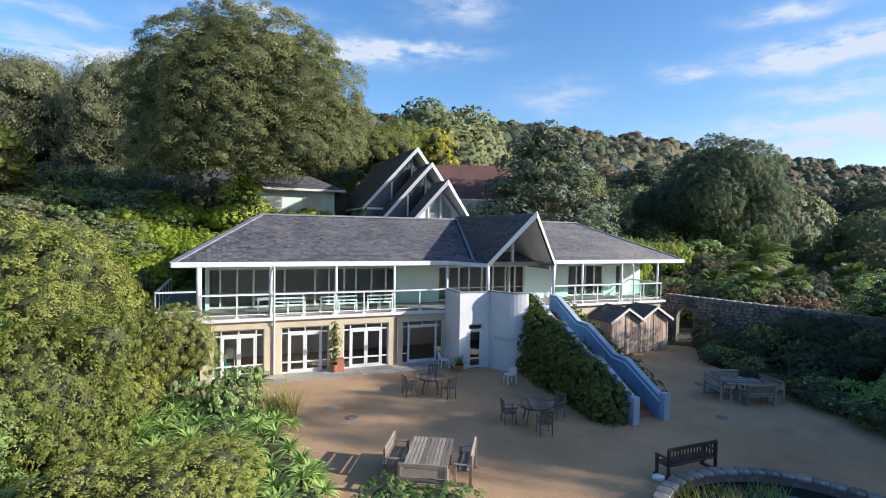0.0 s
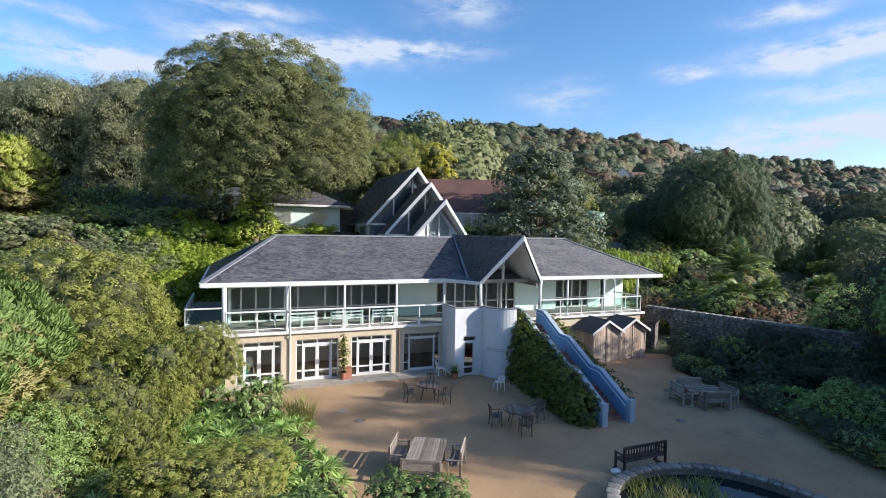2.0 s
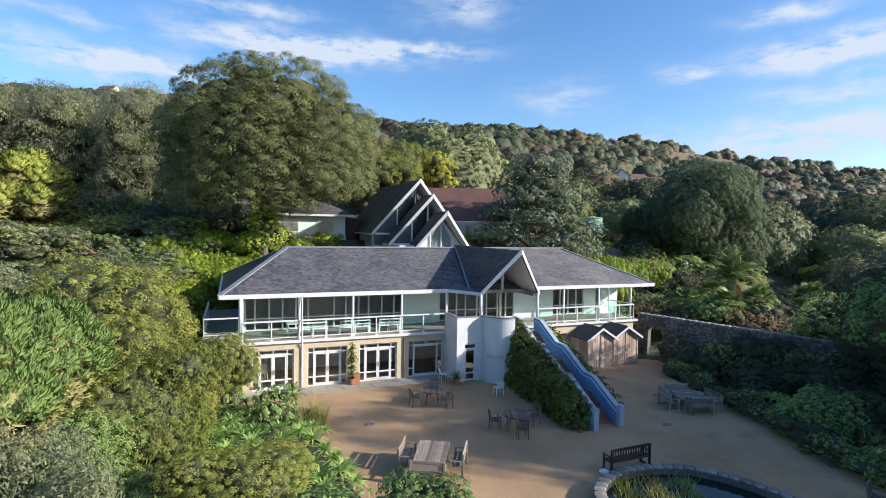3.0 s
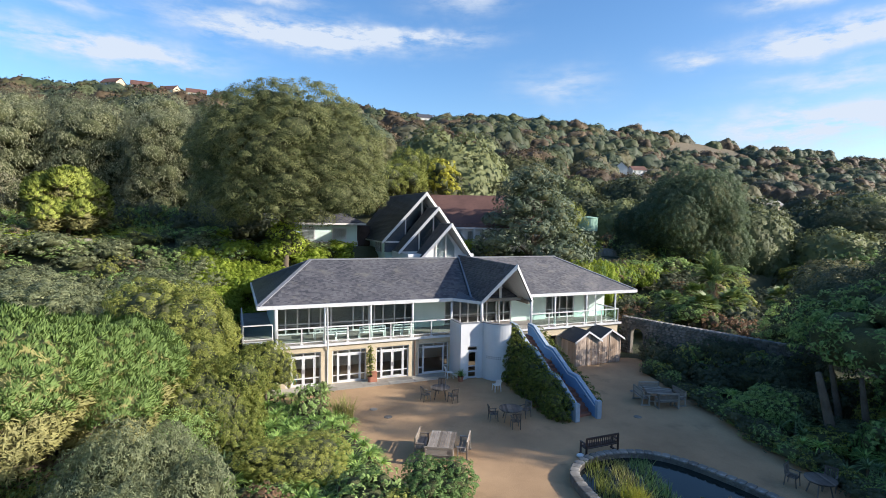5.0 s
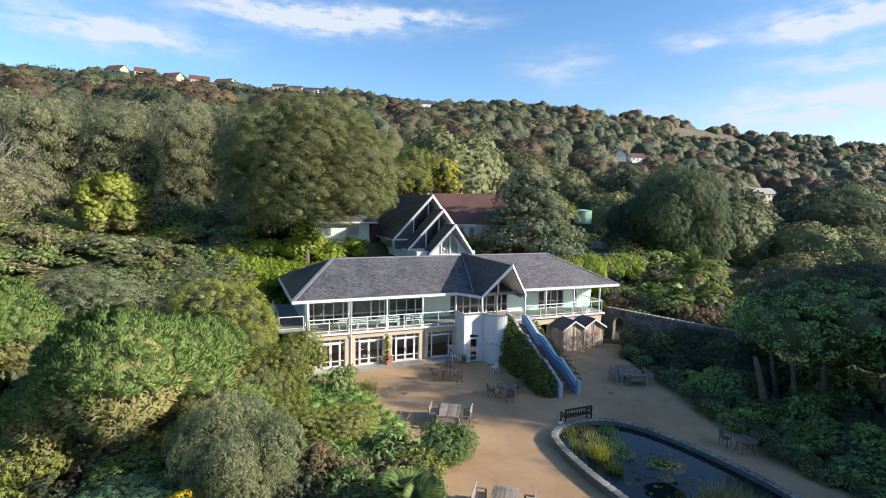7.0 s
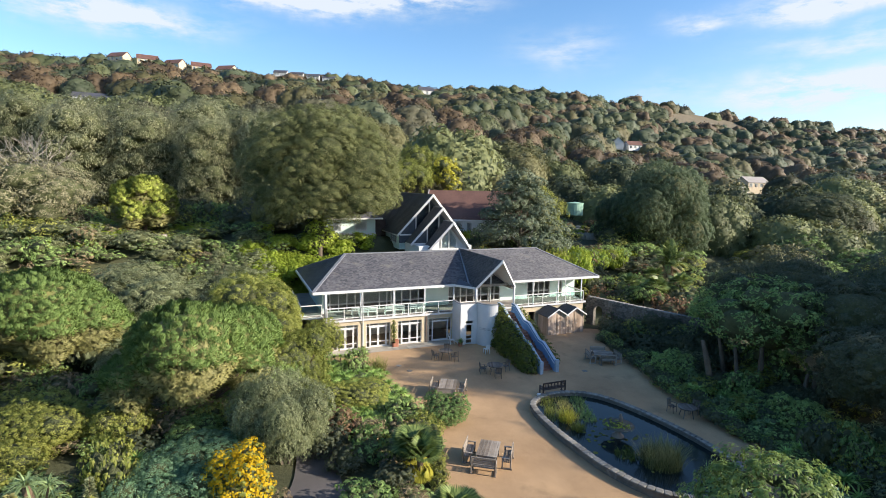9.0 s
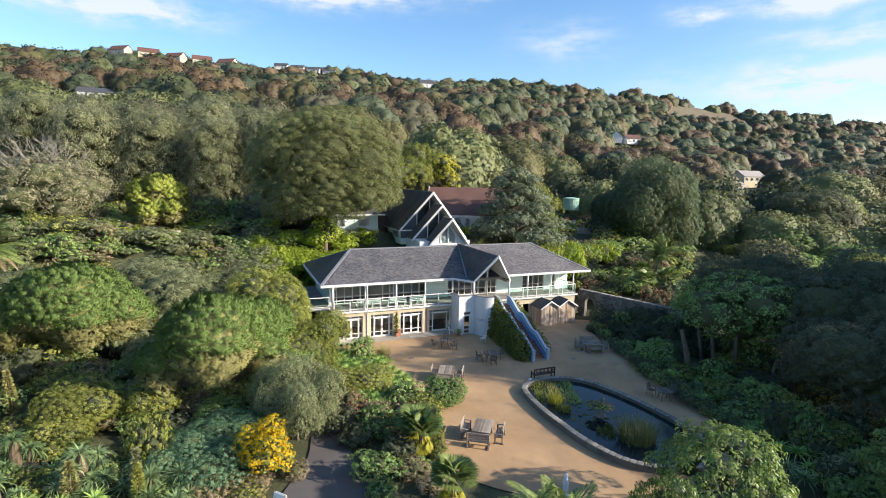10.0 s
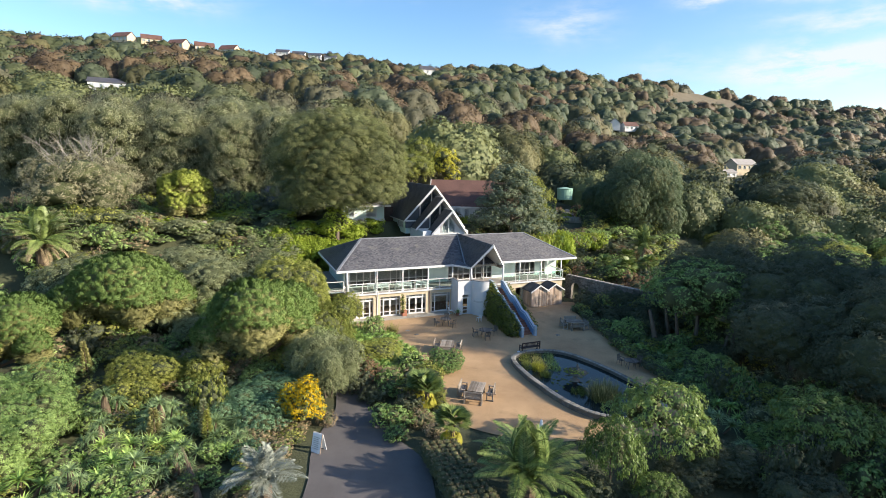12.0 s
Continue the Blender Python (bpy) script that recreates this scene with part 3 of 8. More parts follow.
def door_set(u0, u1, v, z0, z1, parent, wide=False):
    """Two glazed doors, or one wide pane, between narrow side lights, under transom lights."""
    w = u1 - u0
    side = 0.34
    f = empty("window_unit", Matrix.Translation((u0, v, z0)))
    f.parent = parent
    h = z1 - z0
    tz = h - 0.34

    def bars(name, boxes, label=""):
        bm = bmesh.new()
        for bx in boxes:
            bm_box(bm, *bx)
        return part(name, bm, WHITE, f, label)
    fw = 0.06
    boxes = [(0, fw, 0, 0.1, 0, h), (w - fw, w, 0, 0.1, 0, h), (fw, w - fw, 0, 0.1, h - fw, h), (fw, w - fw, 0, 0.1, 0, 0.05),
             (side, side + fw, 0, 0.1, 0.05, h - fw), (w - side - fw, w - side, 0, 0.1, 0.05, h - fw), (side + fw, w - side - fw, 0, 0.1, tz, tz + 0.1),
             (fw, side, 0, 0.1, tz, tz + 0.06), (w - side, w - fw, 0, 0.1, tz, tz + 0.06), (w / 2 - 0.03, w / 2 + 0.03, 0, 0.1, tz + 0.1, h - fw),
             (fw, side, 0, 0.08, 0.5, 0.56), (w - side, w - fw, 0, 0.08, 0.5, 0.56)]
    bars("frame", boxes, "white painted frame")
    leaf = [(side + fw, w / 2 - 0.004), (w / 2 + 0.004, w - side - fw)]
    if wide:
        leaf = [(side + fw, w - side - fw)]
    for k, (a, b) in enumerate(leaf):
        s = 0.05 if wide else 0.09
        bx = [(a, a + s, 0.01, 0.07, 0.055, tz - 0.005), (b - s, b, 0.01, 0.07, 0.055, tz - 0.005), (a + s, b - s, 0.01, 0.07, tz - 0.005 - s, tz - 0.005),
              (a + s, b - s, 0.01, 0.07, 0.055, 0.16)]
        if not wide:
            bx.append((a + s, b - s, 0.01, 0.07, 0.48, 0.56))
        d = bars("door" if not wide else "sash", bx)
        if not wide:
            hx = b - 0.05 if k == 0 else a + 0.05
            hb = bmesh.new()
            bm_box(hb, hx - 0.06, hx + 0.06, -0.02, 0.01, 0.86, 1.12)
            part("handle", hb, METAL, d, "pale metal push plate")
        bm = bmesh.new()
        bm_box(bm, a + s, b - s, 0.035, 0.045, 0.16, tz - s)
        g = part("pane", bm, GLASS, d)
        g.visible_shadow = False
    for a, b, lo, hi in ((fw, side, 0.56, tz), (w - side, w - fw, 0.56, tz), (fw, side, 0.05, 0.5), (w - side, w - fw, 0.05, 0.5),
                         (side + fw, w / 2 - 0.03, tz + 0.1, h - fw), (w / 2 + 0.03, w - side - fw, tz + 0.1, h - fw), (fw, side, tz + 0.06, h - fw), (w - side, w - fw, tz + 0.06, h - fw)):
        bm2 = bmesh.new()
        bm_box(bm2, a, b, 0.05, 0.06, lo, hi)
        part("pane", bm2, GLASS, f).visible_shadow = False
    return f


for k, (a, b) in enumerate(DOORS):
    door_set(a, b, WV + 0.08, 0.03, TOPZ, house, wide=(k == 3))

# balcony deck, fascia, posts, rails
bm = bmesh.new()
bm_prism(bm, [(1.05, -0.3, 2.72), (13.6, -0.3, 2.72), (13.6, -2.0, 2.72), (19.2, -2.0, 2.72), (19.2, -0.25, 2.72), (29.25, -0.25, 2.72), (29.25, 12.9, 2.72), (-0.95, 12.9, 2.72), (-0.95, 1.6, 2.72), (1.05, 1.6, 2.72)], (0, 0, 0.13))
part("balcony_deck", bm, DECK, house, "grey balcony deck")
strip("fascia", [(-0.9, 1.55, 2.79), (1.0, 1.55, 2.79), (1.0, -0.34, 2.79), (13.55, -0.34, 2.79)], 0.06, 0.16, WHITE, house)
strip("fascia", [(19.2, -0.29, 2.79), (29.3, -0.29, 2.79), (29.3, 4.0, 2.79)], 0.06, 0.16, WHITE, house)
box_part("balcony_beam", (1.2, 13.5, -0.19, 0.06, 2.55, 2.72), CREAM, house)
POSTS = [1.1, 4.28, 7.45, 10.55, 13.6, 22.75, 25.85, 28.85]
for u in POSTS:
    bm = bmesh.new()
    r = 0.13 if u < 2 else 0.075
    bm_tube(bm, [(u, 0.0, 2.85), (u, 0.0, 5.3)], [r, r], 12)
    bm_tube(bm, [(u, 0.0, 2.85), (u, 0.0, 3.0)], [r + 0.05, r + 0.05], 12)
    part("post", bm, WHITE, house, smooth=True)
for u, v, z0 in ((15.1, -2.02, 4.0), (19.25, -2.02, 3.6), (18.9, 2.4, 2.85), (16.2, 0.0, 2.85)):
    bm = bmesh.new()
    bm_tube(bm, [(u, v, z0), (u, v, 5.4)], [0.09, 0.09], 12)
    part("post", bm, WHITE, house, smooth=True)
for u, mt in ((4.42, WHITE), (10.66, BROWNPIPE), (26.6, WHITE)):
    bm = bmesh.new()
    pts = [(u, -0.1, 5.32), (u, -0.2, 5.1), (u, -0.36, 2.9), (u, -0.36, 2.6), (u, -0.27, 2.4), (u, -0.27, 0.05)] if mt is WHITE else [(u, -0.27, 2.6), (u, -0.27, 0.05)]
    bm_tube(bm, pts, [0.045] * len(pts), 8)
    part("downpipe", bm, mt, house)


def railing(pts, glass_from=0, spacing=1.6):
    """Handrail on posts with glass panels along a line of points."""
    for a, b in zip(pts, pts[1:]):
        a, b = Vector(a), Vector(b)
        n = max(1, round((b - a).length / spacing))
        strip("handrail", [a + Vector((0, 0, 1.12)), b + Vector((0, 0, 1.12))], 0.1, 0.08, WHITE, house)
        strip("lower_rail", [a + Vector((0, 0, 0.16)), b + Vector((0, 0, 0.16))], 0.04, 0.04, WHITE, house)
        for i in range(n + 1):
            p = a.lerp(b, i / n)
            bm = bmesh.new()
            bm_box(bm, p.x - 0.03, p.x + 0.03, p.y - 0.03, p.y + 0.03, p.z, p.z + 1.1)
            bm_box(bm, p.x - 0.1, p.x + 0.1, p.y - 0.07, p.y + 0.07, p.z, p.z + 0.05)
            part("rail_post", bm, WHITE, house)
            if i < n:
                q = a.lerp(b, (i + 1) / n)
                d = (q - p).normalized()
                c0, c1 = p + d * 0.06, q - d * 0.06
                bm = bmesh.new()
                side = d.cross(Vector((0, 0, 1))) * 0.006
                bm_prism(bm, [c0 - side + Vector((0, 0, 0.2)), c1 - side + Vector((0, 0, 0.2)), c1 - side + Vector((0, 0, 1.06)), c0 - side + Vector((0, 0, 1.06))], side * 2)
                part("glass_panel", bm, GREENGLASS, house).visible_shadow = False


railing([(-0.88, 9.0, 2.85), (-0.88, 1.66, 2.85), (1.0, 1.66, 2.85)])
railing([(1.2, -0.12, 2.85), (13.5, -0.12, 2.85)])
railing([(20.4, -0.1, 2.85), (29.1, -0.1, 2.85), (29.1, 3.0, 2.85)])

# upper storey: set-back walls, windows
UV = 2.8
MULL = [1.36, 1.97, 2.79, 3.6, 4.42, 5.19, 6.83, 7.6, 8.04, 8.46, 9.14, 10.05, 10.9, 11.6]
MID = [14.2, 14.9, 15.6, 16.3, 17.2, 18.0, 18.9, 19.6, 20.3]
RGT = [23.7, 24.45, 25.2, 25.95, 26.7]
END = [27.75, 28.3]
wall_with_openings("upper_wall", 1.25, 30.0, UV, 2.85, 5.26, [(g[0], g[-1], 2.9, 5.0) for g in (MULL, MID, RGT, END)], MINT, 0.2, "pale mint rendered upper wall")
box_part("upper_wall", (1.25, 1.45, UV + 0.2, 12.3, 2.85, 5.26), MINT, house)
box_part("upper_wall", (29.8, 30.0, UV + 0.2, 12.3, 2.85, 5.26), MINT, house)
box_part("inner_wall", (1.5, 29.8, 5.6, 5.7, 2.86, 5.2), ROOM, house)
for grp in (MULL, MID, RGT, END):
    f = empty("window", Matrix.Translation((0, UV + 0.04, 0)))
    f.parent = house
    bm = bmesh.new()
    for u in grp:
        uu = min(max(u, grp[0] + 0.04), grp[-1] - 0.04)
        bm_box(bm, uu - 0.05, uu + 0.05, 0, 0.1, 2.9, 5.0)
    for a, b in zip(grp, grp[1:]):
        bm_box(bm, a + 0.04, b - 0.04, 0.005, 0.095, 2.9, 3.0)
        bm_box(bm, a + 0.04, b - 0.04, 0.005, 0.095, 4.93, 5.0)
        bm_box(bm, a + 0.04, b - 0.04, 0.005, 0.095, 3.62, 3.69)
    part("frame", bm, WHITE, f, "white painted mullions")
    for a, b in zip(grp, grp[1:]):
        bm = bmesh.new()
        bm_box(bm, a + 0.04, b - 0.04, 0.045, 0.055, 3.0, 4.93)
        part("pane", bm, GLASS, f).visible_shadow = False

# white stair block with its drum
BT = 4.0
for bit in ((13.43, 13.63, -2.0, -0.2, -0.05, BT), (13.43, 13.92, -2.2, -2.0, -0.05, BT), (14.78, 15.15, -2.2, -2.0, -0.05, BT), (13.92, 14.78, -2.2, -2.0, 2.38, BT)):
    box_part("stair_block", bit, RENDER_WHITE, house, "white rendered block")
bm = bmesh.new()
arc = [(16.65 + 1.5 * math.cos(a), -2.15 + 1.5 * math.sin(a)) for a in np.linspace(math.pi, math.pi * 1.5, 13)]
inner = [(16.65 + 1.3 * math.cos(a), -2.15 + 1.3 * math.sin(a)) for a in np.linspace(math.pi, math.pi * 1.5, 13)]
bm_prism(bm, [(*p, -0.05) for p in arc] + [(*p, -0.05) for p in inner[::-1]], (0, 0, BT + 0.1))
part("drum_wall", bm, RENDER_WHITE, house, "white curved wall")
strip("coping", [(13.53, -0.3, BT + 0.03), (13.53, -2.1, BT + 0.03), (15.15, -2.1, BT + 0.03)], 0.26, 0.06, LEAD, house)
strip("coping", [(*(0.5 * (np.array(a) + np.array(b))), BT + 0.08) for a, b in zip(arc, inner)], 0.26, 0.06, LEAD, house)
d4 = empty("door_unit", Matrix.Translation((13.92, -2.16, 0.03)))
d4.parent = house
bm = bmesh.new()
for bx in ((0, 0.07, 0, 0.1, 0, 2.35), (0.79, 0.86, 0, 0.1, 0, 2.35), (0.07, 0.79, 0, 0.1, 2.28, 2.35), (0.07, 0.79, 0, 0.1, 1.98, 2.06), (0.07, 0.16, 0.01, 0.08, 0.02, 1.98), (0.7, 0.79, 0.01, 0.08, 0.02, 1.98),
           (0.16, 0.7, 0.01, 0.08, 0.02, 0.14), (0.16, 0.7, 0.01, 0.08, 0.46, 0.55), (0.16, 0.7, 0.01, 0.08, 0.85, 0.93), (0.16, 0.7, 0.01, 0.08, 1.9, 1.98)):
    bm_box(bm, *bx)
part("frame", bm, WHITE, d4)
bm = bmesh.new()
bm_box(bm, 0.16, 0.7, 0.04, 0.05, 0.14, 1.9)
part("pane", bm, GLASS, d4).visible_shadow = False
bm = bmesh.new()
bm_box(bm, 0.07, 0.79, 0.04, 0.05, 2.06, 2.28)
part("pane", bm, GLASS, d4).visible_shadow = False
# plain bars in place of the unreadable lettering on the drum
bm = bmesh.new()
for k, z in enumerate((1.72, 1.6)):
    for a in np.linspace(math.pi * 1.12, math.pi * 1.34, 9):
        c = Matrix.Translation((16.65 + 1.503 * math.cos(a), -2.15 + 1.503 * math.sin(a), z)) @ Matrix.Rotation(a, 4, "Z")
        bm_box(bm, 0, 0.012, -0.03, 0.03, -0.03, 0.03, c)
part("lettering_bars", bm, LEAD, house)

# outside stair between low walls
STEP_V = [(-2.0, 2.85), (-2.9, 2.85), (-5.0, 1.9), (-5.9, 1.9), (-8.1, 0.95), (-9.0, 0.95), (-11.2, 0.0)]


def stair_u(v, side):
    t = (v + 1.0) / -10.3
    return (19.12 - 1.1 * t) if side else (17.55 - 1.05 * t)


stair = empty("garden_stair", HOUSE_M, "blue walled outdoor stair down to the terrace", "stair")
for side, mt in ((1, BLUE_RENDER), (0, BLUE_RENDER)):
    bm = bmesh.new()
    prof = [(v, z + (0.84 if side else 1.02)) for v, z in STEP_V]
    t0 = 0.22
    rows = [[bm.verts.new(p) for p in ((stair_u(v, side), v, -0.05), (stair_u(v, side) + t0, v, -0.05), (stair_u(v, side) + t0, v, z), (stair_u(v, side), v, z))] for v, z in prof]
    for ra, rb2 in zip(rows, rows[1:]):
        for i in range(4):
            bm.faces.new((ra[i], ra[(i + 1) % 4], rb2[(i + 1) % 4], rb2[i]))
    bm.faces.new(rows[0])
    bm.faces.new(rows[-1][::-1])
    part("stair_wall", bm, mt, stair, "mid-blue rendered wall")
    cap = [(stair_u(v, side) + t0 / 2, v, z + 0.03) for v, z in prof]
    strip("coping", cap, 0.24, 0.05, COPING_BLUE, stair, "pale grey-blue painted coping")
    end = prof[-1]
    uu = stair_u(end[0], side)
    box_part("newel", (uu - 0.03, uu + 0.27, end[0] - 0.25, end[0], -0.05, max(end[1], 1.02) + 0.04), COPING_BLUE, stair, "painted end pier", 0.01)
    if side:
        strip("handrail", [(stair_u(v, 1) - 0.06, v, z - 0.12) for v, z in prof], 0.05, 0.05, WHITE, stair, "white handrail")
for (v0, z0), (v1, z1) in zip(STEP_V, STEP_V[1:]):
    n = max(1, round((z0 - z1) / 0.165))
    for k in range(n):
        va, vb = v0 + (v1 - v0) * k / n, v0 + (v1 - v0) * (k + 1) / n
        z = z0 - (z0 - z1) * k / n if z0 != z1 else z0
        if z < 0.05:
            continue
        ua, ub = stair_u((va + vb) / 2, 0) + 0.22, stair_u((va + vb) / 2, 1)
        box_part("step", (ua, ub, vb, va, -0.05, z - (z0 - z1) / n if z0 != z1 else z), TERRACOTTA, stair)

# ---- paving strip by the doors ----
slab_strip = empty("pavement_strip", HOUSE_M, "pale concrete paving slabs along the house wall", "paving", kind="structure")
slab_me = None
for i in range(20):
    for j in range(2):
        bm = bmesh.new()
        bm_box(bm, 0.01, 0.89, 0.01, 0.69, -0.05, 0.028)
        if slab_me is None:
            slab_me = mesh_of("slab", bm, PAVING)
        else:
            bm.free()
        u, v = -0.5 + 0.9 * i, -1.6 + 0.7 * j
        if u > 12.5:
            continue
        part("slab", slab_me, None, slab_strip, m=Matrix.Translation((u, v, 0)))

# ---- planting: generators ----


def cube_sphere(n):
    g = np.linspace(-1, 1, n + 1)
    a, b = np.meshgrid(g, g)
    vs, fs, k = [], [], 0
    for ax in range(3):
        for s in (-1, 1):
            p = np.zeros((n + 1, n + 1, 3))
            p[..., ax], p[..., (ax + 1) % 3], p[..., (ax + 2) % 3] = s, a, b * s
            vs.append(p.reshape(-1, 3))
            i = np.arange((n + 1) ** 2).reshape(n + 1, n + 1) + k
            fs.append(np.stack([i[:-1, :-1], i[:-1, 1:], i[1:, 1:], i[1:, :-1]], -1).reshape(-1, 4))
            k += (n + 1) ** 2
    v = np.concatenate(vs)
    return v / np.linalg.norm(v, axis=1, keepdims=True), np.concatenate(fs)


CS2, CS3, CS4, CS5 = cube_sphere(2), cube_sphere(3), cube_sphere(4), cube_sphere(5)


def unit(a):
    return a / np.maximum(np.linalg.norm(a, axis=-1, keepdims=True), 1e-9)


def leaf_quads(pos, nrm, size, aspect, rng, along=None):
    """Diamond leaves: four corners each, lying across nrm; along gives the leaf's own direction."""
    n = len(pos)
    d = rng.normal(size=(n, 3)) if along is None else along + rng.normal(size=(n, 3)) * 0.25
    d = unit(d - nrm * np.sum(d * nrm, -1, keepdims=True))
    s = np.cross(nrm, d)
    ln = (size * rng.uniform(0.7, 1.3, n))[:, None]
    w = ln * aspect
    fold = nrm * ln * 0.12
    v = np.stack([pos - d * ln * 0.5, pos - s * w * 0.5 + fold, pos + d * ln * 0.5, pos + s * w * 0.5 + fold], 1)
    return v.reshape(-1, 3), np.arange(4 * n).reshape(-1, 4)


def leaf_tris(pos, nrm, size, aspect, rng, along=None):
    """Pointed leaves of three corners, for crowns farther off."""
    n = len(pos)
    d = rng.normal(size=(n, 3)) if along is None else along + rng.normal(size=(n, 3)) * 0.25
    d = unit(d - nrm * np.sum(d * nrm, -1, keepdims=True))
    s = np.cross(nrm, d)
    ln = (size * rng.uniform(0.7, 1.3, n))[:, None]
    w = ln * aspect
    v = np.stack([pos - d * ln * 0.4 + s * w * 0.5, pos - d * ln * 0.4 - s * w * 0.5, pos + d * ln * 0.6], 1)
    return v.reshape(-1, 3), np.arange(3 * n).reshape(-1, 3)


def split(f):
    return np.concatenate([f[:, [0, 1, 2]], f[:, [0, 2, 3]]])


def join(parts):
    vs, fs, k = [], [], 0
    for v, f in parts:
        vs.append(v)
        fs.append(f + k)
        k += len(v)
    return np.concatenate(vs), np.concatenate(fs)


def crown_arrays(rng, lobes, leaf=0.3, aspect=0.6, clump=0.8, per_m2=0.55, leaves=26, hull=0.58, low=-0.45, droop=0.0, shaggy=0.5, fine=True, cap=0.55):
    """A crown of leaf clumps set over lobes (centre, radii), round a core with shade painted in its colour; returns
    corners, faces, face materials.
    """
    out, inner, soft = [], [], []
    leaf_maker, corners = (leaf_quads, 4) if fine else (leaf_tris, 3)
    C = np.array([c for c, r in lobes], float)
    R = np.array([r if np.ndim(r) else (r, r, r) for c, r in lobes], float)
    for c, r in zip(C, R):
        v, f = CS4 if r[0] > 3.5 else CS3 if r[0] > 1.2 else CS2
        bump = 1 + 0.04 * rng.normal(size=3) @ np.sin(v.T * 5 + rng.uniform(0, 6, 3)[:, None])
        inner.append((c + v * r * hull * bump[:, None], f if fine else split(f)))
        soft.append(v)
    for c, r in zip(C, R):
        area = 4 * math.pi * ((r[0] * r[1]) ** 1.6 / 3 + (r[0] * r[2]) ** 1.6 / 3 + (r[1] * r[2]) ** 1.6 / 3) ** (1 / 1.6)
        n = max(6, int(area * per_m2))
        k = np.arange(n) + 0.5
        zc, ac = 1 - 2 * k / n, k * 2.399963 + rng.uniform(0, 6.28)
        d = np.stack([np.cos(ac) * np.sqrt(1 - zc ** 2), np.sin(ac) * np.sqrt(1 - zc ** 2), zc], -1)
        d = unit(d + rng.normal(size=(n, 3)) * 0.35 / math.sqrt(n))
        d = d[d[:, 2] > low]
        cc = c + d * r * rng.uniform(0.76, 1.08, (len(d), 1))
        inside = np.zeros(len(cc), bool)
        for c2, r2 in zip(C, R):
            if not np.allclose(c2, c):
                inside |= np.sum(((cc - c2) / (r2 * 0.8)) ** 2, -1) < 1
        cc, d = cc[~inside], d[~inside]
        m = len(cc)
        if m == 0:
            continue
        ld = unit(rng.normal(size=(m, leaves, 3)) + d[:, None, :] * 0.9 + np.array([0, 0, cap]))
        cr = clump * rng.uniform(0.55, 1.25, (m, 1, 1))
        pos = cc[:, None, :] + ld * cr * rng.uniform(0.68, 1.05, (m, leaves, 1)) * np.array([1, 1, 0.8])
        pos[..., 2] -= droop * rng.uniform(0, 1, (m, leaves))
        nrm = unit(ld * 0.8 + d[:, None, :] * 0.5 + np.array([0, 0, 0.35]) + rng.normal(size=(m, leaves, 3)) * shaggy)
        sn = unit(ld * 0.9 + d[:, None, :] * 0.25 + nrm * 0.2 + np.array([0, 0, 0.1]))
        nrm = nrm * np.where(np.sum(nrm * sn, -1, keepdims=True) < 0, -1, 1)
        out.append(leaf_maker(pos.reshape(-1, 3), nrm.reshape(-1, 3), leaf * 1.18, aspect, rng, np.tile([[0, 0, -1.0]], (m * leaves, 1)) if droop else None))
        soft.append(np.repeat(sn.reshape(-1, 3), corners, 0))
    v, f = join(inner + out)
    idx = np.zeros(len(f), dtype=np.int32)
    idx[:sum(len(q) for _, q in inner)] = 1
    return v, f, idx, np.concatenate(soft)


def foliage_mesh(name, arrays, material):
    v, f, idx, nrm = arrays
    return np_mesh(name, v, f, [material, CORE_SHADE], idx, nrm)


def lobes_round(rng, R, H0, H1, n, spread=0.62, size=0.5):
    """Lobes for a rounded crown of radius R between the heights H0 and H1."""
    mid, hz = (H0 + H1) / 2, (H1 - H0) / 2
    out = [((0, 0, mid), (R * 0.62, R * 0.62, hz * 0.72))]
    for k in range(n):
        a = k * 2.4 + rng.uniform(-0.4, 0.4)
        e = rng.uniform(-0.55, 1.0)
        ce = math.sqrt(max(0.05, 1 - min(1, abs(e)) ** 2))
        s = size * rng.uniform(0.75, 1.2)
        out.append(((math.cos(a) * R * spread * ce, math.sin(a) * R * spread * ce, mid + e * hz * spread), (R * s, R * s, min(R, hz) * s * 0.95)))
    return out


def trunk_parts(t, rng, H, r, limbs, reach, lean, fork, material):
    """A tapered trunk and its limbs, as parts of t."""
    bm = bmesh.new()
    top = Vector((rng.uniform(-lean, lean) * H * 0.3, rng.uniform(-lean, lean) * H * 0.3, H))
    pts = [Vector((0, 0, -0.3)), Vector((0, 0, 0.25)), top * 0.35 + Vector((rng.uniform(-0.1, 0.1), rng.uniform(-0.1, 0.1), 0)), top * 0.7, top]
    bm_tube(bm, pts, [r * 1.5, r * 1.1, r * 0.9, r * 0.65, r * 0.35], 9)
    part("trunk", bm, material, t, smooth=True)
    for k in range(limbs):
        a = k * 2.4 + rng.uniform(-0.5, 0.5)
        s = top * rng.uniform(fork, 0.85)
        e = s + Vector((math.cos(a) * reach, math.sin(a) * reach, reach * rng.uniform(0.5, 1.1)))
        mid = s.lerp(e, 0.5) + Vector((0, 0, -0.15 * reach * rng.uniform(-0.5, 1)))
        bm = bmesh.new()
        bm_tube(bm, [s, mid, e], [r * 0.5, r * 0.34, r * 0.14], 6)
        part("limb", bm, material, t, smooth=True)


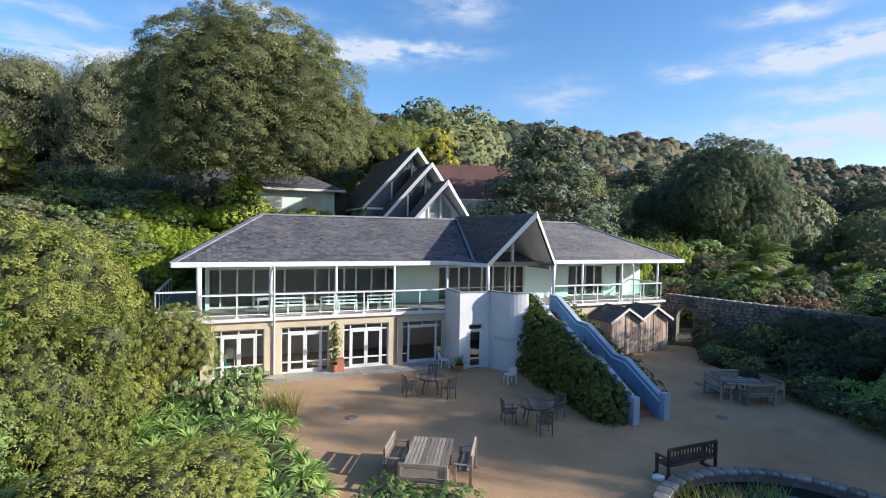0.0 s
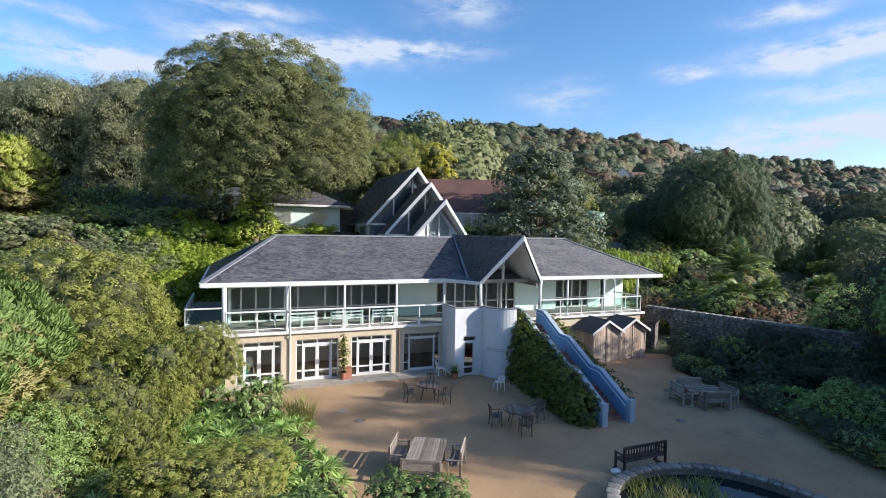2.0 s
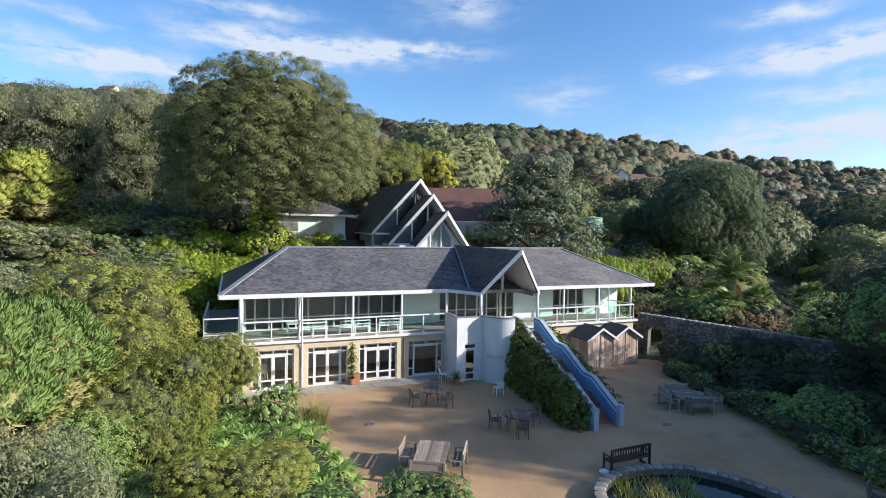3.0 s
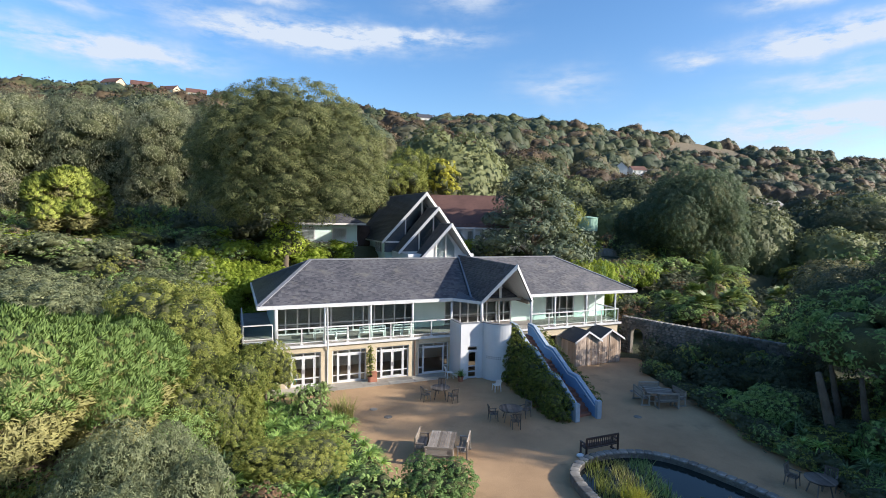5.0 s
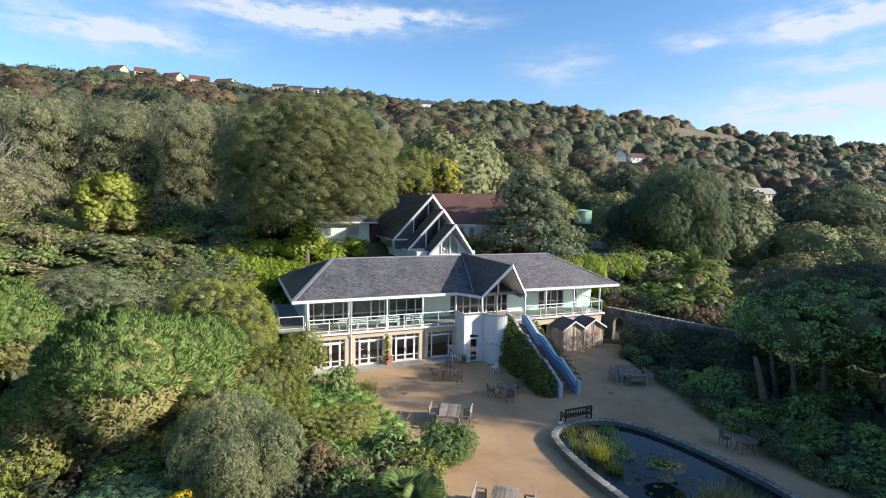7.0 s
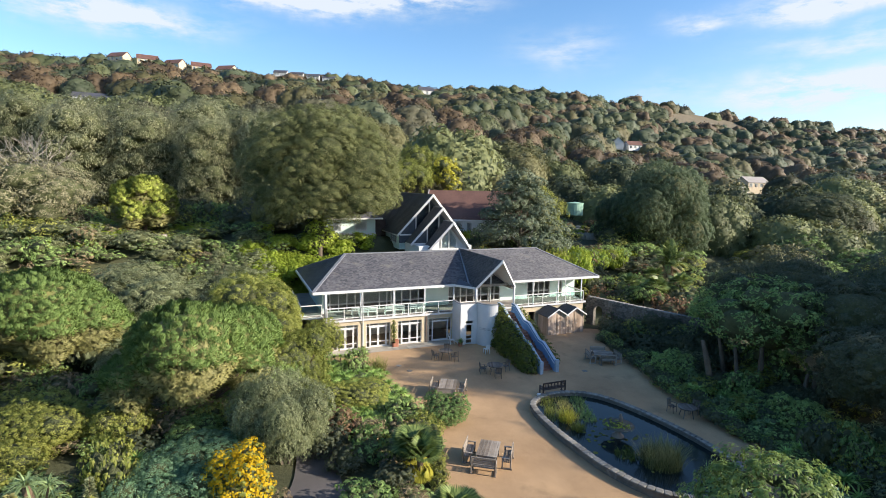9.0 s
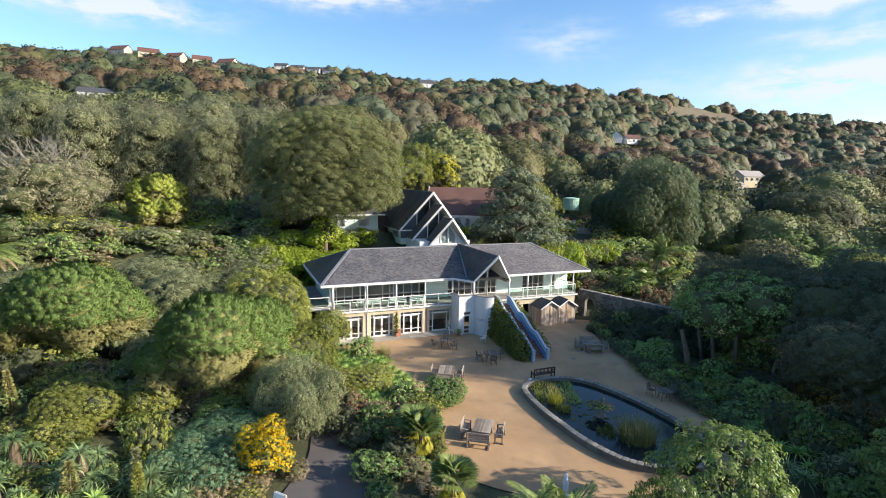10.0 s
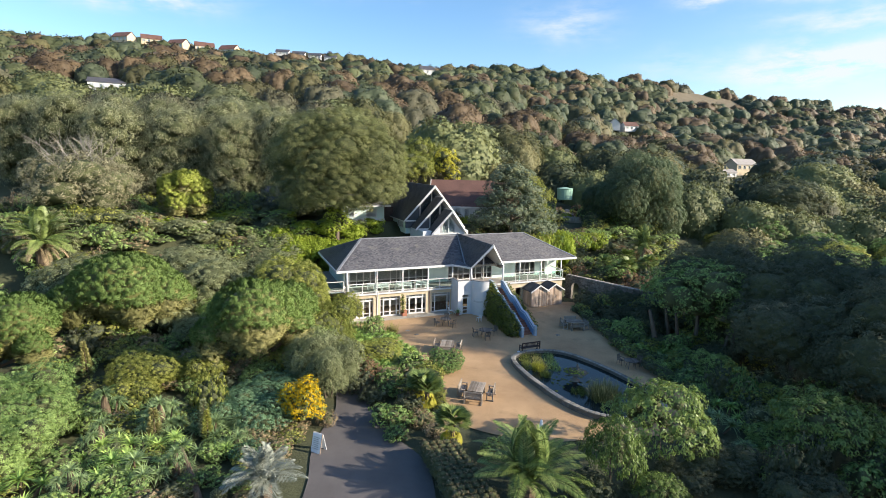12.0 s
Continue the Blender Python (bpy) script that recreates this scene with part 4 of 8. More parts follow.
def tree(name, seed, R, H0, H1, material, label, category="tree", bark=None, lobes=9, leaf=0.3, leaves=26, per_m2=0.55, clump=0.8,
         trunk_r=0.25, droop=0.0, aspect=0.6, limbs=5, shape=None, low=-0.45, size=0.5, spread=0.62, hull=0.6, fine=False, cap=0.55):
    rng = np.random.default_rng(seed)
    t = empty(name, Matrix.Identity(4), label, category)
    trunk_parts(t, rng, H0 + (H1 - H0) * 0.55, trunk_r, limbs, R * 0.5, 0.15, 0.45, bark or BARK)
    arrays = crown_arrays(rng, shape or lobes_round(rng, R, H0, H1, lobes, spread, size), leaf, aspect, clump, per_m2, leaves, hull=hull, droop=droop, low=low, fine=fine, cap=cap)
    part("crown", foliage_mesh("crown", arrays, material), None, t)
    return t


def stand(thing, x, y, s=1.0, turn=0.0, sz=None, z=None):
    """Puts a thing on the ground at (x, y)."""
    zz = float(ground_z(x, y)) - 0.05 if z is None else z
    thing.scale = (s, s, sz or s)
    thing.matrix_basis = Matrix.Translation((x, y, zz)) @ Matrix.Rotation(turn, 4, "Z") @ Matrix.Diagonal((s, s, sz or s, 1))
    return thing


def again(thing, x, y, s=1.0, turn=0.0, sz=None, label="", z=None):
    """A copy of a thing elsewhere, at its own size and turn."""
    zz = float(ground_z(x, y)) - 0.05 if z is None else z
    keep = tuple(thing.scale)
    thing.scale = (s, s, sz or s)
    c = copy_thing(thing, Matrix.Translation((x, y, zz)) @ Matrix.Rotation(turn, 4, "Z"))
    thing.scale = keep
    return tagged(c, label) if label else c


def shrub(name, seed, lobes, material, label, category="shrub", **kw):
    rng = np.random.default_rng(seed)
    arrays = crown_arrays(rng, lobes, **kw)
    t = empty(name, Matrix.Identity(4), label, category)
    for k in range(3):
        bm = bmesh.new()
        a = k * 2.1 + rng.uniform(-0.3, 0.3)
        bm_tube(bm, [(0.06 * math.cos(a), 0.06 * math.sin(a), -0.1), (0.25 * math.cos(a), 0.25 * math.sin(a), 0.4), (0.5 * math.cos(a), 0.5 * math.sin(a), 0.8)], [0.04, 0.03, 0.012], 5)
        part("stem", bm, BARK, t)
    part("foliage", foliage_mesh("foliage", arrays, material), None, t)
    return t


def strap(L, w, rise, bend, seg=5, taper=0.35):
    """One strap leaf, root at the origin, growing along +x and bending down: quads."""
    vs = []
    x = z = 0.0
    a = rise
    for i in range(seg + 1):
        t = i / seg
        ww = w * (0.7 + 0.6 * t if t < taper else (1 - t) / (1 - taper) * 1.0 + 0.04) * 0.5
        vs += [(x, -ww, z + ww * 0.35), (x, 0, z), (x, ww, z + ww * 0.35)]
        x += L / seg * math.cos(a)
        z += L / seg * math.sin(a)
        a -= bend / seg
    f = []
    for i in range(seg):
        k = 3 * i
        f += [(k, k + 3, k + 4, k + 1), (k + 1, k + 4, k + 5, k + 2)]
    return np.array(vs), np.array(f)


def turned(v, yaw, origin=(0, 0, 0), tilt=0.0):
    c, s = math.cos(tilt), math.sin(tilt)
    v = v @ np.array([[c, 0, s], [0, 1, 0], [-s, 0, c]])
    c, s = math.cos(yaw), math.sin(yaw)
    return v @ np.array([[c, s, 0], [-s, c, 0], [0, 0, 1]]) + np.array(origin)


def rosette_arrays(rng, n=40, L=0.8, w=0.09, lo=0.1, hi=1.35, bend=1.2, z=0.0, seg=3):
    out = []
    for k in range(n):
        t = k / n
        rise = lo + (hi - lo) * t + rng.uniform(-0.12, 0.12)
        v, f = strap(L * rng.uniform(0.75, 1.1) * (1 - 0.25 * t), w, rise, bend * rng.uniform(0.6, 1.2), seg)
        out.append((turned(v, k * 2.39996 + rng.uniform(-0.2, 0.2), (0, 0, z)), f))
    return join(out)


def rosette_plant(name, seed, heads, material, label, L=0.8, w=0.09, n=36, bend=1.2, stem=0.05, category="succulent"):
    """A clump of strappy rosettes on short stems."""
    rng = np.random.default_rng(seed)
    t = empty(name, Matrix.Identity(4), label, category)
    bm = bmesh.new()
    out = []
    for x, y, z in heads:
        bm_tube(bm, [(x * 0.4, y * 0.4, -0.1), (x * 0.8, y * 0.8, z * 0.6), (x, y, z + 0.05)], [stem * 1.3, stem, stem], 6)
        v, f = rosette_arrays(rng, n, L * rng.uniform(0.8, 1.15), w, bend=bend)
        out.append((v + np.array([x, y, z]), f))
    part("stem", bm, THATCH, t)
    v, f = join(out)
    part("foliage", np_mesh("foliage", v, f, [material]), None, t)
    return t


def pinnate_mesh(name, L, material, leaflet=0.5, n=34, arch=1.3, rise=1.0, w=0.05):
    """A feather palm frond along +x."""
    vs, fs, k = [], [], 0
    x = z = 0.0
    a = rise
    pts = []
    for i in range(n + 1):
        pts.append((x, z, a))
        x += L / n * math.cos(a)
        z += L / n * math.sin(a)
        a -= arch / n
    for (x0, z0, a0), (x1, z1, a1) in zip(pts, pts[1:]):
        vs += [(x0, -0.025, z0), (x0, 0.025, z0), (x1, 0.025, z1), (x1, -0.025, z1)]
        fs.append((k, k + 1, k + 2, k + 3))
        k += 4
    for i in range(4, n + 1):
        x0, z0, a0 = pts[i]
        t = i / n
        ln = leaflet * (math.sin(math.pi * min(1, 0.12 + t * 0.85)) ** 0.6)
        for s in (-1, 1):
            dx, dy, dz = ln * 0.55 * math.cos(a0), s * ln * 0.75, ln * (0.55 * math.sin(a0) + 0.12) - 0.12 * ln
            mx, my, mz = x0 + dx * 0.5, dy * 0.5, z0 + dz * 0.5 + 0.08 * ln
            vs += [(x0, 0, z0), (mx - w, my, mz), (x0 + dx, dy, z0 + dz - 0.1 * ln), (mx + w, my, mz)]
            fs.append((k, k + 1, k + 2, k + 3))
            k += 4
    return np_mesh(name, np.array(vs), np.array(fs), [material])


def fan_mesh(name, L, material, stalk=0.7, n=22, spread=2.4, w=0.05):
    """A fan palm leaf along +x: stalk and pleated fingers."""
    vs, fs, k = [], [], 0
    vs += [(0, -0.02, 0), (0, 0.02, 0), (stalk, 0.02, 0), (stalk, -0.02, 0)]
    fs.append((0, 1, 2, 3))
    k = 4
    for i in range(n):
        a = -spread / 2 * 1.15 + spread * 1.15 * i / (n - 1)
        ln = L * (0.75 + 0.25 * math.cos(a))
        d = np.array([math.cos(a), math.sin(a), 0.0])
        s = np.array([-d[1], d[0], 0.0]) * w
        b = np.array([stalk, 0, 0])
        m = b + d * ln * 0.55 + np.array([0, 0, 0.05])
        e = b + d * ln + np.array([0, 0, -0.22 * ln])
        vs += [b, m - s, e, m + s]
        fs.append((k, k + 1, k + 2, k + 3))
        k += 4
    return np_mesh(name, np.array([np.array(v, float) for v in vs]), np.array(fs), [material])


def palm(name, seed, trunk_h, trunk_r, frond_me, n, label, lo=-0.5, hi=1.2, skirt_me=None, skirt=0, bark=None, category="palm tree"):
    rng = np.random.default_rng(seed)
    t = empty(name, Matrix.Identity(4), label, category)
    bm = bmesh.new()
    zs = np.linspace(-0.2, trunk_h, 9)
    bm_tube(bm, [(0.04 * math.sin(z * 2), 0.03 * math.cos(z * 3), z) for z in zs], [trunk_r * (1.15 if i % 2 else 1.0) for i in range(9)], 10)
    part("trunk", bm, bark or THATCH, t)
    for k in range(n):
        e = lo + (hi - lo) * k / n + rng.uniform(-0.12, 0.12)
        m = Matrix.Translation((0, 0, trunk_h)) @ Matrix.Rotation(k * 2.39996 + rng.uniform(-0.25, 0.25), 4, "Z") @ Matrix.Rotation(-e, 4, "Y") @ Matrix.Rotation(rng.uniform(-0.4, 0.4), 4, "X") @ Matrix.Scale(rng.uniform(0.85, 1.1), 4)
        part("frond", frond_me, None, t, m=m)
    for k in range(skirt):
        e = rng.uniform(-1.45, -0.8)
        m = Matrix.Translation((0, 0, trunk_h - 0.1)) @ Matrix.Rotation(k * 2.39996, 4, "Z") @ Matrix.Rotation(-e, 4, "Y") @ Matrix.Scale(rng.uniform(0.8, 1.0), 4)
        part("dead_frond", skirt_me, None, t, m=m)
    return t


def tuft_arrays(rng, pos, axis, needles=8, L=0.34, w=0.05, spread=0.5):
    """Needle tufts round axis, each needle facing outwards."""
    n = len(pos)
    d = unit(axis[:, None, :] + rng.normal(size=(n, needles, 3)) * spread)
    p = np.repeat(pos[:, None, :], needles, 1) + d * L * 0.5
    nrm = unit(np.cross(d, rng.normal(size=(n, needles, 3))))
    nrm = nrm * np.where(np.sum(nrm * axis[:, None, :], -1, keepdims=True) < 0, -1, 1)
    return leaf_quads(p.reshape(-1, 3), nrm.reshape(-1, 3), L, w / L, rng, d.reshape(-1, 3) * 4)


def umbrella_pine(seed, label, domes, name="umbrella_pine", leaf_mat=None, needle=0.2, knob=(0.22, 0.36), trunk=0.27):
    """A stone pine: a forked trunk under broad domes set with knobs of upright needles, rusty and thin beneath."""
    rng = np.random.default_rng(seed)
    t = empty(name, Matrix.Identity(4), label, "pine tree")
    bm = bmesh.new()
    bm_tube(bm, [(0, 0, -0.3), (0.05, 0, 0.6), (0.12, 0.08, 1.6)], [trunk * 1.35, trunk, trunk * 0.9], 9)
    part("trunk", bm, PINE_BARK, t, smooth=True)
    live, dead, soft, dsoft = [], [], [], []
    C, R = np.array([c for c, r in domes], float), np.array([r for c, r in domes], float)
    for c, r in zip(C, R):
        for k in range(4):
            a = k * 1.6 + rng.uniform(-0.3, 0.3)
            bm = bmesh.new()
            e = c + np.array([math.cos(a) * r[0] * 0.5, math.sin(a) * r[1] * 0.5, 0.1])
            bm_tube(bm, [(0.1, 0.05, 1.5 + 0.1 * k), tuple(e * np.array([0.5, 0.5, 0.62])), tuple(e)], [trunk * 0.34, trunk * 0.24, 0.03], 6)
            part("limb", bm, PINE_BARK, t, smooth=True)
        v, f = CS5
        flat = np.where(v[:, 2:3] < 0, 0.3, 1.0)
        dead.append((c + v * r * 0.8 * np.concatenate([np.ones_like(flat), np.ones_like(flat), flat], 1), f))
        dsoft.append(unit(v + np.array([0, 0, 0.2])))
        n = int(4 * math.pi * r[0] * r[1] * 6.4)
        k = np.arange(n) + 0.5
        zc, ac = 1 - 2 * k / n, k * 2.399963 + rng.uniform(0, 6.28)
        d = np.stack([np.cos(ac) * np.sqrt(1 - zc ** 2), np.sin(ac) * np.sqrt(1 - zc ** 2), zc], -1)
        d = unit(d + rng.normal(size=d.shape) * 0.05)
        d = d[d[:, 2] > -0.22]
        p = c + d * r * rng.uniform(0.88, 1.05, (len(d), 1)) + np.array([0, 0, 1.0]) * np.minimum(d[:, 2:3], 0) * -0.4
        inside = np.zeros(len(p), bool)
        for c2, r2 in zip(C, R):
            if not np.allclose(c2, c):
                inside |= (np.sum(((p - c2) / (r2 * 0.92)) ** 2, -1) < 1)
        p, d = p[~inside], d[~inside]
        # each knob: a small ball of needles pointing up and out
        m, per = len(p), 84
        kd = unit(rng.normal(size=(m, per, 3)) + d[:, None, :] * 0.7 + np.array([0, 0, 0.9]))
        kr = rng.uniform(*knob, (m, 1, 1))
        kp = p[:, None, :] + kd * kr * rng.uniform(0.6, 1.0, (m, per, 1))
        ax = unit(kd + d[:, None, :] * 0.3 + np.array([0, 0, 0.55]))
        sn = unit(kd + d[:, None, :] * 0.7 + np.array([0, 0, 0.15]))
        nr = unit(np.cross(ax, rng.normal(size=(m, per, 3))))
        nr = nr * np.where(np.sum(nr * sn, -1, keepdims=True) < 0, -1, 1)
        live.append(leaf_quads(kp.reshape(-1, 3), nr.reshape(-1, 3), needle, 0.24, rng, ax.reshape(-1, 3) * 4))
        soft.append(np.repeat(sn.reshape(-1, 3), 4, 0))
        # underside: rusty needles from the rim in to the limbs
        n = int(r[0] * r[1] * 230)
        a, q = rng.uniform(0, 6.28, n), np.sqrt(rng.uniform(0.08, 1.0, n))
        rim = c[2] - 0.1
        under = np.stack([c[0] + np.cos(a) * q * r[0] * 0.96, c[1] + np.sin(a) * q * r[1] * 0.96, rim - (1 - q) * (c[2] - 1.9) * 0.9 - rng.uniform(0, 0.8, n)], -1)
        ok = np.ones(n, bool)
        for c2, r2 in zip(C, R):
            if not np.allclose(c2, c):
                ok &= np.sum(((under - c2) / (r2 * 0.95)) ** 2, -1) > 1
        under, a = under[ok], a[ok]
        n = len(under)
        out = np.stack([np.cos(a), np.sin(a), np.full(n, 0.5)], -1)
        dead.append(tuft_arrays(rng, under, unit(out), 9, 0.34, 0.055, 0.5))
        dsoft.append(np.repeat(unit(out + rng.normal(size=out.shape) * 0.2), 36, 0))
    v, f = join(live)
    part("crown", np_mesh("crown", v, f, [leaf_mat or L_PINE], None, np.concatenate(soft)), None, t)
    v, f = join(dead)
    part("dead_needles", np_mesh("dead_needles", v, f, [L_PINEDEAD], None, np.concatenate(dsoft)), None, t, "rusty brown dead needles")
    return t


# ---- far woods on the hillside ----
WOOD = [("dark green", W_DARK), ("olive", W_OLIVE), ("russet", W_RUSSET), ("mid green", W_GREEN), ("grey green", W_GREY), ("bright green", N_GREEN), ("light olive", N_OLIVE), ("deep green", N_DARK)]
wrng = np.random.default_rng(5)
wood_parts = {k: [] for k in range(len(WOOD))}
CLEAR = [(126, 194, 15), (116, 182, 13), (110, 172, 11), (97, 266, 12), (24, 80, 8), (96, 276, 14), (104, 280, 13), (-7, 150, 11), (146, 222, 15), (138, 208, 13), (-124, 158, 11), (-14, 288, 9), (-19, 398, 10), (-60, 396, 12), (-85, 390, 12), (-200, 318, 14), (-175, 330, 14), (-150, 340, 14), (-214, 322, 14), (-130, 348, 12), (108, 300, 11), (163, 255, 14), (-217, 322, 40), (26, 88, 8), (-8, 175, 12), (-120, 150, 10), (-12, 52, 15), (4, 58, 13), (22, 62, 4)]
def wood_proto(rng, lobes, sphere, leaves, leaf, core=0.97):
    """A billowing crown of unit size: one lobed surface set with leaf sprays; returns corners and faces."""
    C, R = [(0, 0, 0)], [0.82]
    for k in range(lobes):
        q, e = k * 2.4 + rng.uniform(-0.4, 0.4), -0.45 + 1.4 * (k + 0.5) / lobes
        ce = math.sqrt(max(0.04, 1 - e * e))
        C.append((math.cos(q) * 0.68 * ce, math.sin(q) * 0.68 * ce, e * 0.66))
        R.append(rng.uniform(0.3, 0.42))
    C, R = np.array(C), np.array(R)

    def reach(d):
        dc = d @ C.T
        disc = dc ** 2 - np.sum(C ** 2, -1) + R ** 2
        return np.max(np.where(disc > 0, dc + np.sqrt(np.maximum(disc, 0)), 0), -1)

    def soft(p):
        near = np.argmin(np.linalg.norm(p[:, None, :] - C[None], axis=-1) / R, axis=1)
        return unit(unit(p - C[near]) * 0.8 + unit(p) * 0.3)

    sv, sf = sphere
    sv = unit(sv + rng.normal(size=3) * 0.02)
    hull = sv * (reach(sv) * core)[:, None]
    d = unit(rng.normal(size=(leaves, 3)) + np.array([0, 0, 0.35]))
    pos = d * (reach(d) * rng.uniform(0.93, 1.03, leaves))[:, None]
    nrm = unit(d + rng.normal(size=(leaves, 3)) * 0.6 + np.array([0, 0, 0.25]))
    ln = unit(soft(pos) + rng.normal(size=(leaves, 3)) * 0.3)
    nrm = nrm * np.where(np.sum(nrm * ln, -1, keepdims=True) < 0, -1, 1)
    v, f = join([(hull, split(sf)), leaf_tris(pos, nrm, leaf, 0.9, rng)])
    return v, f, np.concatenate([soft(hull), np.repeat(ln, 3, 0)])


# open lines of sight to the houses on the hill
SIGHT = [(104, 289, 34.5, 0.045), (122, 192, 10.5, 0.06), (-7.5, 159, 24.0, 0.035), (-14, 299, 51.0, 0.02), (-128, 169, 41.5, 0.045), (-19, 409, 87.0, 0.02)]
wood_near = [wood_proto(wrng, 40, cube_sphere(8), 4400, 0.06, 0.91) for _ in range(6)]
wood_mid = [wood_proto(wrng, 24, cube_sphere(8), 1300, 0.07, 0.94) for _ in range(6)]
wood_far = [wood_proto(wrng, 14, cube_sphere(6), 420, 0.09) for _ in range(6)]
y = 62.0
while y < 700:
    step = 12.5 + (y - 62) * 0.012
    x = -0.93 * (y + 31)
    while x < 0.93 * (y + 31):
        px, py = x + wrng.uniform(-0.45, 0.45) * step, y + wrng.uniform(-0.45, 0.45) * step
        x += step
        a = px / (py + 31)
        far = 330 + 165 * (min(max(a, -0.83), 1.2) + 0.83)
        if py > far + 12 or (px > -30 and px < 45 and py < 72) or (px < -18 and py < 68) or any((px - cx) ** 2 + (py - cy) ** 2 < cr ** 2 for cx, cy, cr in CLEAR):
            continue
        if 0.40 < a < 0.54 and far - 62 < py < far - 16:
            continue
        band = noise.noise((px * 0.011, py * 0.016, 0.0))
        w = np.array([0.24, 0.20, 0.18 + 0.6 * band + 0.12 * (py > 130), 0.34 - 0.35 * band, 0.05])
        if py < 95 and a < -0.2:
            w[4] += 0.4
        if a > 0.2 and py < 150:
            w += np.array([0.1, 0.15, -0.2, 0.6, 0.0])
        w = np.clip(w, 0.02, None)
        sp = int(wrng.choice(5, p=w / w.sum()))
        if py < 125 and sp != 4:
            sp = 5 + int(wrng.choice(3, p=(0.4, 0.33, 0.27)))
        R = step * wrng.uniform(0.46, 0.92)
        H = (7.0 + wrng.uniform(0, 5.5)) * (0.6 if 0.38 < a < 0.56 and far - 110 < py < far - 40 else 0.9 if py > far - 60 else 0.8 if a > 0.2 and py < 110 else 1.0)
        hz = R * wrng.uniform(0.9, 1.4)
        for tx, ty, tz, tw in SIGHT:
            if abs(a - tx / (ty + 31)) < tw and py < ty - 2:
                H = min(H, max(2.4, 17 + (tz - 17) * (py + 31) / (ty + 31) - float(ground_z(px, py))))
        v, f, nv = (wood_near if py < 125 else wood_mid if py < 230 else wood_far)[int(wrng.integers(6))]
        yaw = wrng.uniform(0, 6.28)
        wood_parts[sp].append((turned(v, yaw) * np.array([R, R, hz]) + np.array([px, py, float(ground_z(px, py)) + H - 0.9 * hz]), f,
                               unit(turned(nv, yaw) / np.array([1, 1, hz / R])), np.full(len(v), wrng.uniform(0, 1))))
    y += step * 0.86
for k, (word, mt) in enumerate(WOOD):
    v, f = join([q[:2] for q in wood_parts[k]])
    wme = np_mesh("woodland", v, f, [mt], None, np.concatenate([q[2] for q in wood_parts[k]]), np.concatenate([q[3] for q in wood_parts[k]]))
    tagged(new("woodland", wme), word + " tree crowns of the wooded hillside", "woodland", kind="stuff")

# ---- trees near the house ----
oak_shape = [((0, 0, 10.8), (7.0, 7.0, 6.0)), ((-3.6, -2.0, 15.0), (4.4, 4.4, 3.5)), ((3.0, -1.0, 15.4), (4.8, 4.8, 3.5)), ((-7.0, -1.0, 11.6), (3.6, 4.2, 3.6)),
             ((6.6, -2.5, 11.4), (4.4, 4.4, 4.2)), ((-6.6, -2.0, 7.0), (3.4, 3.6, 2.6)), ((-0.5, -5.6, 11.0), (4.2, 3.4, 3.4)), ((6.4, -4.0, 6.6), (3.6, 3.4, 2.8)),
             ((-3.2, -5.2, 7.2), (3.0, 2.8, 2.4)), ((0, 4, 12), (6, 5, 4.5)), ((8.2, -1.0, 7.4), (3.0, 3, 2.8)), ((2.5, -5.6, 13.4), (3.2, 2.8, 2.6)), ((-4.8, -4.4, 12.6), (3.2, 2.8, 2.6)),
             ((2.2, -6.0, 7.8), (3.2, 2.8, 2.6)), ((4.6, -4.6, 9.6), (2.8, 2.6, 2.4)), ((0.2, -3.2, 16.6), (2.8, 2.6, 2.2)), ((-1.4, -3.0, 17.2), (2.2, 2.2, 1.7)),
             ((5.6, -1.0, 14.2), (3.0, 3.0, 2.6)), ((8.8, -2.0, 10.0), (2.2, 2.4, 2.2)),
             ((-0.4, -5.6, 5.9), (3.0, 2.8, 2.1)), ((-5.0, -4.0, 5.2), (2.7, 2.5, 1.9)), ((3.6, -5.0, 5.2), (2.6, 2.4, 1.8))]
oak = tree("holm_oak", 3, 9.5, 3, 17, L_OAK, "huge rounded holm oak with dark olive leaves on the bank", shape=oak_shape, leaf=0.15, leaves=190,
           per_m2=0.6, clump=1.1, trunk_r=0.75, limbs=9, hull=0.58, cap=0.9, low=-0.7)
stand(oak, -16.3, 42.8, 0.87)

dome = tree("broad_tree", 21, 6.0, 0.8, 11.0, L_DARK, "dark broadleaved tree with a dense rounded crown", leaf=0.14, per_m2=0.9, leaves=84, clump=0.7, trunk_r=0.35, lobes=16, low=-0.6, hull=0.68)
euca_shape = [((0, 0, 9.0), (3.2, 3.2, 7.6))] + [((math.cos(k * 2.4) * q, math.sin(k * 2.4) * q, 1.8 + k * 0.62), (2.5, 2.5, 2.3)) for k in range(25) for q in (2.9 * math.sqrt(max(0.05, 1 - ((k - 9) / 17) ** 2)) + 0.3 * math.sin(k * 5.1),)]
euca = tree("eucalyptus_tree", 22, 5.6, 0.6, 18.0, L_EUCA, "tall grey-brown eucalyptus with hanging leaves", leaf=0.27, aspect=0.36, per_m2=0.6, leaves=52, clump=0.95, droop=1.1, trunk_r=0.3, shape=euca_shape, bark=PALE_BARK, hull=0.62)
round_g = tree("garden_tree", 23, 4.0, 1.2, 8.0, L_GREEN, "mid-green garden tree with a billowing crown", leaf=0.17, per_m2=0.9, leaves=44, clump=0.6, trunk_r=0.2, lobes=11)
olive_t = tree("olive_green_tree", 24, 3.6, 0.6, 7.5, L_OLIVE, "yellow-olive small-leaved tree in the bed", leaf=0.11, per_m2=1.6, leaves=92, clump=0.45, trunk_r=0.18, lobes=13, low=-0.7)
